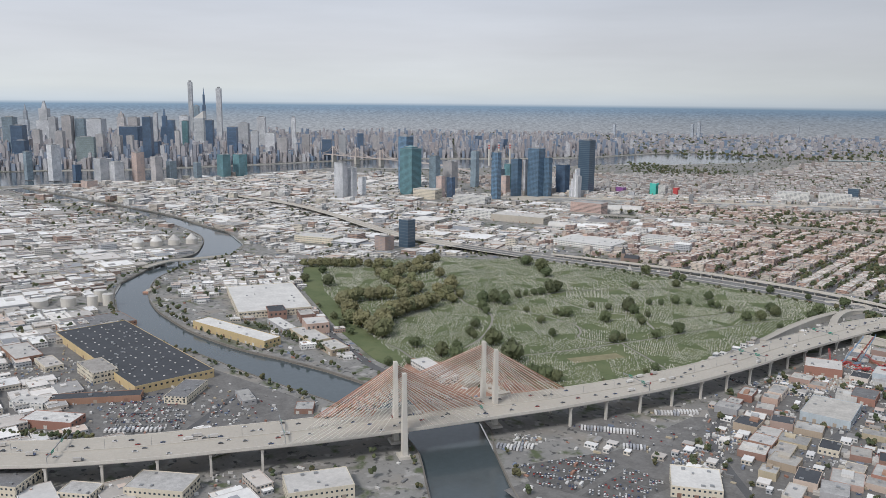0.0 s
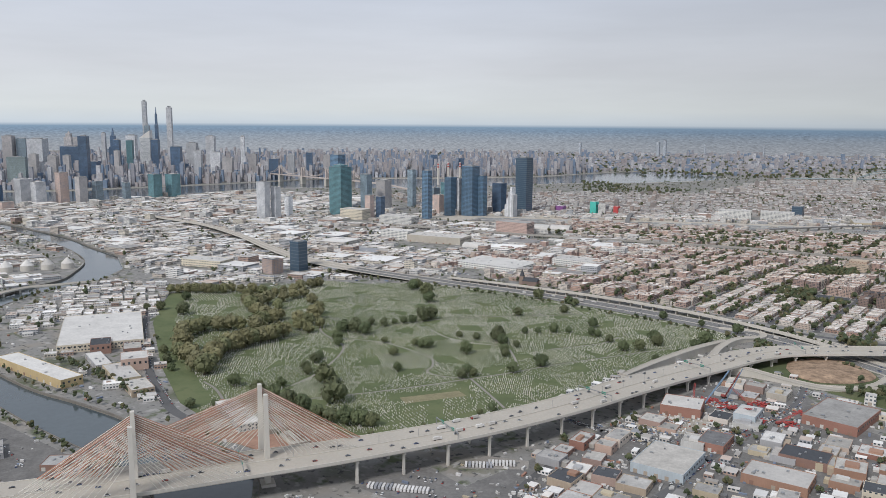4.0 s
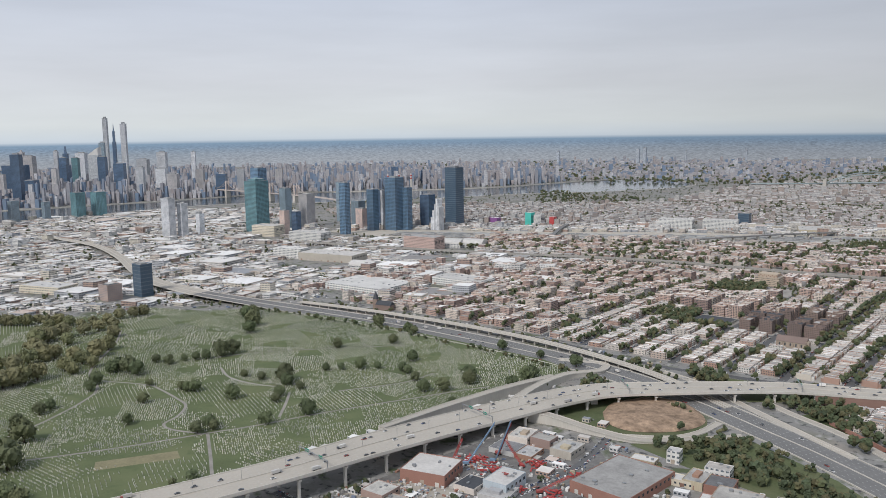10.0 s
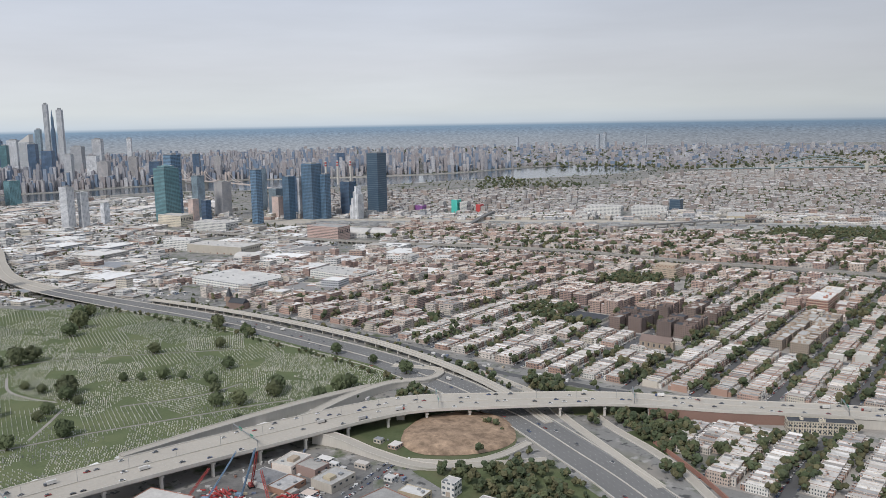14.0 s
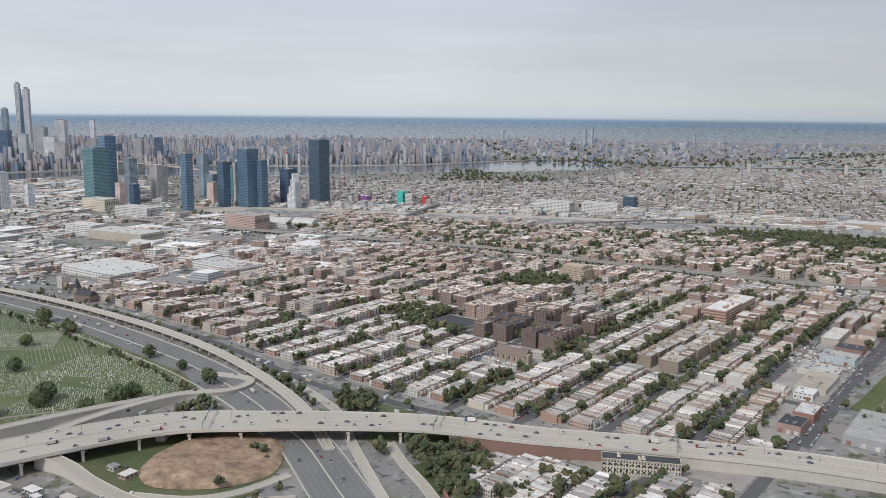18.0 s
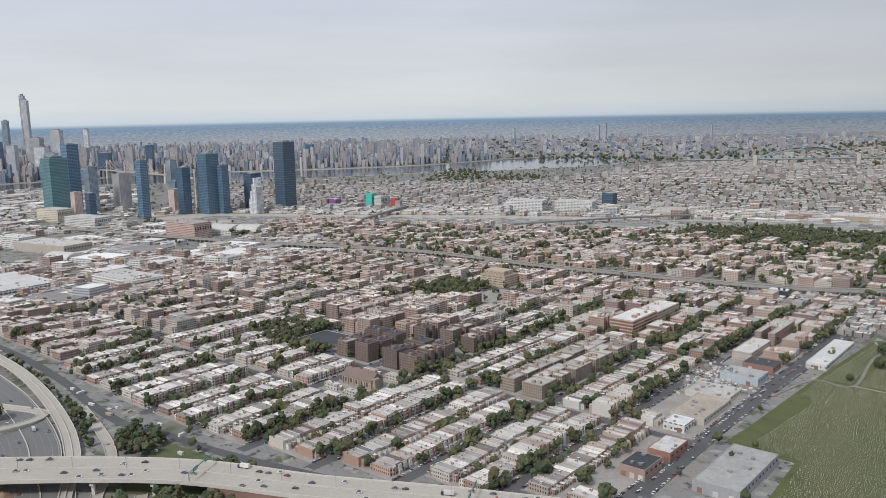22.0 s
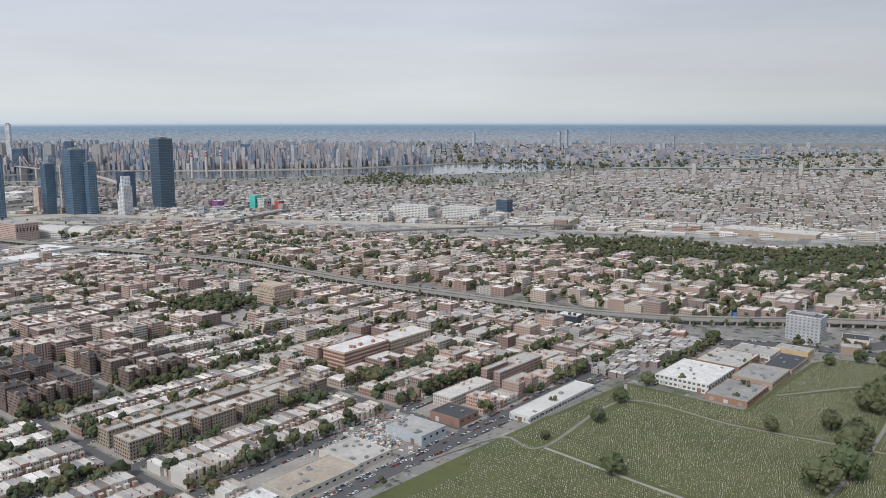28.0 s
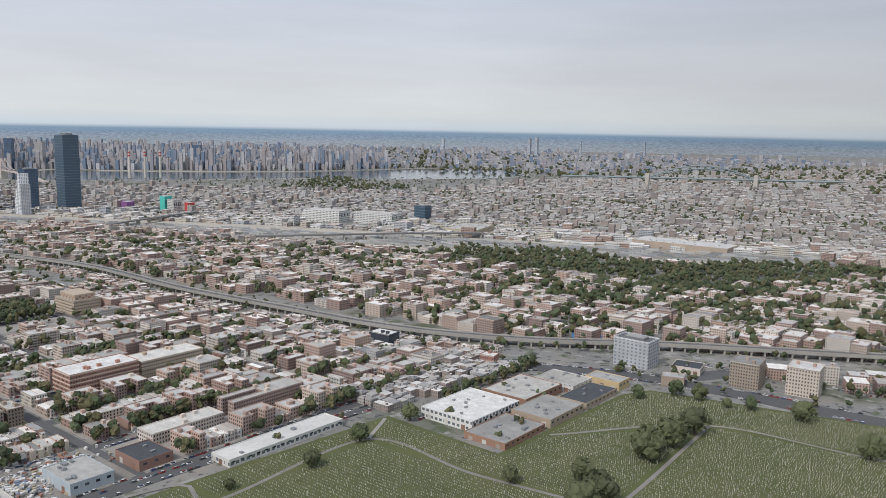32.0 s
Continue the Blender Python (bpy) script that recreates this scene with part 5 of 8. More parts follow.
LAB = {"court": "dark brown brick six-storey apartment block round a court", "tan": "tan brick four-storey apartment block", "mix": "brick apartment block with a pale flat roof", "mix2": "brick apartment block with a pale flat roof"}
for i, s in enumerate(apt_order):
    _, x, y, w, d, h, rot, kind, q = s
    wall = {"court": "darkbrick", "tan": "tanbrick"}.get(kind, "aptwall")
    st = int(round(h / 1.65))
    if i < 90:
        apartment(x, y, w, d, h, rot, wall, LAB[kind], st, roof=("roof", "whiteroof", "roof", "greyroof")[int(q * 3.99)] if kind != "court" else ("greyroof", "tarroof")[int(q * 1.99)], court=0.3 if q < 0.7 else 0, units=2)
    else:
        apts_b.boxes(x, y, 0, w, d, h, rot, 0, 1)
        # lower rear wing and a light well's wall
        sg = math.copysign(1, rot)
        if q > 0.3:
            apts_b.boxes(x - sg * (d / 2 + 1.4), y + (q - .65) * w * 0.7, 0, w * 0.45, 3.4, h * (0.55 + 0.4 * q), rot, 0, 1)
        apts_b.boxes(x + sg * (q - .5) * 4, y + (0.5 - q) * w * 0.6, h, 0.35, d * 0.5, 0.7, rot, 0, 0)
        apts_b.boxes(x + (q - .5) * 5, y + (q - .5) * 3, h, 2.0, 2.4, 1.6, rot, 0, 1)
        apts_b.boxes(x - (q - .5) * 7, y - (q - .5) * 3, h, 1.4, 1.4, 1.0, rot, 0, 1)
        for o in (-1, 1):
            apts_b.boxes(x + o * (d / 2 - 0.15), y, h, 0.3, w, 0.45, 0, 0, 0)
            apts_b.boxes(x, y + o * (w / 2 - 0.15), h, d - 0.6, 0.3, 0.45, 0, 0, 0)
        windows_on(win_b, x, y, w, d, h, rot, int(round(h / 1.65)), 2.0, (0, 1, 3)) if y < 1260 and x > -330 else None

street_trees = [q for q in street_trees if not any(x0 - 3 < q[0] < x1 + 3 and y0 - 3 < q[1] < y1 + 3 for x0, y0, x1, y1 in TAKEN)]
# landmark brick buildings of the grid
def banded(t, w, d, h, n, mat):
    """Pale stone bands running round a block at its storeys."""
    for k in range(1, n + 1):
        z = h * k / n - 0.3
        part("stone_band", one(mat, (0, -d / 2 - 0.06, z, w + 0.24, 0.12, 0.42), (0, d / 2 + 0.06, z, w + 0.24, 0.12, 0.42), (-w / 2 - 0.06, 0, z, 0.12, d, 0.42), (w / 2 + 0.06, 0, z, 0.12, d, 0.42)), None, t, "cream stone band")


banded(apartment(-6, 1231, 18, 37, 11.5, 0, "schoolbrick", "large red brick school with cream bands", 5, name="school_building", units=4), 18, 37, 11.5, 5, M["cream"])
banded(apartment(-7, 1271, 17, 38, 10, 0, "tanlight", "long tan brick school wing with cream bands", 5, name="school_building", units=3), 17, 38, 10, 3, M["cream"])
apartment(64, 920, 36, 8, 7, 0.47, "cream", "long cream apartment house with rows of windows below the expressway", 4, roof="tarroof", name="apartment_building", units=3)
pt = apartment(-185, 1312, 28, 20, 11, 0, "tanlight", "broad tan brick building with a patterned top", 5, name="apartment_building", units=1)
part("top_storey", one(M["tanlight"], (0, 0, 11, 22, 15, 4)), None, pt)
for k in range(10):
    part("orange_panel", one(M["redbrick"], (-9.9 + 2.2 * k, -7.56, 11.4 + 1.3 * (k % 2), 1.2, 0.1, 1.3)), None, pt, "orange brick panel")
for k in range(6):
    part("orange_panel", one(M["redbrick"], (11.06, -6 + 2.3 * k, 11.4 + 1.3 * (k % 2), 0.1, 1.2, 1.3)), None, pt, "orange brick panel")

# -- works and sheds by hand: (x, y, w, d, h, rot) --
R0 = math.radians(31)
shed(-580, 320, 172, 58, 6, -0.157, "yellowwall", "tarroof", "vast black-roofed warehouse dotted with skylights beside the creek", units=24, sky=96, doors=9)
shed(-636, 500, 108, 68, 6.5, -0.53, "cream", "whiteroof", "large cream warehouse with a white roof", units=8, doors=8)
shed(-565, 409, 96, 17, 6.5, 0.03, "yellowwall", "whiteroof", "long ochre warehouse standing on the creek bank", units=4, doors=10)
shed(-300, 265, 34, 22, 7, math.radians(58), "cream", "whiteroof", "cream works building beneath the bridge", units=5)
shed(-684, 346, 40, 60, 4, -0.157, "indwall", "roof", "flat grey loading hall joined to the warehouse", units=5)
shed(97, 1105, 18, 36, 3.6, 0, "concrete", "tanroof", "long low works hall with a worn tan roof", units=6, doors=2)
shed(92, 1134, 24, 20, 3.0, 0, "concrete", "greyroof", "low grey works hall with a patched roof", units=9, doors=2)
shed(96, 1169, 22, 17, 4.6, 0, "bluewall", "greyroof", "pale blue works hall beside a rubble-strewn lot", units=8, doors=2)
shed(97, 1196, 18, 15, 4.2, 0, "redbrick", "tarroof", "orange brick works with a black tar roof", units=2, doors=2)
apartment(81, 1224, 12, 36, 5.2, 0, "aptwall", "long brick row of flats by the street", 3, units=3)
apartment(81, 1268, 13, 42, 8.5, 0, "aptwall", "brown brick apartment block by the street", 5, court=0.3, units=3)
shed(97, 1078, 11, 12, 4.0, 0, "whitewall", "roof", "small white workshop with a grey roof", units=2, doors=2)
shed(140, 1040, 20, 46, 5, 0, "indwall", "greyroof", "grey-roofed hall with black parapets beside the burial ground", units=5)
shed(106, 1046, 11, 19, 4.5, 0, "redbrick", "roof", "low orange brick workshop by the street", units=2)
shed(105, 1021, 12, 17, 5, 0, "aptwall", "tarroof", "brick garage with a black roof of solar panels", units=4)
shed(123, 1245, 12, 62, 3.2, 0, "whitewall", "whiteroof", "low white-roofed hall along the burial ground", units=3, doors=3)
shed(163, 1328, 30, 38, 5.0, 0, "whitewall", "roof", "white-fronted factory beside the burial ground", units=7)
shed(190, 1318, 22, 32, 2.8, 0, "indwall", "greyroof", "low tan-roofed works beside the burial ground", units=6)
shed(191, 1352, 22, 30, 4.0, 0, "indwall", "greyroof", "grey-roofed works with a raised bay", units=6)
shed(166, 1368, 26, 34, 4.6, 0, "indwall", "roof", "grey-roofed works with a stepped roof", units=8)
shed(194, 1386, 16, 32, 3.2, 0, "indwall", "tarroof", "low works with a black tar roof", units=3)
shed(172, 1398, 24, 20, 3.8, 0, "whitewall", "greyroof", "grey-roofed white works by the boulevard", units=4)
shed(190, 1414, 20, 12, 4.508, 0, "yellowwall", "roof", "small yellow-walled works building", units=2)
tower(183, 1462, 22, 16, 'w', "office_building", d=14, label="pale glass office block with a white frame")
shed(-470, 1925, 66, 30, 17, 0.24, "whitewall", "whiteroof", "long white industrial building with a blue base", units=5, doors=6)
shed(-548, 1892, 66, 30, 18, 0.24, "whitewall", "whiteroof", "plain white windowless industrial building", units=4, doors=6)
tower(-452, 2010, 22, 24, 'd', "office_building", d=16, label="black square office block")
shed(-812, 1796, 18, 16, 22, 0, "whitewall", "whiteroof", "white block beside a turquoise wall", name="office_building", units=2, doors=1)
shed(-834, 1794, 15, 14, 26, 0, "tealpaint", "whiteroof", "block painted in bright turquoise", name="office_building", units=2, doors=1)
shed(-784, 1806, 11, 12, 18, 0, "redpaint", "roof", "small block painted bright red", name="office_building", units=1, doors=1)
shed(-905, 1765, 20, 14, 14, 0, "purplepaint", "roof", "low block painted dull violet", name="office_building", units=1, doors=2)
shed(-1150, 1345, 55, 32, 21.33, 0.2, "cream", "whiteroof", "broad cream building with a stepped top", name="office_building", units=6, doors=4)
shed(-1022, 1338, 73, 32, 16, 0.2, "whitewall", "whiteroof", "white multi-storey factory block", name="factory", units=8, doors=6)
shed(-868, 1162, 52, 26, 15, 0.2, "whitewall", "whiteroof", "white loft factory with window bands", name="factory", units=5, doors=4)
shed(-790, 1175, 98, 41, 11.44, 0.2, "indwall", "roof", "long low grey factory building", name="factory", units=10, doors=8)
shed(-757, 1352, 62, 30, 22, 0.1, "pinkwall", "roof", "pink-beige factory block of several storeys", name="factory", units=6, doors=6)
shed(-569, 1027, 91, 61, 7.124, 0.05, "whitewall", "whiteroof", "wide white-roofed depot near the cemetery", name="depot", units=14, doors=8)
shed(-489, 1110, 71, 34, 9.169, 0.05, "whitewall", "whiteroof", "white depot with rows of roof vents", name="depot", units=12, doors=8)
shed(-875, 783, 63, 30, 9.163, 0.3, "cream", "roof", "long cream factory past the cemetery", name="factory", units=5, doors=6)

# barrel-roofed white halls
def barrel(x, y, w, d, h, rot, label):
    t = thing("barrel_hall", x, y, 0, rot, label, "building")
    part("wall", one(M["whitewall"], (0, 0, 0, w, d, h)), None, t)
    bm = bmesh.new()
    a = [math.pi * k / 12 for k in range(13)]
    l0 = [bm.verts.new((-w / 2, math.cos(q) * d / 2, h + math.sin(q) * d * 0.22)) for q in a]
    l1 = [bm.verts.new((w / 2, math.cos(q) * d / 2, h + math.sin(q) * d * 0.22)) for q in a]
    for i in range(12):
        bm.faces.new((l0[i], l1[i], l1[i + 1], l0[i + 1]))
    bm.faces.new(l0)
    bm.faces.new(l1[::-1])
    part("barrel_roof", bm, M["whiteroof"], t, "white barrel-vaulted roof")


barrel(-736, 1399, 42, 33, 7.365, 0.3, "white hall with a rounded barrel roof")
barrel(-702, 1419, 37, 31, 7.361, 0.3, "white hall with a rounded barrel roof")
barrel(-690, 1142, 37, 26, 5.185, 0.3, "white tent-like hall with a rounded roof")

# white storage tanks on the creek bank
def tank(x, y, r, h, label, dome=False):
    t = thing("storage_tank", x, y, 0, 0, label, "tank", "storage tanks")
    bm = bmesh.new()
    bmesh.ops.create_cone(bm, cap_ends=True, segments=24, radius1=r, radius2=r, depth=h)
    bmesh.ops.translate(bm, verts=bm.verts[:], vec=(0, 0, h / 2))
    part("shell", bm, M["mast"], t)
    bm = bmesh.new()
    bmesh.ops.create_cone(bm, cap_ends=True, segments=24, radius1=r * 1.01, radius2=r * 0.1, depth=r * (0.9 if dome else 0.2))
    bmesh.ops.translate(bm, verts=bm.verts[:], vec=(0, 0, h + r * (0.45 if dome else 0.1)))
    part("roof", bm, M["whiteroof"], t)


for x, y, r, h in ((-770, 365, 7, 8), (-752, 380, 5, 10), (-745, 392, 5, 11), (-765, 395, 6, 11), (-790, 345, 9, 6)):
    tank(x, y, r, h, "white cylindrical storage tank on the creek bank")
for k in range(4):
    tank(-1020 + 9 * k, 585 + 22 * k, 8, 7, "egg-shaped steel digester tank", True)

# -- works beside the viaduct: random sheds, each a thing --
LOTS_TAKEN = [(-142, 532, -108, 575), (-172, 626, -136, 664), (-88, 664, -44, 724), (-252, 426, -184, 470), (-222, 470, -180, 510), (-240, 345, -190, 402), (-88, 558, -52, 586), (-160, 655, -112, 690), (-200, 340, -130, 405)]
shed(-125, 554, 30, 38, 5.5, 0.06, "bluewall", "greyroof", "pale blue works hall with a wide grey roof", units=2, doors=5)
shed(-154, 645, 26, 24, 6.5, 0.25, "redbrick", "whiteroof", "red brick works with a cream upper floor", units=4)
shed(-66, 694, 34, 46, 6, -0.1, "redbrick", "greyroof", "broad brown brick warehouse with a worn grey roof", units=6, doors=4)
shed(-70, 572, 34, 22, 5, 0.06, "indwall", "whiteroof", "white-roofed garage hall by the street", units=5)
shed(-66, 610, 26, 18, 5, 0.06, "redbrick", "tarroof", "brick hall with a black tar roof", units=2)
shed(-115, 600, 16, 22, 5, 0.06, "redbrick", "roof", "small red brick workshop by the street", units=3)
shed(-114, 656, 14, 20, 6.5, 0.06, "bluewall", "whiteroof", "pale blue-fronted workshop block", units=2)
shed(-58, 741, 7, 7, 7, 0.1, "whitewall", "whiteroof", "small tall white block beside the scrub wood", units=1, doors=1)
shed(-30, 733, 13, 9, 7, 0.1, "whitewall", "roof", "plain white works block beside the scrub wood", units=2, doors=1)
shed(-42, 716, 20, 8, 3.4, 0.1, "cream", "whiteroof", "long low cream shed with a white roof", units=3, doors=3)
shed(-10, 704, 22, 16, 7, 0.1, "tanbrick", "greyroof", "tan brick works of two storeys with wide windows", units=6, doors=3)
shed(-70, 728, 14, 8, 3.4, 0.1, "indwall", "whiteroof", "small white-roofed garage by the wood", units=2, doors=2)
shed(22, 690, 24, 18, 5, 0.1, "indwall", "whiteroof", "white-roofed hall beside the expressway", units=4, doors=3)
shed(-152, 398, 26, 26, 6, 0.45, "cream", "whiteroof", "white-roofed shed with dark roof hatches", units=5)
shed(-474, 301, 34, 16, 5, -1.01, "cream", "roof", "grey-roofed garage in the car park", units=3)
shed(-556, 281, 34, 18, 8, -0.157, "cream", "roof", "cream annexe joined to the black warehouse", units=4)
shed(-492, 218, 34, 16, 5, 0.54, "redbrick", "roof", "brick works with a flat roof below the viaduct", units=4)
shed(-428, 158, 40, 24, 9, 0.54, "cream", "roof", "cream warehouse beside the viaduct", units=2)
shed(-386, 182, 18, 13, 6, 0.54, "cream", "roof", "small cream warehouse with a plain roof", units=2)
shed(-360, 212, 32, 20, 7, 0.54, "cream", "roof", "long grey-roofed warehouse by the viaduct", units=3)
shed(-373, 446, 50, 14, 5, -0.35, "whitewall", "whiteroof", "long white site building behind the bridge", units=3)
shed(-588, 472, 22, 16, 8, -0.53, "redbrick", "tarroof", "dark red brick loft beside the cream warehouse", units=3)
shed(-560, 484, 20, 14, 7, -0.53, "redbrick", "greyroof", "dark red brick loft beside the cream warehouse", units=3)
shed(-527, 466, 22, 20, 9, -0.53, "aptwall", "whiteroof", "brick loft with a white roof by the cemetery", units=2)
shed(-556, 452, 40, 12, 4, -0.3, "indwall", "whiteroof", "low white-roofed shed by the creek street", units=3)
shed(-512, 446, 44, 18, 4.4, -0.3, "indwall", "whiteroof", "long white-roofed shed by the creek street", units=5)
shed(-472, 436, 26, 16, 5, -0.3, "indwall", "roof", "grey-roofed shed by the creek street", units=3)
shed(-304, 1940, 46, 72, 8, 0.3, "indwall", "whiteroof", "wide pale-roofed store beyond the rail yard", units=10)
shed(-14, 2000, 120, 44, 8, 0.05, "tanbrick", "whiteroof", "very long tan store beyond the wood", units=14)
shed(-510, 256, 58, 11, 4, 0.88, "indwall", "tarroof", "long narrow works with a black tar roof", units=3)
shed(-534, 224, 24, 13, 4, 0.54, "whitewall", "whiteroof", "small white-roofed works by the viaduct", units=3)
shed(-645, 266, 42, 20, 4.5, -0.157, "indwall", "whiteroof", "white-roofed hall behind the black warehouse", units=6)
shed(-604, 268, 28, 13, 4, -0.157, "cream", "roof", "low cream hall behind the black warehouse", units=4)
shed(-368, 334, 9, 24, 3.5, 0.75, "indwall", "whiteroof", "narrow white-roofed shed on the creek bank", units=2)
shed(-392, 336, 12, 14, 3.2, 0.75, "redbrick", "roof", "small brick shed on the creek bank", units=2)
shed(-436, 322, 22, 9, 3.4, -0.4, "indwall", "greyroof", "low grey shed beside the bus yard", units=3)
lots = []
for gx in np.arange(-232, 60, 17.5):
    for gy in np.arange(404, 772, 18.5):
        x, y = gx + rnd.uniform(-3, 3), gy + rnd.uniform(-3, 3)
        if not free(x, y, 9) or away([(-100, 560), (-98, 640), (-104, 760)], x, y) < 8 or inside(MOUND, x, y) or (x > -90 and y > 725) or away([(-160, 740), (-60, 770)], x, y) < 14:
            continue
        east = x + 240 + 0.3 * (y - 300)
        if x < -250 + (y - 300) * 0.12:
            continue
        if any(x0 - 7 < x < x1 + 7 and y0 - 7 < y < y1 + 7 for x0, y0, x1, y1 in LOTS_TAKEN) or away([(-112, 520), (-111, 576), (-104, 640), (-98, 702), (-104, 760)], x, y) < 7 or away([(-205, 580), (-112, 575)], x, y) < 6 or away([(-180, 470), (-150, 440), (-60, 330)], x, y) < 9:
            continue
        lots.append((x, y, rnd.random()))
small = []
for i, (x, y, q) in enumerate(lots):
    if q < 0.24:
        for k in range(rnd.randint(8, 16)):
            parked.append((x + rnd.uniform(-7, 7), y + rnd.uniform(-7, 7), rnd.choice((0, math.pi / 2)) + 0.3))
        continue
    w_, d_, h_ = rnd.uniform(9, 17), rnd.uniform(10, 18), rnd.uniform(2.4, 5.2)
    t = shed(x, y, w_, d_, h_, 0.12 + rnd.uniform(-0.09, 0.09), rnd.choice(("indwall", "indwall", "indwall", "redbrick", "cream", "aptwall")), rnd.choice(("roof", "greyroof", "greyroof", "tarroof", "whiteroof")), "low works building with a flat roof beside the viaduct", units=2, doors=0)
    if rnd.random() < 0.55:
        part("annexe", one(M[rnd.choice(("greyroof", "roof", "indwall"))], (rnd.choice((-1, 1)) * (w_ / 2 + 1.6), rnd.uniform(-0.25, 0.25) * d_, 0, 3.4, d_ * rnd.uniform(0.3, 0.6), h_ * rnd.uniform(0.45, 0.8))), None, t, "lower lean-to annexe")
    if rnd.random() < 0.4:
        part("roof_storey", one(M["indwall"], (rnd.uniform(-0.2, 0.2) * w_, rnd.uniform(-0.25, 0.25) * d_, h_, w_ * rnd.uniform(0.3, 0.5), d_ * rnd.uniform(0.25, 0.4), 1.6)), None, t)

gaps = Batch()
for k in range(2600):
    x, y = rnd.uniform(-235, 60), rnd.uniform(345, 772)
    w_, d_ = rnd.uniform(3, 8), rnd.uniform(3, 8)
    if not free(x, y, 6) or any(x0 - 5 < x < x1 + 5 and y0 - 5 < y < y1 + 5 for x0, y0, x1, y1 in LOTS_TAKEN) or any(abs(x - a) < 11 and abs(y - b) < 11 for a, b, q in lots if q >= 0.24) or away([(-112, 520), (-111, 576), (-104, 640), (-98, 702), (-104, 760)], x, y) < 6 or away([(-205, 580), (-112, 575), (60, 600)], x, y) < 5 or away([(-180, 470), (-150, 440), (-60, 330)], x, y) < 7 or (x > -90 and y > 725) or away([(-160, 740), (-60, 770)], x, y) < 12:
        continue
    if any(abs(x - a) < 6.5 and abs(y - b) < 6.5 for a, b in small):
        continue
    small.append((x, y))
    gaps.boxes(x, y, 0, w_, d_, rnd.uniform(1.6, 3), 0.12, 0, 1)

# -- far and middle sprawl --
def sprawl(B, poly, pitch, size, height, rot, keep=0.8, mats=(0, 1), streets=None, seed=1, tall=0.0, tallh=(10, 20), rim=False):
    rs = np.random.RandomState(seed)
    px, py = np.array(poly).T
    cx, cy = px.mean(), py.mean()
    rad = max(np.hypot(px - cx, py - cy))
    g = np.arange(-rad, rad, pitch)
    gx, gy = [q.ravel() for q in np.meshgrid(g, g)]
    k = (rs.rand(len(gx)) < keep)
    if streets:
        k &= (np.mod(gx, streets[0]) > streets[2]) & (np.mod(gy, streets[1]) > streets[2])
    gx, gy = gx[k] + rs.uniform(-.18, .18, k.sum()) * pitch, gy[k] + rs.uniform(-.18, .18, k.sum()) * pitch
    x, y = cx + gx * math.cos(rot) - gy * math.sin(rot), cy + gx * math.sin(rot) + gy * math.cos(rot)
    k = inside(poly, x, y)
    x, y = x[k], y[k]
    k = free(x, y, size[1] * 0.3)
    x, y = x[k], y[k]
    n = len(x)
    h = rs.uniform(*height, n)
    t = rs.rand(n) < tall
    h[t] = rs.uniform(*tallh, t.sum())
    w, d = rs.uniform(*size, n), rs.uniform(*size, n)
    B.boxes(x, y, 0, w, d, h, rot, *mats)
    cs, sn = math.cos(rot), math.sin(rot)
    if rim:
        # parapets, and an annexe of another height against one side
        for ox, oy, ww, dd in ((0, -1, w, 0.35), (0, 1, w, 0.35), (-1, 0, 0.35, d - 0.7), (1, 0, 0.35, d - 0.7)):
            lx, ly = ox * (w / 2 - 0.17), oy * (d / 2 - 0.17)
            B.boxes(x + lx * cs - ly * sn, y + lx * sn + ly * cs, h, ww, dd, 0.35, rot, mats[0], mats[1])
        k = rs.rand(n) < 0.55
        lx, ly = (w[k] / 2 + d[k] * 0.16) * rs.choice((-1, 1), k.sum()), rs.uniform(-.2, .2, k.sum()) * d[k]
        B.boxes(x[k] + lx * cs - ly * sn, y[k] + lx * sn + ly * cs, 0, d[k] * 0.34, d[k] * 0.6, h[k] * rs.uniform(0.5, 0.9, k.sum()), rot, *mats)
        for q in range(2):
            k = rs.rand(n) < 0.6
            lx, ly = rs.uniform(-.36, .36, k.sum()) * w[k], rs.uniform(-.36, .36, k.sum()) * d[k]
            B.boxes(x[k] + lx * cs - ly * sn, y[k] + lx * sn + ly * cs, h[k], rs.uniform(0.8, 2.4, k.sum()), rs.uniform(0.8, 2.0, k.sum()), rs.uniform(0.5, 1.3, k.sum()), rot, *mats)
    k = rs.rand(n) < 0.5
    B.boxes(x[k] + rs.uniform(-.25, .25, k.sum()) * w[k], y[k] + rs.uniform(-.25, .25, k.sum()) * d[k], h[k], w[k] * 0.22, d[k] * 0.22, 0.8 + 0.05 * h[k], rot, *mats)
    return x, y


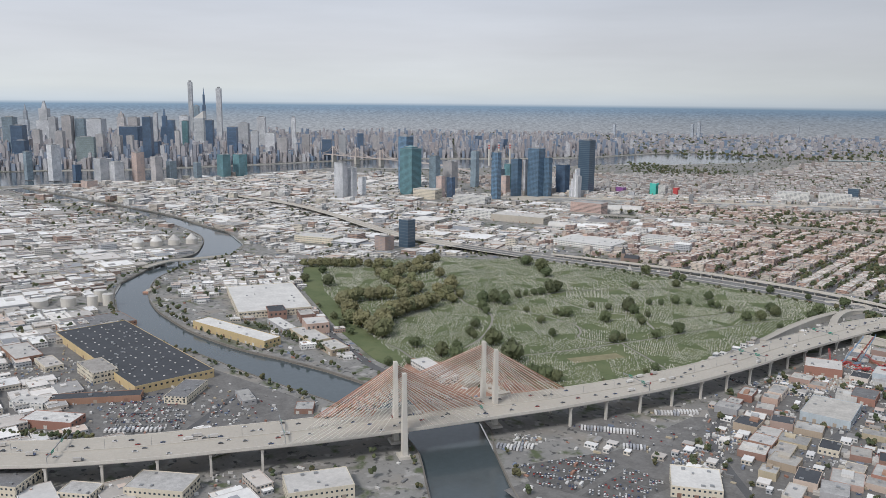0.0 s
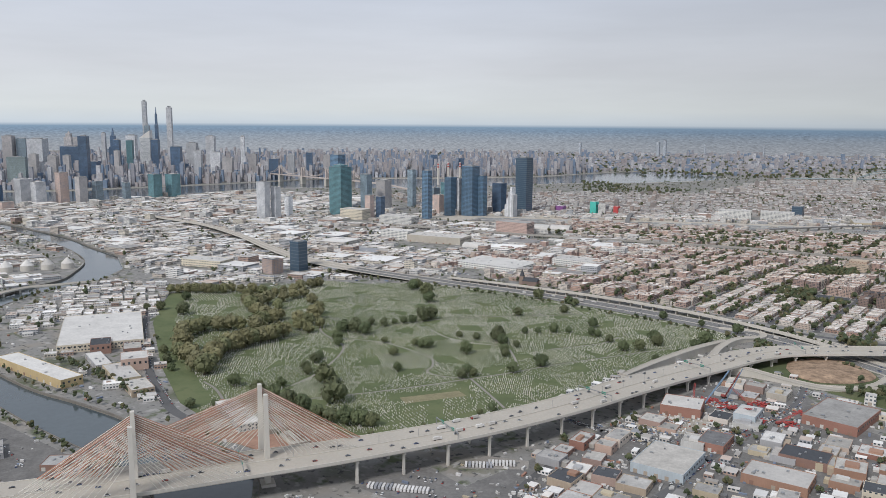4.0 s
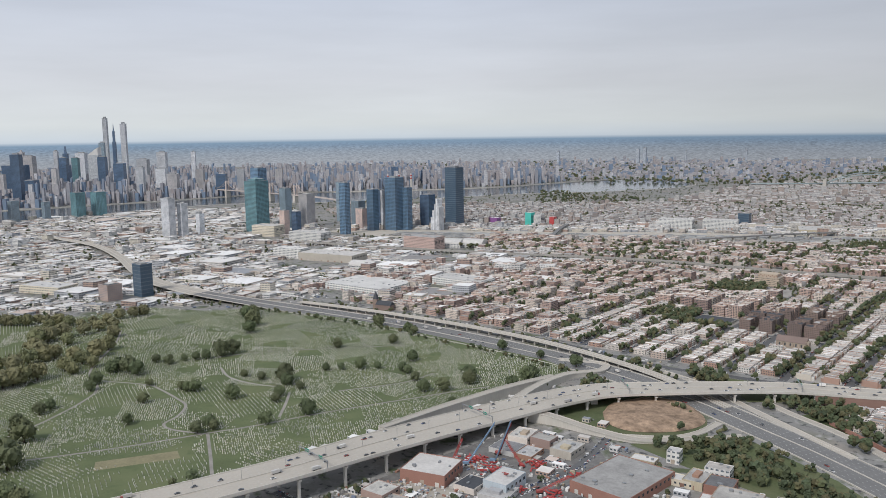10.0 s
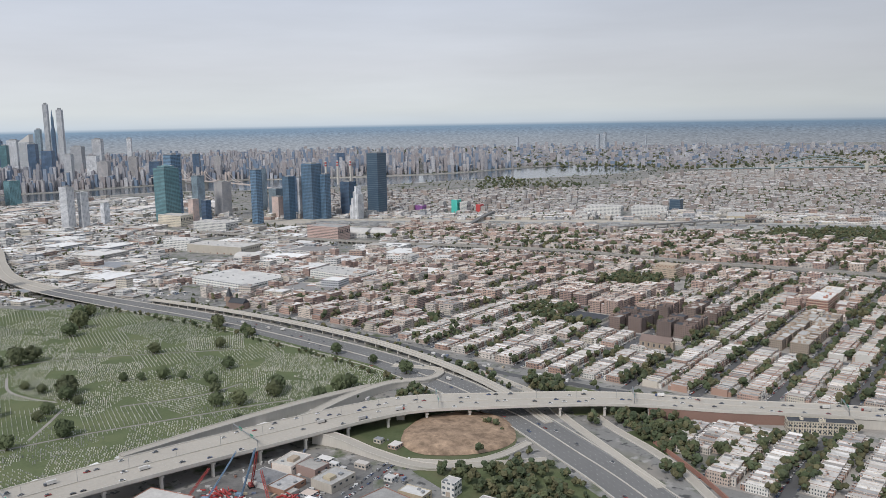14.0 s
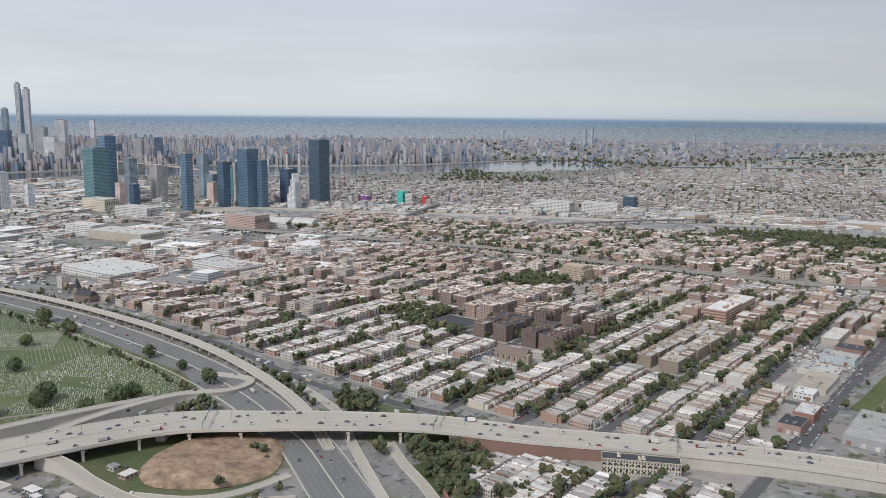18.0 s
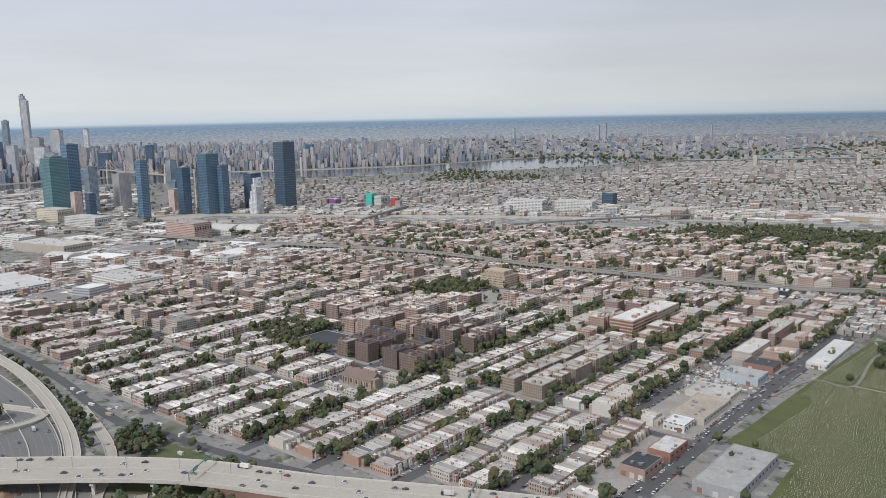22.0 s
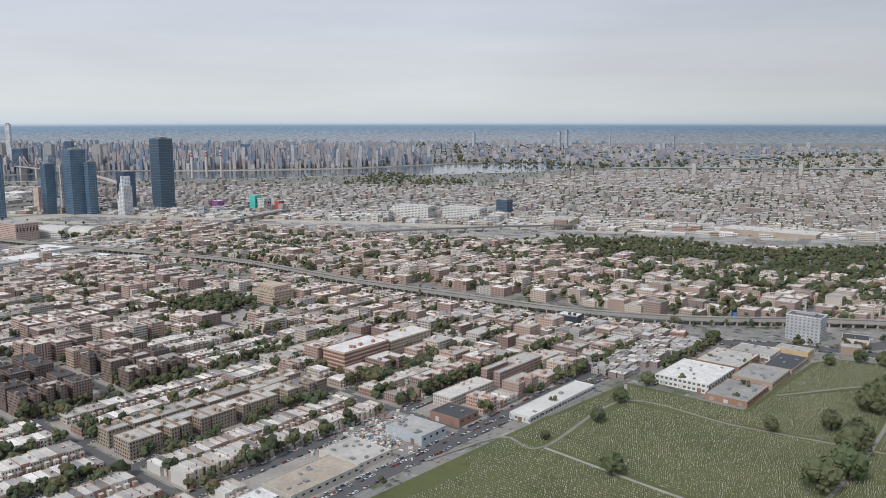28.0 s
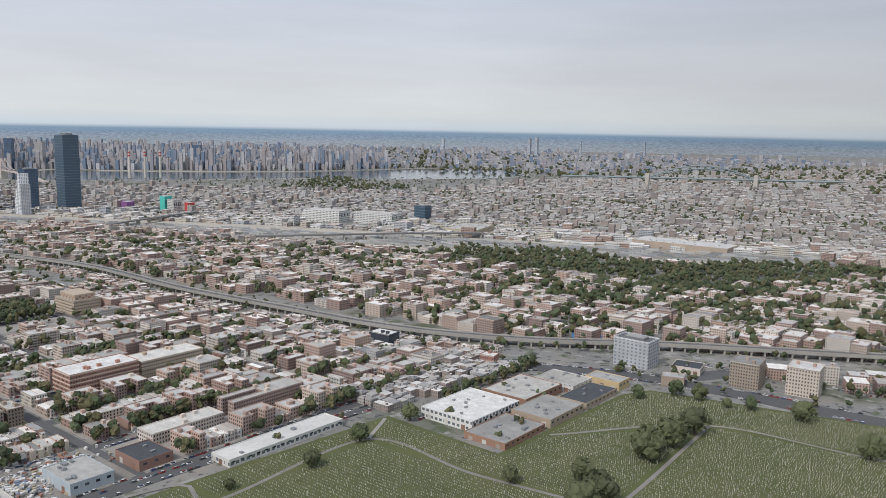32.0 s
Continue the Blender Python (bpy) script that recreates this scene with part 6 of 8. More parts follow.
HAND = [(-1022, 1338, 40), (-1150, 1345, 34), (-868, 1162, 30), (-690, 1142, 24), (-1014, 1558, 34), (-1043, 1450, 14), (-1214, 1470, 30), (-1135, 1388, 16), (-815, 1796, 44), (-508, 1908, 74), (-452, 2010, 16), (-936, 1606, 24), (-964, 1723, 22), (-984, 1550, 30), (-1241, 1392, 30), (-747, 1345, 38), (-715, 1410, 44), (-1105, 1312, 36), (-914, 1240, 45), (-830, 1115, 25), (-790, 1175, 58), (-373, 446, 30), (-556, 287, 24), (-492, 218, 22), (-428, 158, 26), (-386, 182, 13), (-360, 212, 22), (-470, 285, 62), (-425, 310, 40), (-300, 265, 24), (-870, 1180, 45), (-800, 1075, 24), (-760, 1130, 55), (-640, 1270, 38), (-560, 1010, 55), (-480, 1090, 42), (-860, 770, 38), (-685, 1340, 42), (-690, 1150, 22), (-1036, 1230, 34), (-580, 333, 85), (-640, 497, 60), (-575, 408, 40), (-765, 375, 34), (-1000, 620, 50), (-748, 815, 34), (-585, 470, 24), (-550, 455, 26), (-512, 450, 26), (-478, 438, 18), (-304, 1940, 44), (-50, 2000, 34), (20, 2000, 34)]
free_all = free


def free(x, y, gap=4.0):
    ok = free_all(x, y, gap)
    for hx, hy, hr in HAND:
        ok = ok & (np.hypot(np.asarray(x) - hx, np.asarray(y) - hy) > hr)
    return ok


works, homes, uptown = Batch(), Batch(), Batch()
flats = Batch()
sprawl(works, [(-1990, 860), (-1850, 790), (-1000, 700), (-760, 690), (-690, 800), (-560, 960), (-430, 980), (-420, 1340), (-660, 1480), (-1000, 1380), (-1560, 1760), (-1850, 1560), (-1880, 1200)], 17, (9, 24), (2, 5.5), 0.25, 0.93, streets=(119, 85, 10), seed=2, tall=0.05, tallh=(8, 14), rim=True)
sprawl(works, [(-1990, 860), (-1850, 790), (-1000, 700), (-760, 720), (-560, 960), (-430, 980), (-420, 1340), (-660, 1440), (-1000, 1380), (-1560, 1760), (-1850, 1560)], 66, (26, 56), (4, 7.5), 0.25, 0.42, seed=21, rim=True)
sprawl(works, [(-2000, 280), (-1980, 740), (-1050, 640), (-930, 580), (-840, 430), (-740, 340), (-640, 220), (-600, 60)], 62, (26, 52), (4, 6.5), -0.25, 0.42, seed=22, rim=True)
sprawl(works, [(-2050, 250), (-1980, 760), (-1050, 660), (-930, 600), (-840, 440), (-720, 370), (-600, 350), (-420, 340), (-330, 270), (-300, 180), (-500, -50)], 16, (7, 23), (1.8, 5), -0.25, 0.88, streets=(112, 80, 10), seed=3, tall=0.03, tallh=(7, 12), rim=True)
sprawl(works, [(-2000, 200), (-1990, 800), (-760, 690), (-560, 960), (-430, 980), (-420, 1340), (-1000, 1380), (-1850, 1560)], 8.5, (2, 6), (1.0, 3), 0.1, 0.55, seed=18)
sprawl(works, [(-840, 560), (-860, 640), (-760, 680), (-650, 575), (-520, 485), (-430, 430), (-560, 425), (-760, 470)], 12, (5, 15), (1.6, 4.2), -0.53, 0.8, seed=4, rim=True)
sprawl(flats, [(-640, 950), (-400, 950), (-395, 1340), (-640, 1280)], 12, (6, 11), (3.5, 8), 0.0, 0.8, streets=(48, 96, 12), seed=5, tall=0.12, tallh=(8, 12), rim=True)
sprawl(flats, [(-760, 1380), (-420, 1415), (140, 1470), (330, 1590), (600, 1740), (760, 1900), (560, 2060), (200, 2050), (-200, 1900), (-520, 1640), (-760, 1560)], 13, (9, 15), (4, 8), 0.0, 0.92, streets=(42, 91, 8), seed=6, tall=0.35, tallh=(8, 12), rim=True)
sprawl(works, [(-1136, 1463), (-1026, 1551), (-760, 1677), (-512, 1808), (-185, 1913), (140, 2031), (560, 2070), (620, 2160), (120, 2130), (-150, 2070), (-470, 1970), (-750, 1790), (-1000, 1630)], 15, (7, 22), (2.5, 6), 0.30, 0.85, seed=17, tall=0.08, tallh=(8, 14), rim=True)
sprawl(flats, [(230, 1480), (420, 1520), (900, 1700), (900, 1900), (420, 1610)], 13, (7, 12), (4, 8), 0.4, 0.8, seed=7, tall=0.3, tallh=(9, 13))
sprawl(homes, [(-1000, 1620), (-750, 1780), (-470, 1960), (-150, 2060), (120, 2120), (600, 2150), (900, 2600), (300, 2700), (-860, 2400), (-1300, 2050), (-1450, 1780), (-1000, 1480)], 12, (7.5, 11.5), (3.5, 7), 0.30, 0.88, streets=(60, 120, 11), seed=8, tall=0.05, tallh=(9, 16))
sprawl(homes, [(-820, 2450), (300, 2700), (1000, 2500), (1500, 4600), (-400, 4900), (-850, 3000)], 17, (10, 16), (4, 8), 0.3, 0.8, streets=(119, 187, 14), seed=9, tall=0.03, tallh=(12, 24))
sprawl(homes, [(96, 1300), (134, 1304), (138, 1414), (104, 1392)], 5.5, (4, 5.4), (3, 4.5), 0.0, 0.95, seed=14)
sprawl(flats, [(-470, 1372), (-345, 1380), (-199, 1376), (-76, 1384), (-60, 1378), (110, 1392), (110, 1440), (25, 1410), (-76, 1402), (-199, 1394), (-345, 1398), (-470, 1380)], 9, (6, 9), (2.2, 3.6), 0.0, 0.7, seed=19, rim=True)
sprawl(homes, [(-60, 1340), (100, 1350), (112, 1398), (-60, 1378)], 10, (6, 9.5), (4, 8), 0.0, 0.7, seed=15)
sprawl(homes, [(-1000, 1420), (-760, 1440), (-560, 1500), (-440, 1580), (-330, 1560), (-420, 1430), (-640, 1330), (-680, 1470)], 14, (8, 13), (3.5, 7), 0.1, 0.75, seed=16)
sprawl(uptown, [(-2539, 763), (-2380, 1133), (-2261, 1318), (-2190, 1569), (-2141, 1754), (-2109, 1972), (-2060, 2169), (-1907, 2332), (-1711, 2550), (-1569, 2801), (-1515, 3084), (-2071, 3597), (-3270, 2834), (-4033, 1635), (-3924, 763)], 14, (6, 12), (10, 34), V, 0.85, streets=(196, 84, 12), seed=10, tall=0.13, tallh=(34, 66))
sprawl(uptown, [(-1515, 3106), (-1362, 3455), (-1035, 3270), (-926, 3324), (-436, 5341), (-2834, 4796), (-3706, 3597), (-3270, 2855), (-2071, 3618)], 22, (8, 18), (5, 16), V, 0.66, streets=(176, 110, 22), seed=11, tall=0.08, tallh=(18, 36))
sprawl(uptown, [(-4033, 436), (-3978, 1635), (-3597, 2943), (-4360, 3270), (-5123, 1308), (-4500, 300)], 27, (10, 22), (5, 16), V, 0.55, streets=(189, 135, 27), seed=12)
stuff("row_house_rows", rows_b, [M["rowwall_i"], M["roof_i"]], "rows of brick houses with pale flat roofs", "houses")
stuff("row_house_windows", win_b, [M["glass"]], "dark panes in the house fronts", "windows")
stuff("apartment_blocks", apts_b, [M["aptwall_i"], M["roof_i"]], "brick apartment blocks with flat roofs", "buildings")
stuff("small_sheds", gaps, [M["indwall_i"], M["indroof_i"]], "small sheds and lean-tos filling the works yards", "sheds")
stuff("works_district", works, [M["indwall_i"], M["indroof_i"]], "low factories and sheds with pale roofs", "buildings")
stuff("apartment_district", flats, [M["aptwall_i"], M["roof_i"]], "brown brick apartment houses past the elevated railway", "buildings")
stuff("far_houses", homes, [M["farwall"], M["homeroof"]], "sprawl of low houses stretching far off", "buildings")
# wall and pane colours carry a bluish-mauve tint of distance haze
M["uptown"] = surface("hazed_city_wall", [(0.46, 0.43, 0.435), (0.50, 0.475, 0.48), (0.35, 0.345, 0.375), (0.60, 0.595, 0.615), (0.19, 0.265, 0.375), (0.44, 0.415, 0.425), (0.26, 0.31, 0.40), (0.42, 0.37, 0.36)], 0.8, by="island", windows=(2.4, 2.4, 0.5, 0.5), pane=(0.24, 0.27, 0.32))
stuff("far_city_blocks", uptown, [M["uptown"], M["cityroof"]], "dense far city blocks of beige and grey towers", "buildings")
stuff("grid_streets", asph, [M["asphalt"]], "dark asphalt side streets between the blocks", "road", "structure")
stuff("block_pavement", yards, [M["paving"]], "raised concrete pavements and yards of the blocks", "pavement", "structure")

# ---- gravestones ----
def graves(name, poly, area, pitch, rots, paths, seed, keep, label, gap=2.2, size=1.0, bare=(), mat="stonemark", even=False):
    rs = np.random.RandomState(seed)
    B = Batch()
    x0, x1, y0, y1 = area
    cell = 21.0 if even else 46.0
    gx, gy = [], []
    gr = []
    for cx in np.arange(x0, x1, cell):
        for cy in np.arange(y0, y1, cell):
            r = rots[rs.randint(len(rots))]
            edge = 0.5 if even else 1.0
            a = np.arange(-cell / 2 + edge, cell / 2 - edge, pitch[0])
            b = np.arange(-cell / 2 + edge, cell / 2 - edge, pitch[1])
            u, v = [q.ravel() for q in np.meshgrid(a, b)]
            u, v = u + rs.uniform(-.25, .25, len(u)), v + rs.uniform(-.12, .12, len(u))
            k = rs.rand(len(u)) < keep * (1 if even else rs.uniform(0.65, 1.1))
            u, v = u[k], v[k]
            gx.append(cx + u * math.cos(r) - v * math.sin(r))
            gy.append(cy + u * math.sin(r) + v * math.cos(r))
            gr.append(np.full(len(u), r))
    x, y, r = np.concatenate(gx), np.concatenate(gy), np.concatenate(gr)
    k = inside(poly, x, y) & (away(poly + poly[:1], x, y) > 3.0)
    for p in paths:
        k &= away(p, x, y) > gap
    for p, g in bare:
        k &= away(p, x, y) > g
    x, y, r = x[k], y[k], r[k]
    n = len(x)
    h = rs.uniform(0.55, 1.15, n)
    big = rs.rand(n) < 0.06
    h[big] *= rs.uniform(1.5, 2.6, big.sum())
    h *= size
    B.boxes(x, y, 0.3, rs.uniform(0.45, 0.78, n) * size, rs.uniform(0.2, 0.32, n) * size, h, r, 0, 0, rs.uniform(0.75, 1.0, n))
    k = rs.rand(n) < (0.0 if even else 0.25)
    B.boxes(x[k], y[k], 0.3, 0.7, 0.4, 0.2, r[k], 0, 0)
    stuff(name, B, [M[mat]], label, "gravestones")


PATHS = [[(-378, 482), (-364, 503), (-342, 537), (-323, 571), (-305, 609), (-291, 637), (-277, 673), (-258, 713), (-244, 741), (-231, 768), (-219, 789)], [(-305, 609), (-274, 589), (-250, 573)], [(-463, 626), (-426, 641), (-409, 641), (-378, 636), (-361, 631), (-347, 615), (-342, 602), (-329, 599), (-308, 606)],
         [(-420, 702), (-392, 690), (-366, 690), (-341, 697)], [(-326, 693), (-310, 676), (-292, 655)], [(-396, 512), (-404, 546), (-427, 592), (-449, 615), (-495, 634), (-559, 691), (-601, 721)], [(-447, 719), (-431, 748), (-395, 789), (-338, 847)], [(-453, 477), (-434, 473), (-410, 462), (-399, 452)], [(-300, 716), (-276, 759), (-273, 790)]]
sheet("bare_patch", [(-318, 543), (-295, 581), (-284, 576), (-307, 536)], 0.37, M["trodden"], "bare trodden strip of earth in the lawn", "ground")
for p in PATHS:
    c = smooth([(x, y, 0.36) for x, y in p], 4)
    stuff("cemetery_path", strip(Batch(), c, -1.0, 1.0, -0.1, 0.02), [M["paving"]], "narrow grey cemetery path", "path", "structure")
PATHS2 = [[(118, 1150), (128, 1192), (149, 1194), (149, 1272), (205, 1274), (262, 1282), (420, 1300)], [(149, 1194), (240, 1185), (420, 1180)], [(149, 1272), (137, 1296)], [(206, 1330), (256, 1390), (330, 1400), (480, 1430)], [(256, 1390), (262, 1282), (258, 1180), (250, 1060)]]
for p in PATHS2:
    c = smooth([(x, y, 0.31) for x, y in p], 4)
    stuff("cemetery_path", strip(Batch(), c, -0.9, 0.9, -0.1, 0.02), [M["paving"]], "narrow grey cemetery path", "path", "structure")
graves("gravestones_old", CEMETERY, (-740, -180, 430, 900), (1.45, 2.6), (0.05, 0.5, 1.6, -0.4, 0.9), PATHS, 21, 0.86, "thousands of pale upright gravestones in rows", size=0.92, bare=(([(-746, 640), (-640, 553), (-511, 479), (-428, 440)], 20), ([(-262, 515), (-300, 560)], 5), ([(-318, 543), (-290, 578)], 9)))
graves("gravestones_new", BURIAL, (100, 420, 1010, 1480), (0.9, 1.9), (0.0, 0.02), PATHS2, 22, 0.85, "many small pale gravestones in straight rows", size=0.56, mat="stone_new", even=True, bare=(([(119, 1075), (126, 1150)], 13),))

# ---- trees ----
tr = random.Random(5)


def crown_mesh(seed, clumps, sub, leaves, leaf="leaf"):
    """A crown about 1 m in radius, its middle at the origin, of displaced clumps and loose leaf sprays."""
    q = random.Random(seed)
    bm = bmesh.new()
    for k in range(clumps):
        th, ph = q.uniform(0, 2 * math.pi), math.acos(q.uniform(-0.75, 1))
        rr = q.uniform(0.35, 0.72)
        o = Vector((math.cos(th) * math.sin(ph) * rr, math.sin(th) * math.sin(ph) * rr, math.cos(ph) * rr * 0.85))
        r = q.uniform(0.30, 0.46)
        res = bmesh.ops.create_icosphere(bm, subdivisions=sub, radius=r)
        for v in res["verts"]:
            d = v.co.normalized()
            v.co = o + v.co * (1 + 0.55 * noise.noise(d * 2.3 + Vector((k * 3.1, seed, 0)))) + d * q.uniform(-0.05, 0.05)
    for k in range(leaves):
        th, ph = q.uniform(0, 2 * math.pi), math.acos(q.uniform(-0.8, 1))
        rr = q.uniform(0.8, 1.12)
        o = Vector((math.cos(th) * math.sin(ph) * rr, math.sin(th) * math.sin(ph) * rr, math.cos(ph) * rr * 0.9))
        a, b = Vector((q.uniform(-1, 1), q.uniform(-1, 1), q.uniform(-1, 1))) * 0.13, Vector((q.uniform(-1, 1), q.uniform(-1, 1), q.uniform(-1, 1))) * 0.13
        bm.faces.new([bm.verts.new(o + w) for w in (a, b, -a, -b)])
    me = bpy.data.meshes.new("crown")
    bm.to_mesh(me)
    bm.free()
    me.materials.append(M[leaf])
    return me


def trunk_mesh(seed):
    q = random.Random(seed)
    bm = bmesh.new()
    bmesh.ops.create_cone(bm, cap_ends=True, segments=7, radius1=0.11, radius2=0.06, depth=1.3)
    bmesh.ops.translate(bm, verts=bm.verts[:], vec=(0, 0, 0.6))
    for k in range(4):
        a = 1.57 * k + q.uniform(-.4, .4)
        e = Vector((math.cos(a) * 0.5, math.sin(a) * 0.5, 1.75))
        s = Vector((0, 0, 0.95))
        res = bmesh.ops.create_cone(bm, cap_ends=True, segments=5, radius1=0.05, radius2=0.02, depth=(e - s).length)
        bmesh.ops.transform(bm, matrix=Matrix.Translation((s + e) / 2) @ (e - s).to_track_quat("Z", "Y").to_matrix().to_4x4(), verts=res["verts"])
    me = bpy.data.meshes.new("trunk")
    bm.to_mesh(me)
    bm.free()
    me.materials.append(M["bark"])
    return me


CROWNS = [crown_mesh(k, 20, 2, 170) for k in range(5)]
TRUNKS = [trunk_mesh(k) for k in range(3)]


def tree(x, y, r, z=0.3, label="full-crowned green tree on the lawn", group="trees"):
    t = thing("tree", x, y, z, tr.uniform(0, 6.3), label, "tree", group)
    s = r
    k = part("trunk", TRUNKS[tr.randrange(3)], None, t)
    k.matrix_basis = Matrix.Diagonal((s, s, s * 0.62, 1))
    c = part("crown", CROWNS[tr.randrange(5)], None, t)
    c.matrix_basis = Matrix.Translation((0, 0, 1.02 * s)) @ Matrix.Diagonal((s, s * tr.uniform(0.85, 1.1), s * tr.uniform(0.95, 1.15), 1))
    return t


def trees_at(text, label, group, z=0.3):
    for item in text.split():
        x, y, r = [float(q) for q in item.split(",")]
        tree(x, y, r, z, label, group)


trees_at("-644,589,6.3 -679,586,4.8 -696,628,5.0 -427,485,5.0 -399,505,3.7 -382,532,7.3 -346,507,8.7 -424,561,4.4 -429,571,3.6 -414,542,4.3 -407,538,3.4 -389,616,4.0 -359,587,3.8 -422,641,2.9 -479,649,5.1 -466,650,6.5 -454,650,5.9 -476,642,5.0 -458,619,4.8 -446,608,4.3 -446,722,7.3 -445,733,6.3 -449,710,4.2 -454,703,3.6 -460,682,4.1 -474,679,3.6 -459,695,3.1 -511,806,7.7 -492,787,6.3 -549,827,6.2 -552,839,5.7 -395,650,3.3 -388,650,3.7 -383,653,4.6 -347,659,5.4 -314,617,4.1 -310,605,4.1 -307,615,3.3 -366,700,3.4 -383,697,2.9 -349,708,6.6 -340,703,4.7 -325,683,4.1 -317,673,3.5 -326,703,3.2 -281,670,5.1 -288,641,4.6 -336,754,3.0 -345,746,3.0 -387,798,4.3 -357,837,4.4 -412,877,5.9 -374,876,4.6 -365,874,4.0 -308,806,4.6 -295,780,3.9 -288,778,3.4 -271,767,3.8 -250,752,4.6 -240,761,5.1 -241,793,5.8 -234,785,5.2 -216,741,3.1 -315,773,3.0 -326,765,4.5 -194,870,5.2 -269,877,4.3 -230,875,3.2 -203,814,6.0 -206,826,5.0 -205,797,4.3 -208,769,2.8 -252,562,3.2 -255,552,2.1", "single dark green tree among gravestones", "cemetery trees")
trees_at("-396,481,6.0 -382,483,5.9 -361,479,6.8 -349,480,5.9 -329,476,5.4 -320,479,5.3 -311,483,6.3 -303,487,6.3 -296,491,4.9 -690,578,3.6 -515,487,3.7 -494,477,3.2 -413,438,3.5 -402,450,2.7 -541,501,3.4", "dark green tree at the cemetery's edge", "edge trees")
trees_at("186,1188,5 153,1236,3.8 148,1268,4 145,1202,2.2 147,1302,4 221,1277,3.6 258,1268,7 262,1244,7.5 256,1226,7 249,1338,6.5 256,1284,6.5 213,1403,3.6 226,1421,4.2 238,1422,4.2 253,1420,2.6 263,1425,3.4 288,1425,5 323,1397,5.5 252,1333,6 253,1354,7 255,1374,6.5 242,1296,5", "dark green tree on the burial ground lawn", "burial ground trees")
# belts of olive-green trees winding through the cemetery
CROWNS = [crown_mesh(k + 20, 22, 2, 170, "leaf_belt") for k in range(5)]
trees_at("-533,513,8.7 -503,499,8.3 -478,489,8.0 -466,487,7.9 -469,493,8.0 -483,506,8.2 -492,516,8.3 -501,528,8.0 -503,537,8.1 -503,545,8.1 -504,555,8.2 -504,563,7.8 -503,571,7.8 -502,578,7.8 -503,587,7.9 -504,597,7.5 -520,501,6.7 -567,536,8.2 -570,546,8.3 -572,555,7.3 -575,565,7.4 -566,573,7.3 -560,583,7.3 -556,589,6.3 -541,596,7.3 -552,612,7.4 -565,628,7.6 -581,630,7.7 -610,646,7.5 -614,658,7.6 -632,657,6.5 -617,673,7.7 -589,663,5.7 -555,635,6.0 -552,625,6.4 -613,691,6.0 -616,707,6.0 -615,721,5.5 -533,641,6.4 -519,640,6.3 -511,622,6.2 -497,621,5.1 -531,659,7.5 -543,676,6.6 -503,640,5.2 -582,703,5.8", "broad olive-green tree in a winding belt", "belt trees")
trees_at("-742,640,5.2 -735,646,5.2 -728,652,5.8 -721,658,5.8 -714,663,5.8 -709,667,5.7 -702,671,5.7 -696,677,5.7 -697,688,5.1 -683,690,5.1 -671,696,6.3 -662,682,5.6 -659,700,5.6 -641,702,4.9 -641,715,5.0 -642,730,5.0 -650,748,5.7 -648,762,5.8 -646,772,5.8", "olive-green tree along the cemetery's far edge", "far edge trees")

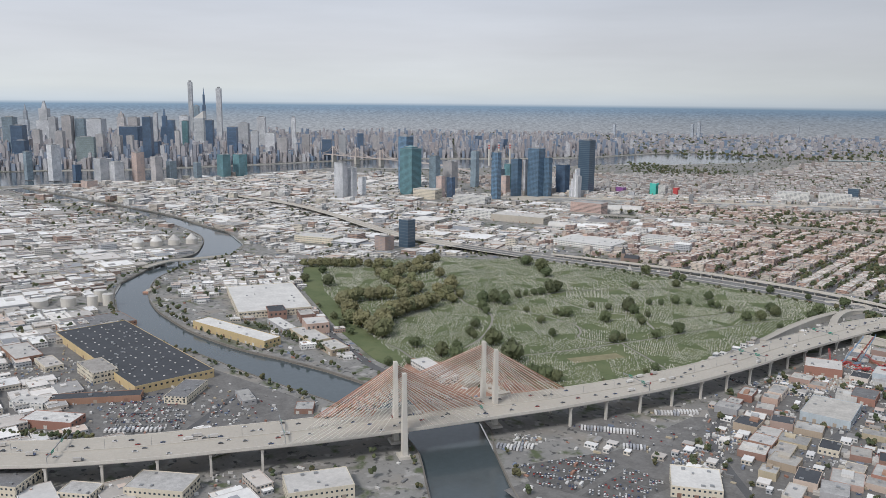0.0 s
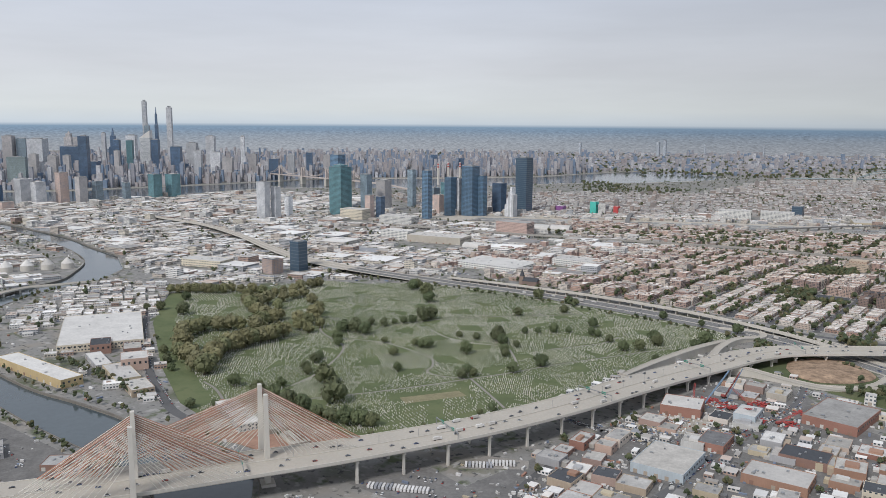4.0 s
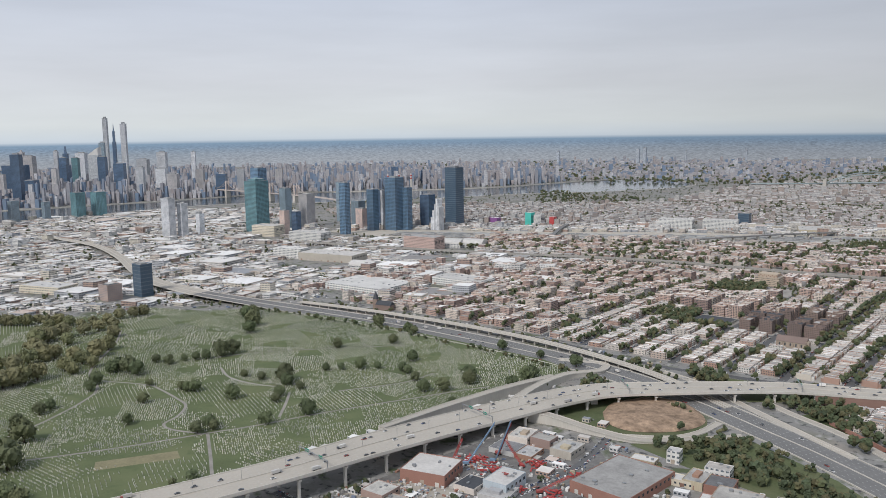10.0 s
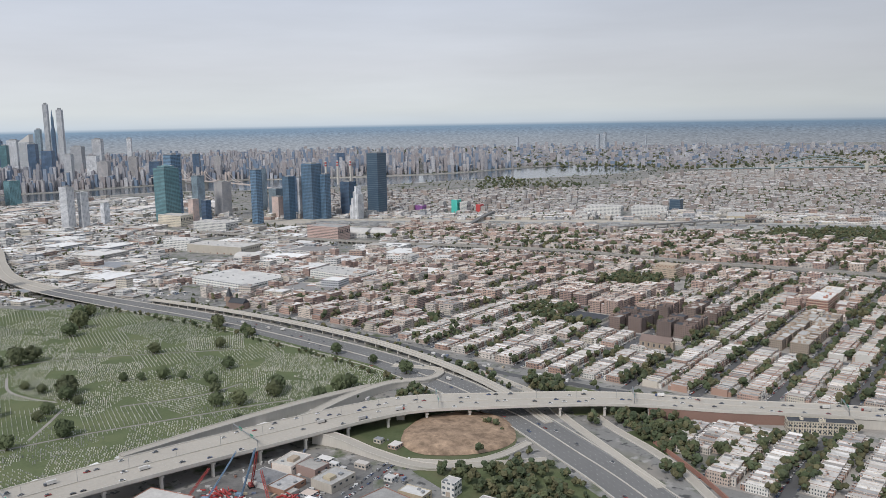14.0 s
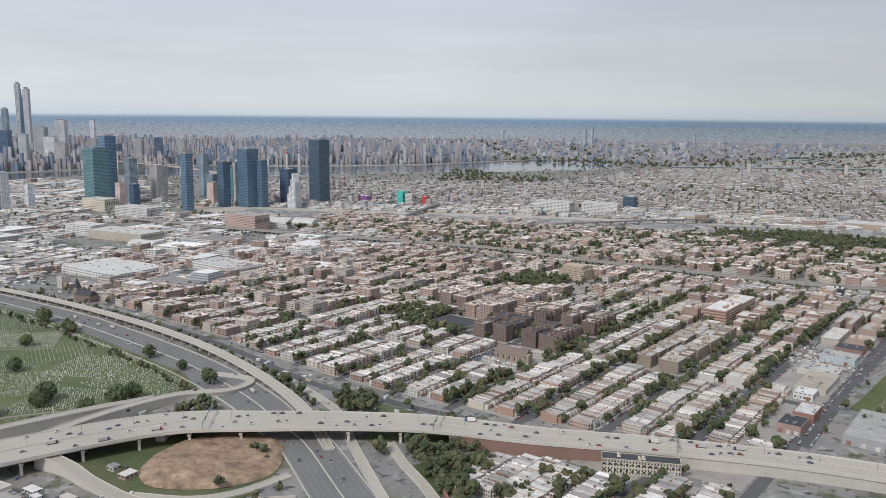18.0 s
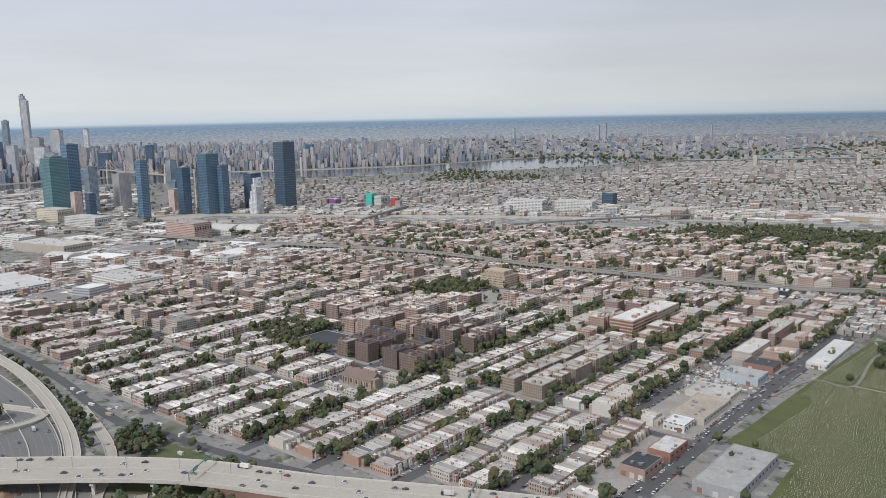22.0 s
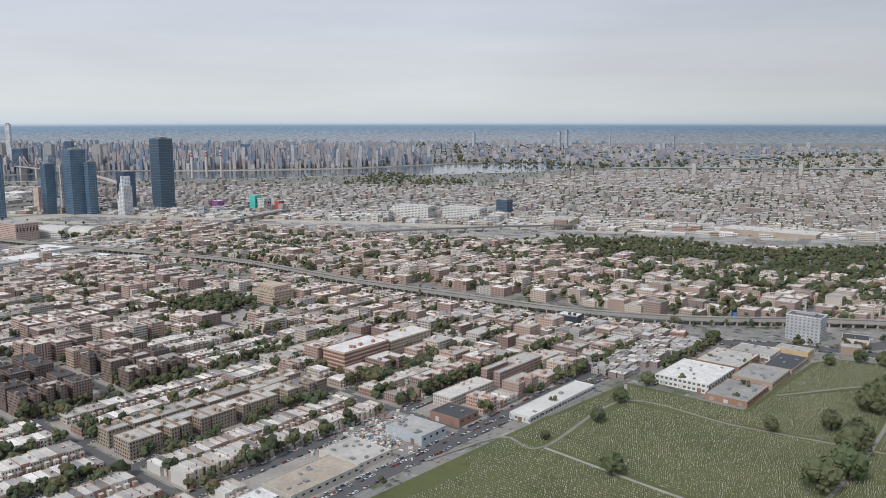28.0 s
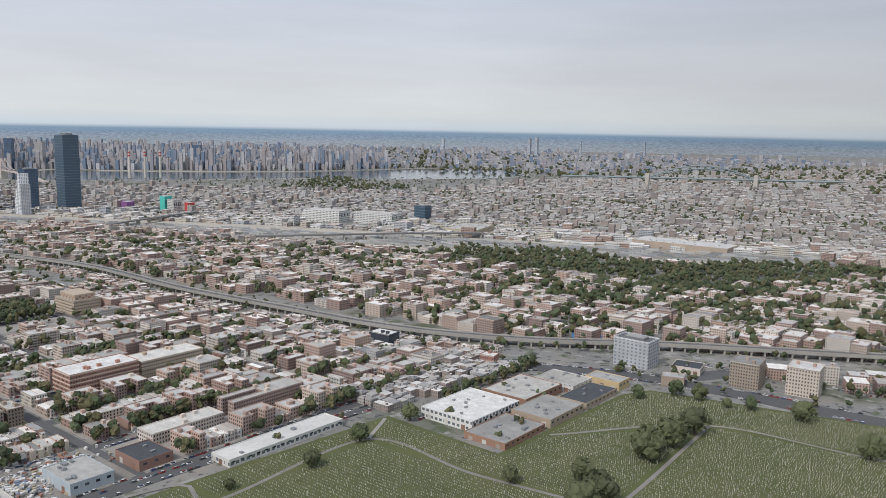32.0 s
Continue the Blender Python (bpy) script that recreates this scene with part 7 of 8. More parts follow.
# woods, street trees and scrub, joined
def clump_stuff(name, pts, label, seed, per=5, squash=0.95, fine=True):
    rs = np.random.RandomState(seed)
    t = (1 + 5 ** 0.5) / 2
    iv = np.array([(-1, t, 0), (1, t, 0), (-1, -t, 0), (1, -t, 0), (0, -1, t), (0, 1, t), (0, -1, -t), (0, 1, -t), (t, 0, -1), (t, 0, 1), (-t, 0, -1), (-t, 0, 1)]) / math.hypot(1, t)
    fi = np.array([(0, 11, 5), (0, 5, 1), (0, 1, 7), (0, 7, 10), (0, 10, 11), (1, 5, 9), (5, 11, 4), (11, 10, 2), (10, 7, 6), (7, 1, 8), (3, 9, 4), (3, 4, 2), (3, 2, 6), (3, 6, 8), (3, 8, 9), (4, 9, 5), (2, 4, 11), (6, 2, 10), (8, 6, 7), (9, 8, 1)])
    # one finer ball: each side split in four
    vl, cache, fl = [tuple(v) for v in iv], {}, []

    def midpoint(a, b):
        key = (min(a, b), max(a, b))
        if key not in cache:
            m = (np.array(vl[a]) + np.array(vl[b])) / 2
            vl.append(tuple(m / np.linalg.norm(m)))
            cache[key] = len(vl) - 1
        return cache[key]

    for a, b, c in (fi if fine else ()):
        ab, bc, ca = midpoint(a, b), midpoint(b, c), midpoint(c, a)
        fl += [(a, ab, ca), (b, bc, ab), (c, ca, bc), (ab, bc, ca)]
    ball, tri = np.array(vl), np.array(fl if fine else fi)
    p = np.array(pts, float)
    n = len(p) * per
    q = np.repeat(p, per, 0)
    th, rr = rs.uniform(0, 6.28, n), rs.uniform(0.2, 0.75, n) * q[:, 2]
    c = np.stack([q[:, 0] + np.cos(th) * rr, q[:, 1] + np.sin(th) * rr, q[:, 2] * rs.uniform(0.75, 1.9, n) * squash], -1)
    s = q[:, 2] * rs.uniform(0.32, 0.58, n)
    v = c[:, None] + ball[None] * s[:, None, None] * rs.uniform(0.6, 1.35, (n, len(ball), 1))
    v[:, :, 2] = np.maximum(v[:, :, 2], 0.2)
    f = tri[None] + (len(ball) * np.arange(n))[:, None, None]
    me = bpy.data.meshes.new(name)
    me.vertices.add(n * len(ball))
    me.vertices.foreach_set("co", v.ravel())
    f = f.reshape(-1, 3).astype(np.int32)
    me.loops.add(3 * len(f))
    me.loops.foreach_set("vertex_index", f.ravel())
    me.polygons.add(len(f))
    me.polygons.foreach_set("loop_start", np.arange(0, 3 * len(f), 3, dtype=np.int32))
    me.polygons.foreach_set("use_smooth", np.zeros(len(f), dtype=bool))
    me.update(calc_edges=True)
    me.materials.append(M["leaf_i"])
    return tagged(new(name, me), label, "trees", kind="stuff")


def scatter(poly, pitch, r, seed, keep=1.0):
    rs = np.random.RandomState(seed)
    px, py = np.array(poly).T
    gx, gy = [q.ravel() for q in np.meshgrid(np.arange(px.min(), px.max(), pitch), np.arange(py.min(), py.max(), pitch))]
    gx, gy = gx + rs.uniform(-.5, .5, len(gx)) * pitch, gy + rs.uniform(-.5, .5, len(gy)) * pitch
    k = inside(poly, gx, gy) & (rs.rand(len(gx)) < keep)
    return [(x, y, rs.uniform(*r)) for x, y in zip(gx[k], gy[k])]


st = [(x, y, r) for x, y, r in street_trees if bool(free_all(x, y, 2))]
near_st = [q for q in st if away(NEAR_LINE, q[0], q[1]) < 110]
clump_stuff("street_trees", near_st, "rows of green street trees and garden trees", 31, 6)
clump_stuff("garden_trees", [q for q in st if away(NEAR_LINE, q[0], q[1]) >= 110], "green trees between far rows of houses", 47, 6, 0.95, False)
wood = [q for q in scatter(WOODS, 7, (2.4, 4.8), 32) if math.sin(q[0] * 0.11 + 2 * math.sin(q[1] * 0.07)) > -0.75]
wood += [q for q in scatter([(-260, 1690), (-83, 1625), (60, 1640), (170, 1700), (260, 1840), (520, 1920), (520, 2080), (140, 1990), (20, 1870), (-150, 1880), (-240, 1800)], 13, (2.2, 4.2), 34, 0.5) if not inside(WOODS, q[0], q[1])]
clump_stuff("far_wood", wood, "broken green wood of broad trees", 32, 5, 0.8, False)
JUNCTION_EAST = [(-57, 873), (-39, 906), (-17, 900), (-2, 888), (3, 858), (20, 852), (32, 812), (14, 820), (-6, 846), (-20, 862)]
near_wood = []
for poly, pitch, sd3, share in (([(-87, 758), (-72, 793), (-47, 794), (-14, 775), (34, 738), (20, 726), (-52, 746)], 6, 33, 0.9), ([(-62, 872), (-66, 884), (-30, 918), (-12, 898), (-26, 856), (-45, 852)], 6, 35, 1.0), ([(-13, 881), (8, 884), (13, 850), (4, 838), (-20, 858)], 6, 36, 0.9), ([(-122, 902), (-110, 914), (-80, 903), (-94, 884)], 5.5, 39, 0.9), ([(-185, 905), (-150, 900), (-125, 886), (-120, 878), (-135, 880), (-180, 896)], 6, 45, 0.5), ([(-175, 840), (-155, 850), (-150, 838), (-168, 822)], 6, 46, 0.6)):
    near_wood += scatter(poly, pitch, (2.4, 4.2), sd3, share)
near_wood = [q for q in near_wood if away(LIE, q[0], q[1]) > 16.5 and away(BQE, q[0], q[1]) > 12 and all(away(rw, q[0], q[1]) > 5 for rw in RAMPS) and away(SERVICE, q[0], q[1]) > 6]
near_wood += [q for q in scatter(JUNCTION_EAST, 5.5, (2.2, 4.2), 54, 0.9) if away(BQE, q[0], q[1]) > 12 and away(LIE, q[0], q[1]) > 17 and all(away(rw, q[0], q[1]) > 5 for rw in RAMPS)]
near_wood += [(141 + tr.uniform(-2, 2), y + tr.uniform(-1, 1), tr.uniform(2.2, 3.4)) for y in np.arange(1334, 1424, 4.5)]
near_wood += [(x + tr.uniform(-1.5, 1.5), y, tr.uniform(2.0, 3.8)) for x in (40, 47.5, 64, 72) for y in np.arange(838, 900, 6.5) if tr.random() < 0.75]
clump_stuff("junction_wood", near_wood, "thick green scrub wood among the slip roads", 33, 6)
edge = []
for line, off, step, r in ((LIE, -24, 7, (1.6, 3.0)), (SERVICE, 7, 6, (1.6, 2.8)), (BANK_S, -6, 8, (1.6, 2.8)), (BANK_S, 6, 8, (1.6, 2.8)), (BANK_N, 6, 10, (1.6, 3.0)), (BANK_N, -6, 10, (1.6, 3.0))):
    c = smooth([(*q[:2], 0) for q in line], 4)
    for x, y, z, w, nx, ny in along(c, step):
        if tr.random() < 0.7 and -900 < x < 60:
            edge.append((x + nx * off + tr.uniform(-2, 2), y + ny * off + tr.uniform(-2, 2), tr.uniform(*r)))
for k in range(26):
    edge.append((-505 + 2.2 * k + tr.uniform(-1, 1), 184 + 1.5 * k + tr.uniform(-3, 3), tr.uniform(1.6, 3.0)))
for k in range(34):
    edge.append((-585 + 4 * k + tr.uniform(-2, 2), 437 - 0.2 * k + tr.uniform(-4, 4), tr.uniform(1.8, 3.2)))
edge = [q for q in edge if all(away(p, q[0], q[1]) > h + 1 for p, h in HWY) and not inside(CREEK, q[0], q[1]) and all(away(rw, q[0], q[1]) > 4.5 for rw in RAMPS)]
clump_stuff("verge_trees", edge, "scrubby green trees along banks and verges", 37, 4)
gard = scatter([(-760, 1380), (-420, 1415), (140, 1470), (330, 1590), (600, 1740), (700, 1860), (200, 1850), (126, 1722), (-83, 1672), (-202, 1718), (-400, 1640), (-700, 1500)], 11.5, (3.2, 5.4), 48, 0.8) + scatter([(-470, 1130), (-240, 1130), (110, 1250), (110, 1390), (-470, 1385)], 13, (2.0, 3.8), 53, 0.5)
gard += scatter([(-60, 1610), (200, 1570), (480, 1700), (560, 1900), (200, 1850), (126, 1722)], 10, (4.6, 6.6), 59, 0.55)
gard += scatter([(150, 1425), (230, 1452), (420, 1480), (560, 1530), (560, 1600), (330, 1540), (180, 1470)], 11, (2.0, 3.6), 55, 0.55)
for x, y, z, w, nx, ny in along(el_line, 5.5):
    for off in (-9.5, 9.5):
        if tr.random() < 0.28 and x > -700:
            gard.append((x + nx * off + tr.uniform(-1, 1), y + ny * off + tr.uniform(-1, 1), tr.uniform(1.8, 3.0)))
gard = [q for q in gard if away(EL, q[0], q[1]) > 7.5]
clump_stuff("garden_belt_trees", gard, "thick garden trees round far apartment houses", 49, 4, 0.95, False)
wk = [q for q in scatter([(-232, 420), (-110, 350), (60, 420), (60, 700), (-110, 740), (-190, 600)], 15, (1.4, 2.8), 51, 0.55) if bool(free(q[0], q[1], 3)) and not any(x0 < q[0] < x1 and y0 < q[1] < y1 for x0, y0, x1, y1 in LOTS_TAKEN) and not any(abs(q[0] - a) < 10 and abs(q[1] - b) < 10 for a, b, k2 in lots if k2 >= 0.24)]
clump_stuff("yard_trees", wk, "small green trees in the works yards", 52, 6)
deck_trees = [q for q in scatter([(-216, 1052), (-140, 1046), (-138, 1062), (-182, 1062), (-184, 1104), (-216, 1106)], 6, (2.6, 4.4), 58, 0.9)]
park = deck_trees + scatter([(-240, 1244), (-176, 1244), (-182, 1298), (-240, 1298)], 6, (2.5, 4), 38)
clump_stuff("park_trees", park, "green park trees between the blocks", 38, 6)
rsx = np.random.RandomState(40)
fx, fy = rsx.uniform(-1750, 600, 7000), rsx.uniform(250, 3300, 7000)
k = free(fx, fy, 1.0) & ~inside([(112, 940), (112, 1400), (-470, 1400), (-470, 940)], fx, fy) & ~((fx > -250) & (fy < 780)) & (away([(0, 0), (388, 1027)], fx, fy) > 120)
clump_stuff("scattered_trees", [(x, y, rsx.uniform(1.8, 4.0)) for x, y in zip(fx[k], fy[k])], "scattered green trees among far roofs", 41, 3, 0.95, False)
fw = scatter([(-1077, 2189), (-802, 2294), (-918, 2533), (-1320, 2616)], 19, (4, 7.5), 57, 0.6) + scatter([(-820, 2450), (-700, 2330), (-200, 2250), (300, 2500), (-300, 2650)], 18, (3, 6), 42, 0.5) + scatter([(-3600, 2600), (-1200, 3150), (900, 3300), (1300, 4700), (-3000, 4700)], 38, (6, 11), 43, 0.6) + scatter([(-860, 2000), (-150, 2060), (600, 2160), (900, 2700), (-400, 2700)], 15, (3, 5.5), 56, 0.5)
clump_stuff("far_trees", fw, "far green belts of trees among the city", 44, 3, 0.6, False)
sheet("junction_verge", [(-72, 882), (-60, 866), (-10, 902), (30, 930), (-40, 916), (-95, 910)], 0.12, M["verge"], "rough green verge beside the ramps", "verge")
sheet("loop_verge", [(-160, 775), (-150, 762), (-110, 756), (-70, 765), (-58, 790), (-68, 815), (-100, 842), (-140, 835), (-150, 812)], 0.1, M["verge"], "green verge round the earth mound", "verge")
sheet("south_verge", [(-90, 750), (-50, 738), (20, 722), (80, 715), (20, 768), (-40, 800), (-58, 778)], 0.1, M["verge"], "overgrown green verge beside the expressway", "verge")
sheet("east_verge", [(-24, 858), (4, 838), (14, 850), (10, 886), (-13, 882)], 0.1, M["verge"], "overgrown green verge below the expressway", "verge")

# ---- vehicles ----


def car_template(name, kind, label):
    e = new(name)
    L, W, H = {"car": (2.75, 1.12, 0.84), "suv": (2.9, 1.18, 1.0), "van": (3.2, 1.2, 1.2)}[kind]
    v, f = [], []
    prof = [(-L / 2, 0.16), (-L / 2, 0.44), (-L * 0.30, 0.50), (L * 0.22, 0.50), (L / 2 - 0.08, 0.42), (L / 2, 0.16)]
    for s in (-1, 1):
        v += [(x, s * W / 2, z) for x, z in prof]
    f = [[i, i + 1, i + 7, i + 6] for i in range(5)] + [[0, 6, 11, 5], [0, 5, 4, 1], [1, 4, 3, 2], [6, 7, 10, 11], [7, 8, 9, 10]]
    part("body", Batch().quads(v, f).mesh("body", [M["carpaint"]]), None, e)
    cab = [(-L * 0.36, 0.49), (-L * 0.24, H - 0.06), (L * 0.06, H - 0.06), (L * 0.24, 0.49)]
    v = []
    for s in (-1, 1):
        v += [(x, s * (W / 2 - 0.06 - (0.08 if z > 0.6 else 0)), z) for x, z in cab]
    part("cabin_glass", Batch().quads(v, [[0, 1, 5, 4], [1, 2, 6, 5], [2, 3, 7, 6], [3, 2, 1, 0], [4, 5, 6, 7]]).mesh("cabin_glass", [M["glass"]]), None, e)
    bm = bmesh.new()
    bmesh.ops.create_cone(bm, cap_ends=True, segments=10, radius1=0.18, radius2=0.18, depth=0.12)
    bmesh.ops.rotate(bm, verts=bm.verts[:], matrix=Matrix.Rotation(math.pi / 2, 3, "X"))
    wm = bpy.data.meshes.new("wheel")
    bm.to_mesh(wm)
    bm.free()
    wm.materials.append(M["tyre"])
    for x in (-L * 0.31, L * 0.31):
        for y in (-W / 2 + 0.03, W / 2 - 0.03):
            part("wheel", wm, None, e).matrix_basis = pose(x, y, 0.18)
    return tagged(e, label, "car", "cars on the expressway")


def truck_template():
    e = new("box_truck")
    part("cargo_box", one(M["whiteroof"], (-0.8, 0, 0.45, 4.2, 1.35, 1.55)), None, e, "white cargo box")
    part("cab", one(M["carpaint"], (1.95, 0, 0.25, 1.1, 1.25, 1.1)), None, e)
    part("windscreen", one(M["glass"], (2.5, 0, 0.8, 0.06, 1.1, 0.45)), None, e)
    part("chassis", one(M["tyre"], (0, 0, 0.22, 5.0, 1.0, 0.22)), None, e)
    for x in (-2.2, -1.6, 1.8):
        for y in (-0.55, 0.55):
            part("wheel", one(M["tyre"], (x, y, 0, 0.5, 0.22, 0.5)), None, e)
    return tagged(e, "white box truck on the expressway", "truck", "trucks on the expressway")


cars = [car_template("car", "car", "saloon car driving on the expressway"), car_template("car", "suv", "tall estate car driving on the expressway"), car_template("van", "van", "van driving on the expressway"), truck_template()]
cused = [False] * 4
vr = random.Random(9)


def put_car(k, m):
    if not cused[k]:
        cused[k] = True
        cars[k].matrix_basis = m
        return
    copy_thing(cars[k], m)


def traffic(c, step, lo, hi, lanes, limit, share):
    n = 0
    for x, y, z, w, nx, ny in along(c, step):
        if not (lo[0] < x < hi[0] and lo[1] < y < hi[1]):
            continue
        for sg in (-1, 1):
            if vr.random() > share or n >= limit:
                continue
            lane = vr.randrange(lanes)
            o = sg * (1.3 + (w / 2 - 2.6) * (lane + 0.5) / lanes)
            a = math.degrees(math.atan2(-nx, ny)) + (180 if sg > 0 else 0)
            k = vr.choices((0, 1, 2, 3), (5, 4, 1, 1.3))[0]
            put_car(k, pose(x + nx * o, y + ny * o, z + 0.01, 0, 0, a))
            n += 1


traffic(bqe, 4.4, (-470, 120), (130, 990), 4, 250, 0.40)
traffic(lie, 7.0, (-520, 690), (30, 950), 4, 70, 0.30)
# parked and far cars, joined
pk = Batch()
pa = np.array(parked)
k = (away([(-160, 300), (-60, 760)], pa[:, 0], pa[:, 1]) < 200) | free_all(pa[:, 0], pa[:, 1], 0.5)
pa = pa[k]
for batch_pts in (pa,):
    x, y, r = batch_pts.T
    pk.boxes(x, y, 0.14, 2.4, 1.0, 0.38, r, 0, 0, 0.97)
    pk.boxes(x - 0.1 * np.cos(r), y - 0.1 * np.sin(r), 0.52, 1.45, 0.92, 0.32, r, 1, 0, 0.82)
# car parks
lot = np.random.RandomState(50)
for poly, rot, share in (([(-519, 266), (-480, 303), (-424, 268), (-459, 235)], 0.706, 0.45), ([(-238, 360), (-222, 346), (-198, 350), (-196, 398), (-212, 404)], 0.45, 0.62), ([(-194, 352), (-172, 350), (-162, 392), (-190, 398)], 0.45, 0.5), ([(-411, 277), (-405, 324), (-441, 330), (-446, 300)], 1.1, 0.2), ([(-250, 424), (-233, 468), (-186, 458), (-190, 424)], 0.45, 0.16), ([(140, 1302), (150, 1302), (150, 1312), (140, 1312)], 0.0, 0.5), ([(214, 1480), (330, 1486), (330, 1500), (214, 1494)], 0.05, 0.4), ([(-330, 1800), (-60, 1890), (-80, 1920), (-340, 1830)], 0.38, 0.6)):
    px, py = np.array(poly).T
    mx_, my_ = px.mean(), py.mean()
    gx, gy = [q.ravel() for q in np.meshgrid(np.arange(-130, 130, 1.55), np.arange(-60, 60, 3.3))]
    kk = (lot.rand(len(gx)) < share) & (np.mod(np.round((gy + 60) / 3.3), 3) != 2)
    gx, gy = gx[kk] + lot.uniform(-.1, .1, kk.sum()), gy[kk] + lot.uniform(-.2, .2, kk.sum())
    x, y = mx_ + gx * math.cos(rot) - gy * math.sin(rot), my_ + gx * math.sin(rot) + gy * math.cos(rot)
    kk = inside(poly, x, y) & (np.hypot(x + 474, y - 301) > 17)
    x, y = x[kk], y[kk]
    pk.boxes(x, y, 0.14, 2.5, 1.05, 0.40, rot + math.pi / 2, 0, 0, 0.97)
    pk.boxes(x, y, 0.54, 1.5, 0.95, 0.32, rot + math.pi / 2, 1, 0, 0.82)
for p, off in (([(116, 1000), (114, 1100), (116, 1200), (121, 1301), (128, 1400)], 2.8), ([(-112, 530), (-111, 576), (-106, 640), (-98, 702), (-104, 752)], 2.2), ([(-206, 580), (-166, 578), (-112, 575), (-40, 580)], 2.0), ([(-430, 432), (-515, 470), (-600, 518), (-645, 548), (-735, 628)], 2.9), ([(60, 1398), (130, 1412), (190, 1438), (250, 1446), (330, 1452)], 7.0)):
    c = smooth([(a, b, 0) for a, b in p], 5)
    for s in (-1, 1):
        q = along(c, 3.0, 2.0)
        q = q[lot.rand(len(q)) < 0.66]
        a = np.arctan2(-q[:, 4], q[:, 5])
        pk.boxes(q[:, 0] + q[:, 4] * off * s, q[:, 1] + q[:, 5] * off * s, 0.14, 2.5, 1.05, 0.4, a, 0, 0, 0.97)
        pk.boxes(q[:, 0] + q[:, 4] * off * s, q[:, 1] + q[:, 5] * off * s, 0.54, 1.5, 0.95, 0.34, a, 1, 0, 0.82)
stuff("parked_cars", pk, [M["carpaint_i"], M["glass"]], "many parked cars along kerbs and in lots", "cars")

# ---- red and blue cranes in the works yard ----
def crane(x, y, rot, L, tilt, mat, label):
    t = thing("crawler_crane", x, y, 0, rot, label, "crane", "cranes")
    for s in (-1, 1):
        part("track", one(M["tyre"], (0, s * 1.1, 0, 3.6, 0.6, 0.7)), None, t)
    part("cab", one(mat, (-0.4, 0, 0.7, 3.4, 1.8, 1.3)), None, t)
    d = Vector((math.cos(tilt), 0, math.sin(tilt)))
    for dy in (-0.45, 0.45):
        for dz in (0, 0.8):
            part("boom_chord", bar((1.2, dy, 1.4 + dz), Vector((1.2, dy, 1.4 + dz)) + d * L, 0.17, 4), mat, t)
    n = int(L / 2.4)
    for k in range(n):
        p = Vector((1.2, 0, 1.4)) + d * (k * 2.4)
        part("boom_brace", bar(p + Vector((0, -0.45, 0)), p + d * 2.4 + Vector((0, 0.45, 0.8)), 0.1, 4), mat, t)
    return t


crane(-148, 668, 0.6, 27, 1.0, M["craneblue"], "blue lattice crawler crane with raised boom")
crane(-138, 680, 0.2, 26, 1.2, M["craneblue"], "blue lattice crawler crane with raised boom")
crane(-142, 690, -0.4, 24, 1.05, M["cranered"], "red lattice crawler crane with raised boom")
crane(-152, 658, 1.9, 22, 0.35, M["cranered"], "red lattice crawler crane with lowered boom")
crane(-130, 668, -0.6, 22, 0.3, M["cranered"], "red lattice crawler crane with lowered boom")
crane(-122, 684, 2.6, 20, 0.3, M["cranered"], "red lattice crawler crane with lowered boom")
crane(-96, 662, 1.0, 16, 0.3, M["cranered"], "red lattice crawler crane with lowered boom")

# ---- sign gantries and lamp posts on the expressway ----
for x, y, z, w, nx, ny in along(bqe, 118.0, 250.0, 1350.0):
    rot = math.atan2(-nx, ny)
    g = thing("sign_gantry", x, y, z, rot, "steel gantry with green signs over the expressway", "sign gantry", "sign gantries")
    for s in (-1, 1):
        part("post", one(M["metal"], (0, s * (w / 2 - 0.1), 0, 0.3, 0.3, 4.2)), None, g)
    part("truss", one(M["metal"], (0, 0, 3.9, 0.4, w, 0.5)), None, g)
    for o in (-0.25, 0.22):
        sgn = part("sign_panel", one(M["signgreen"], (0.3, o * w, 3.2, 0.1, 3.6, 1.7)), None, g, "green sign panel")
        part("legend_bar", one(M["paint"], (0.37, o * w, 4.1, 0.03, 2.4, 0.22), (0.37, o * w, 3.6, 0.03, 2.8, 0.2)), None, sgn)
for x, y, z, w, nx, ny in along(bqe, 24.0, 10.0, 1300.0):
    p = thing("lamp_post", x + nx * 0.0, y, z, math.atan2(-nx, ny), "slim grey steel lamp post with two arms", "lamp post", "lamp posts")
    part("pole", bar((0, 0, 0), (0, 0, 5.2), 0.09, 6), M["metal"], p)
    part("arm", bar((0, -1.1, 5.3), (0, 1.1, 5.3), 0.06, 5), M["metal"], p)

# ---- truss bridge over the river ----
tb = thing("truss_bridge", 0, 0, 0, 0, "tan steel cantilever truss bridge over the river", "bridge")
M["tansteel"] = surface("tan_bridge_steel", [(0.53, 0.465, 0.43)], 0.7, grain=0.5)
line = [Vector((-2260, 1950, 22)), Vector((-1650, 1898, 22)), Vector((-1440, 1880, 10))]
part("deck", strip(Batch(), smooth([tuple(q) for q in line], 20), -5, 5, -2, 1).mesh("deck", [M["tansteel"]]), None, tb)
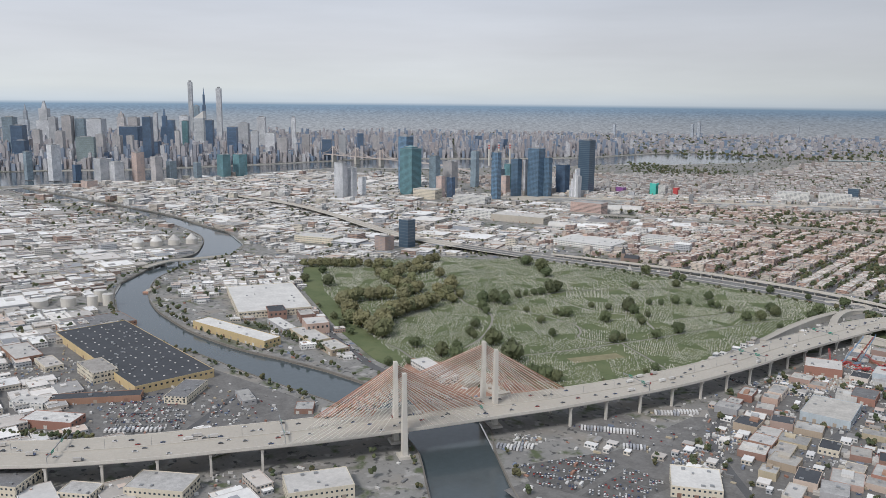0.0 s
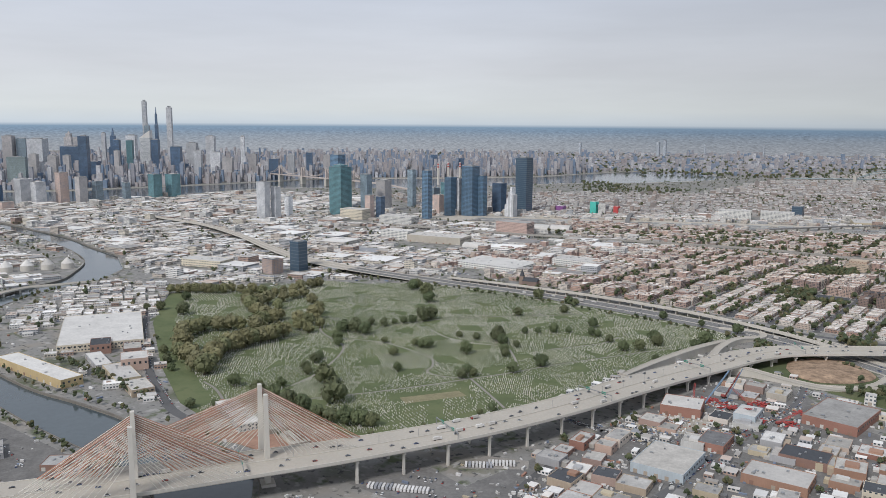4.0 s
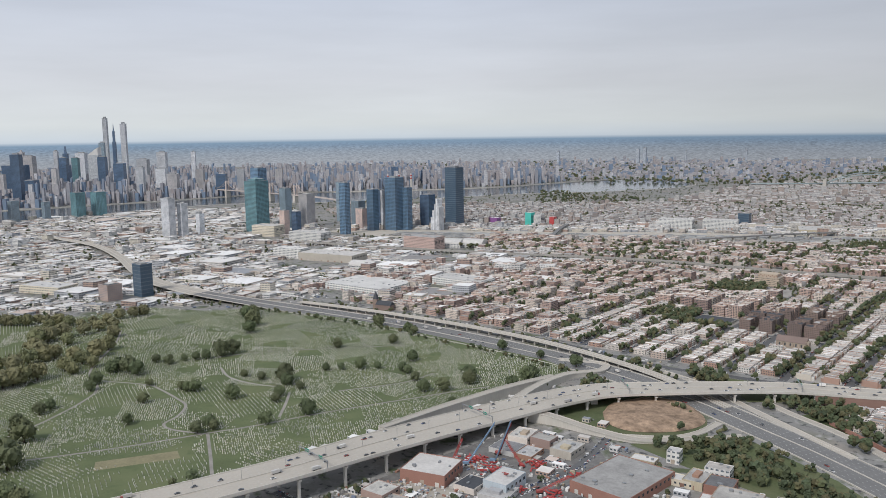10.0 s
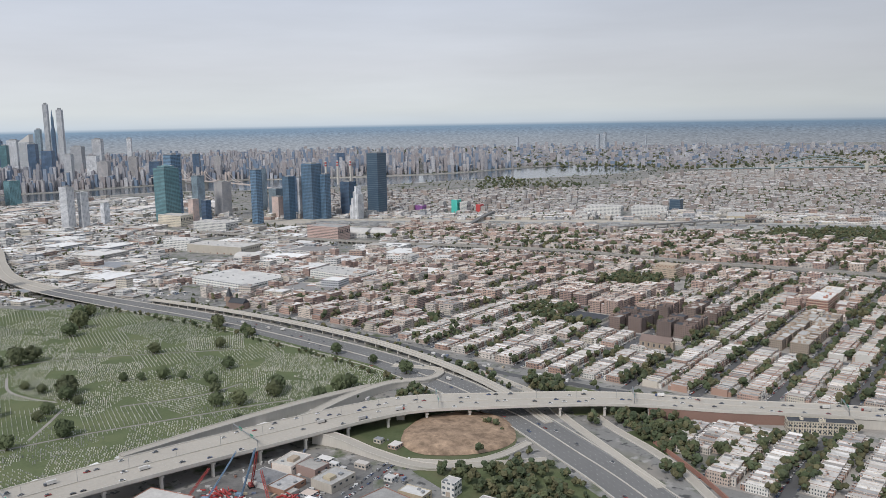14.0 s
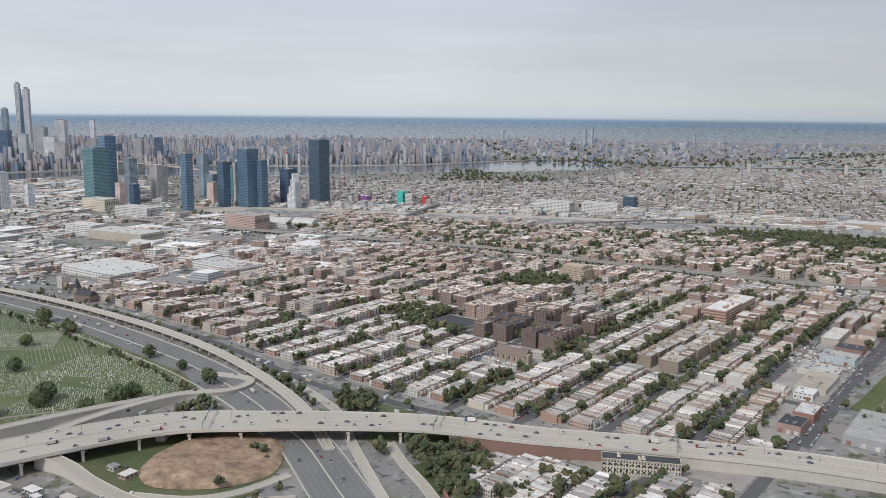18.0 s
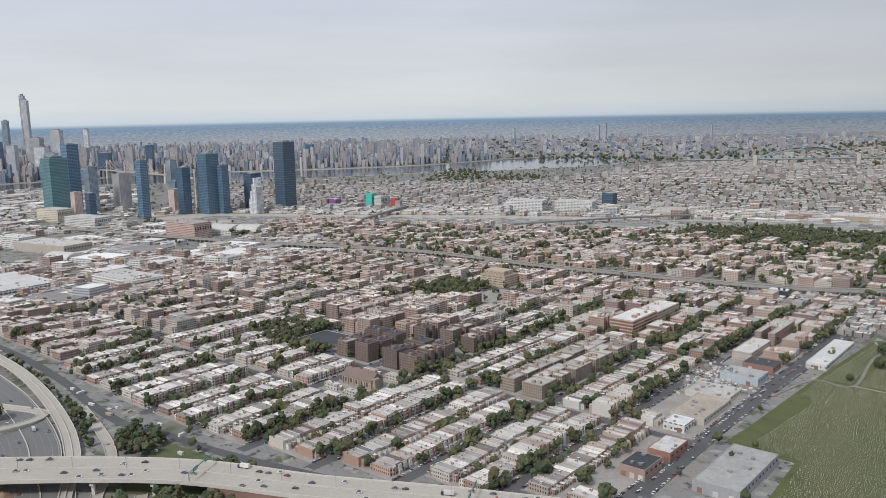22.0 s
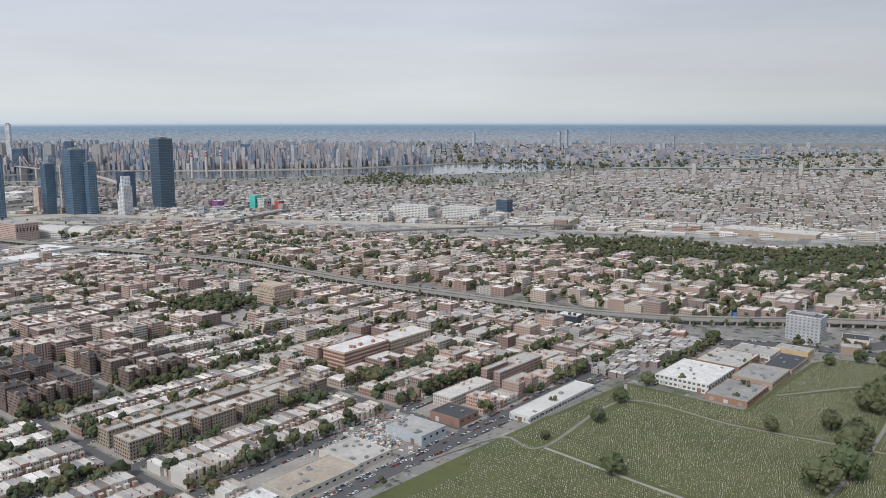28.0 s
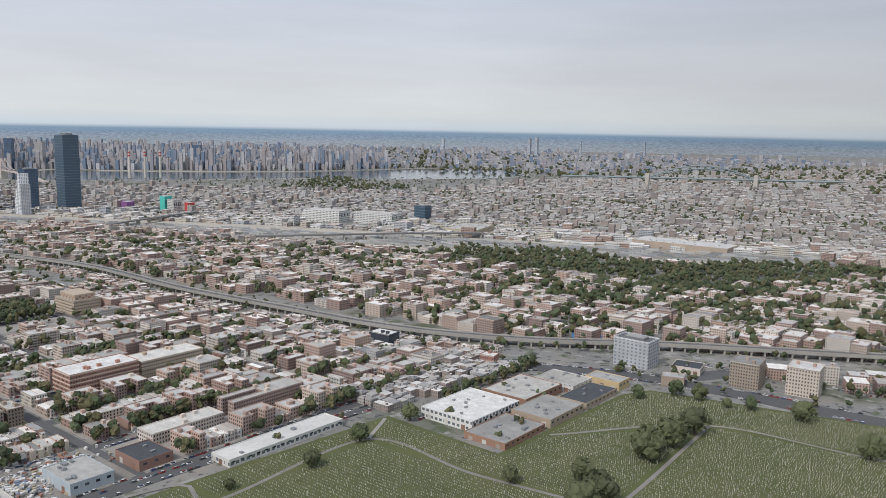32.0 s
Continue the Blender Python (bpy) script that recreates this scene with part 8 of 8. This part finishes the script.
for k in range(5):
    a = line[0].lerp(line[1], 0.1 + k * 0.2)
    for s in (-1, 1):
        part("tower_leg", one(M["tansteel"], (a.x, a.y + s * 5, 0, 5, 2.5, 52)), None, tb)
    part("pier", one(M["concrete"], (a.x, a.y, -1.6, 9, 16, 22)), None, tb)
    for s in (-1, 1):
        for sd2 in (-1, 1):
            prev = a + Vector((0, s * 5, 30))
            for j in range(1, 5):
                t = j / 4
                q = a + (line[1] - line[0]) * (0.1 * t * sd2) + Vector((0, s * 5, 30 - 26 * (1 - (1 - t) ** 2)))
                part("truss_chord", bar(prev, q, 0.9, 4), M["tansteel"], tb)
                prev = q

# ---- far arch bridge ----
ab = thing("arch_bridge", 0, 0, 0, 0, "far green steel arch bridge", "bridge")
M["greensteel"] = surface("pale_green_steel", [(0.30, 0.36, 0.37)], 0.7, grain=0.5)
pa0, pa1 = Vector((-560, 3050, 24)), Vector((-330, 3210, 24))
part("deck", bar(pa0 - (pa1 - pa0) * 0.8, pa1 + (pa1 - pa0) * 0.8, 2.2, 4), M["greensteel"], ab)
for zz in (26, 34):
    prev = pa0
    for j in range(1, 13):
        t = j / 12
        q = pa0.lerp(pa1, t) + Vector((0, 0, zz * 4 * t * (1 - t)))
        part("arch_rib", bar(prev, q, 1.4, 4), M["greensteel"], ab)
        if zz == 26:
            part("hanger", bar(q, Vector((q.x, q.y, 24)), 0.5, 4), M["greensteel"], ab)
        prev = q
for q in (pa0, pa1):
    part("abutment", one(M["concrete"], (q.x, q.y, 0, 10, 10, 36)), None, ab)

# ---- three banded chimneys of the power station ----
for x, y in ((-1587, 2164), (-1576, 2202), (-1551, 2231)):
    ch = thing("chimney_stack", x, y, 0, 0, "tall red and white banded power station chimney", "chimney", "power station chimneys")
    part("shaft", bar((0, 0, 0), (0, 0, 56), 3.2, 12), M["mast"], ch)
    for z in (57, 65):
        part("red_band", bar((0, 0, z - 1), (0, 0, z + 3), 3.1, 12), M["redpaint"], ch)
        part("white_band", bar((0, 0, z + 3), (0, 0, z + 7), 3.0, 12), M["whiteroof"], ch)

# ---- small church with a dark spire past the cemetery ----
chu = thing("church", -469, 937, 0, 0.2, "dark stone church with a steep spire", "church")
part("nave", one(M["darkbrick"], (8, 0, 0, 18, 9, 6)), None, chu)
part("tower", one(M["darkbrick"], (-3, 0, 0, 5, 5, 11)), None, chu)
bm = bmesh.new()
bmesh.ops.create_cone(bm, cap_ends=True, segments=4, radius1=3.4, radius2=0.1, depth=9)
bmesh.ops.transform(bm, matrix=Matrix.Translation((-3, 0, 15.5)) @ Matrix.Rotation(math.pi / 4, 4, "Z"), verts=bm.verts[:])
part("spire", bm, M["tarroof"], chu)
B = Batch().quads([(-1, -4.8, 6), (17.2, -4.8, 6), (17.2, 0, 10), (-1, 0, 10), (17.2, 4.8, 6), (-1, 4.8, 6)], [[0, 1, 2, 3], [3, 2, 4, 5], [0, 3, 5, 5], [1, 4, 2, 2]])
part("pitched_roof", B.mesh("roof", [M["tarroof"]]), None, chu)

# ---- brown brick church among the row houses ----
chb = thing("church", -78, 1030, 0.09, 0, "brown brick church with a steep slate roof", "church")
part("nave", one(M["tanbrick"], (0, 0, 0, 24, 10, 5)), None, chb)
B = Batch().quads([(-12.3, -5.4, 4.9), (12.3, -5.4, 4.9), (12.3, 0, 9), (-12.3, 0, 9), (12.3, 5.4, 4.9), (-12.3, 5.4, 4.9)], [[0, 1, 2, 3], [3, 2, 4, 5], [0, 3, 5, 5], [1, 4, 2, 2]])
part("pitched_roof", B.mesh("roof", [M["darkbrick"]]), None, chb)
part("porch", one(M["tanbrick"], (13, -2, 0, 3, 4, 6.5)), None, chb)
for k in range(5):
    part("window", one(M["glass"], (-9 + 4.4 * k, -5.05, 1.4, 1.2, 0.12, 2.4)), None, chb)
    part("buttress", one(M["tanbrick"], (-11 + 4.4 * k, -5.3, 0, 0.6, 0.8, 4.2)), None, chb)
# low dark parking deck beside the brick courts
shed(-163, 1078, 34, 30, 2.6, 0, "concrete", "tarroof", "low dark-roofed parking deck beside brick apartment blocks", name="parking_deck", units=2, doors=2)

# ---- yards: trailers, crates and heaps ----
rs = np.random.RandomState(60)
yc = Batch()
n = 5200
x, y = rs.uniform(-1500, 60, n), rs.uniform(150, 1300, n)
k = free(x, y, 0.5) & ~inside([(112, 940), (112, 1400), (-420, 1400), (-420, 940)], x, y) & ~((x > -70) & (y > 700)) & ~inside([(-165, 742), (-50, 742), (-40, 850), (-165, 850)], x, y)
x, y = x[k], y[k]
n = len(x)
yc.boxes(x, y, 0, rs.uniform(1.5, 5, n), rs.uniform(1, 1.6, n), rs.uniform(0.6, 1.6, n), 0.14 + rs.choice((0, 1.57), n), 0, 0)
M["trailer"] = surface("white_trailer_sheet", [(0.70, 0.69, 0.68), (0.64, 0.63, 0.62), (0.72, 0.71, 0.70), (0.36, 0.37, 0.40)], 0.5, grain=2, by="island")
M["crate"] = surface("painted_crates", [(0.70, 0.69, 0.67), (0.62, 0.61, 0.60), (0.35, 0.34, 0.33), (0.36, 0.20, 0.15), (0.20, 0.24, 0.32), (0.72, 0.71, 0.69), (0.44, 0.38, 0.28), (0.20, 0.20, 0.20), (0.70, 0.70, 0.69), (0.26, 0.25, 0.24), (0.55, 0.54, 0.52)], 0.7, grain=2, by="island")
trailers = Batch()
# ranks of parked trailers and a crowded breaker's yard beside the viaduct
for ox, oy, m, rot in ((-238, 428, 9, 0.5), (-222, 436, 8, 0.5), (-205, 420, 7, 0.5), (-214, 482, 8, 0.6), (-205, 492, 8, 0.6), (-262, 372, 8, 0.4), (-255, 380, 6, 0.4)):
    t = np.arange(m) * 2.0
    trailers.boxes(ox + t * math.cos(rot), oy + t * math.sin(rot), 0.3, 5.2, 1.3, 1.6, rot + 1.57, 0, 0)
for k in range(13):
    trailers.boxes(-456 + 1.9 * k, 233 + 1.9 * k, 0.3, 4.2, 1.4, 1.5, 2.3, 0, 0)
for cx, cy, m, sx, sy in ((-110, 480, 260, 90, 90), (-90, 590, 300, 90, 110), (-100, 680, 200, 80, 70), (-470, 250, 120, 60, 40), (-160, 480, 240, 14, 40), (-150, 520, 160, 14, 26), (-150, 600, 70, 12, 12), (-140, 672, 90, 16, 10), (-255, 392, 60, 10, 8), (-165, 430, 120, 12, 16), (-560, 258, 150, 70, 26), (-625, 262, 130, 60, 30), (-440, 300, 110, 60, 40), (-350, 240, 80, 40, 40), (-410, 220, 70, 50, 40), (86, 1152, 320, 16, 20), (78, 1172, 160, 12, 14), (-153, 615, 260, 22, 22), (-125, 640, 120, 30, 30), (-205, 545, 90, 10, 40), (-180, 600, 120, 20, 30)):
    a, b = rs.normal(cx, sx / 2, m), rs.normal(cy, sy / 2, m)
    kk = away(BQE, a, b) > 13
    a, b = a[kk], b[kk]
    yc.boxes(a, b, 0, rs.uniform(0.8, 2.6, len(a)), rs.uniform(0.6, 1.2, len(a)), rs.uniform(0.4, 1.4, len(a)), rs.uniform(0, 3.1, len(a)), 0, 0)
# heaps of red beams and frames in the crane yard
redheap = Batch()
for cx, cy, m, sx in ((-147, 675, 34, 3.6), (-117, 691, 22, 3.2), (-107, 659, 12, 2.2), (-88, 664, 20, 2.6), (-91, 691, 8, 2.2), (-132, 671, 20, 3.6)):
    redheap.boxes(rs.normal(cx, sx, m), rs.normal(cy, sx, m), rs.uniform(0, 1.6, m), rs.uniform(1.5, 6, m), rs.uniform(0.3, 0.9, m), rs.uniform(0.3, 0.9, m), rs.uniform(0, 3.1, m), 0, 0)
stuff("red_steel_heaps", redheap, [M["cranered"]], "heaps of red painted steel beams in the crane yard", "steel heaps")
sheet("scrap_yard_soil", [(-176, 600), (-150, 598), (-128, 612), (-132, 640), (-160, 636)], 0.07, M["soil"], "bare tan soil of a scrap yard", "ground")
sheet("fenced_lot", [(-368, 298), (-387, 322), (-366, 347), (-346, 323)], 0.06, M["asphalt"], "dark empty fenced asphalt lot", "car park")
sheet("rubble_lot", [(66, 1142), (108, 1142), (108, 1186), (66, 1186)], 0.11, M["paving"], "broken grey concrete floor of a cleared works", "ground")
stuff("parked_trailers", trailers, [M["trailer"]], "ranks of parked white box trailers", "trailers")
stuff("yard_clutter", yc, [M["crate"]], "trailers, crates and heaps crowding the works yards", "clutter")
sheet("works_ground", [(-228, 330), (-205, 420), (-186, 540), (-172, 640), (-158, 720), (-110, 742), (-60, 690), (70, 640), (70, 300), (-120, 290)], 0.03, M["lot"], "patched dark asphalt of the works yards", "yard")
sheet("south_bank_ground", [(-560, 150), (-455, 205), (-398, 262), (-365, 318), (-395, 348), (-520, 345), (-640, 300), (-700, 250)], 0.03, M["lot"], "patched dark asphalt of the works yards", "yard")
for nm, poly in (("lorry_park", [(-250, 424), (-233, 468), (-186, 458), (-190, 424)]), ("car_park", [(-238, 360), (-222, 346), (-198, 350), (-196, 398), (-212, 404)]), ("works_car_park", [(-194, 352), (-172, 350), (-162, 392), (-190, 398)]), ("garage_yard", [(-519, 266), (-480, 303), (-424, 268), (-459, 235)]), ("bus_yard", [(-411, 277), (-405, 324), (-441, 330), (-446, 300)])):
    sheet(nm, poly, 0.06, M["lot"], "dark worn asphalt parking ground", "car park")
sheet("pale_lorry_park", [(-216, 476), (-184, 500), (-190, 510), (-214, 500)], 0.06, M["paving"], "pale concrete parking ground", "car park")
for nm, p, w in (("works_street", [(-118, 470), (-112, 530), (-111, 576), (-106, 640), (-98, 702), (-104, 752)], 5), ("works_street", [(-206, 580), (-166, 578), (-112, 575), (-40, 580), (60, 600)], 4.5), ("works_street", [(-178, 580), (-176, 489), (-160, 450), (-120, 400), (-60, 330)], 5), ("works_street", [(-418, 262), (-454, 336)], 5), ("creek_street", [(-395, 425), (-430, 432), (-515, 470), (-600, 518), (-645, 548), (-752, 640), (-735, 690)], 7), ("boulevard", [(-60, 1384), (60, 1398), (130, 1412), (190, 1438), (250, 1446), (330, 1452), (520, 1490)], 16), ("frontage_street", [(-420, 932), (-300, 930), (-220, 922), (-183, 915), (-134, 910), (-98, 916), (-57, 920), (24, 938), (110, 972)], 6), ("burial_street", [(116, 1000), (114, 1100), (116, 1200), (121, 1301), (128, 1400)], 7)):
    c = smooth([(a, b, 0.07) for a, b in p], 6)
    stuff(nm, strip(Batch(), c, -w / 2, w / 2, -0.05, 0), [M["asphalt"]], "dark asphalt street", "road", "structure")
# ---- rail yard: tracks and trains ----
sheet("rail_yard_ground", YARD, 0.05, M["soil"], "pale gravelly ground of a rail yard", "rail yard")
tb2, tr2 = Batch(), Batch()
for o in np.arange(-48, 49, 8.0):
    c = smooth([(-960, 1500 + o * 0.6, 0.1), (-700, 1610 + o, 0.1), (-450, 1730 + o, 0.1), (-150, 1860 + o, 0.1), (180, 2010 + o * 0.7, 0.1)], 20)
    strip(tb2, c, -0.9, 0.9, 0, 0.1)
    for xx, yy, z, w_, nx, ny in along(c, 15.0):
        if rs.rand() < 0.42 and inside(YARD, xx, yy):
            tr2.boxes(xx, yy, 0.2, 14, 1.7, 2.1, math.atan2(-nx, ny), 0, 0)
stuff("rail_tracks", tb2, [M["tarroof"]], "many parallel rail tracks", "rail tracks", "structure")
stuff("parked_trains", tr2, [M["metal"]], "silver passenger trains parked in the yard", "trains")
# road bridge over the yard
for p in ([(-640, 1560), (-700, 1690), (-740, 1790)], [(-430, 1640), (-330, 1800), (-250, 1900)]):
    c = smooth([(a, b, 7) for a, b in p], 10)
    yb = thing("yard_bridge", 0, 0, 0, 0, "grey road bridge over the rail yard", "bridge", kind="structure")
    part("deck", strip(Batch(), c, -4, 4, -1.2, 0.4).mesh("deck", [M["highway"]]), None, yb)
    for xx, yy, z, w_, nx, ny in along(c, 26.0):
        part("pier", Batch().boxes(xx, yy, 0, 1.4, 6, 5.9, math.atan2(-nx, ny), 0, 0).mesh("pier", [M["concrete"]]), None, yb)
# brick towers along the boulevard
apartment(42, 1396, 16, 11, 8, 0.1, "darkslate", "black modern block below the elevated railway", 4, roof="whiteroof", units=2)
apartment(121, 1401, 9, 8, 7, 0.2, "redbrick", "small bright red brick block by the boulevard", 3, units=1)
shed(216, 1440, 12, 9, 5, 0.35, "tanbrick", "roof", "low tan hall with a stepped front by the boulevard", units=1, doors=2)
shed(133, 1496, 22, 9, 5, 0.5, "bluepaint", "roof", "store with a bright blue front past the railway", units=3, doors=2)
sheet("boulevard_lot", [(224, 1454), (213, 1468), (228, 1488), (240, 1482)], 0.08, M["asphalt"], "dark asphalt parking lot beside the boulevard", "car park")
apartment(247, 1466, 15, 16, 14, 0.1, "tanbrick", "tan brick apartment tower along the boulevard", 8, name="apartment_tower", units=2)
apartment(275, 1472, 16, 16, 15, 0.1, "aptwall", "brick apartment tower with pale window bays", 8, name="apartment_tower", units=2)
shed(212, 1470, 16, 14, 4, 0.2, "aptwall", "tarroof", "low brick hall with a black roof", units=1)

# ---- the land's fall, applied to all that stands on it ----
done = set()
for ob in list(scene.objects):
    if ob.parent or ob.type not in ("MESH", "EMPTY"):
        continue
    if ob.type == "EMPTY" and ob.location.length > 1:
        ob.location.z += float(fall(ob.location.x, ob.location.y))
        continue
    for q in [ob] + list(ob.children_recursive):
        if q.type == "MESH" and q.location.length > 1:
            q.location.z += float(fall(q.location.x, q.location.y))
        elif q.type == "MESH" and q.data.name not in done and not (q.parent and q.parent.location.length > 1):
            done.add(q.data.name)
            co = np.empty(3 * len(q.data.vertices))
            q.data.vertices.foreach_get("co", co)
            co = co.reshape(-1, 3)
            co[:, 2] += fall(co[:, 0], co[:, 1])
            q.data.vertices.foreach_set("co", co.ravel())
            q.data.update()
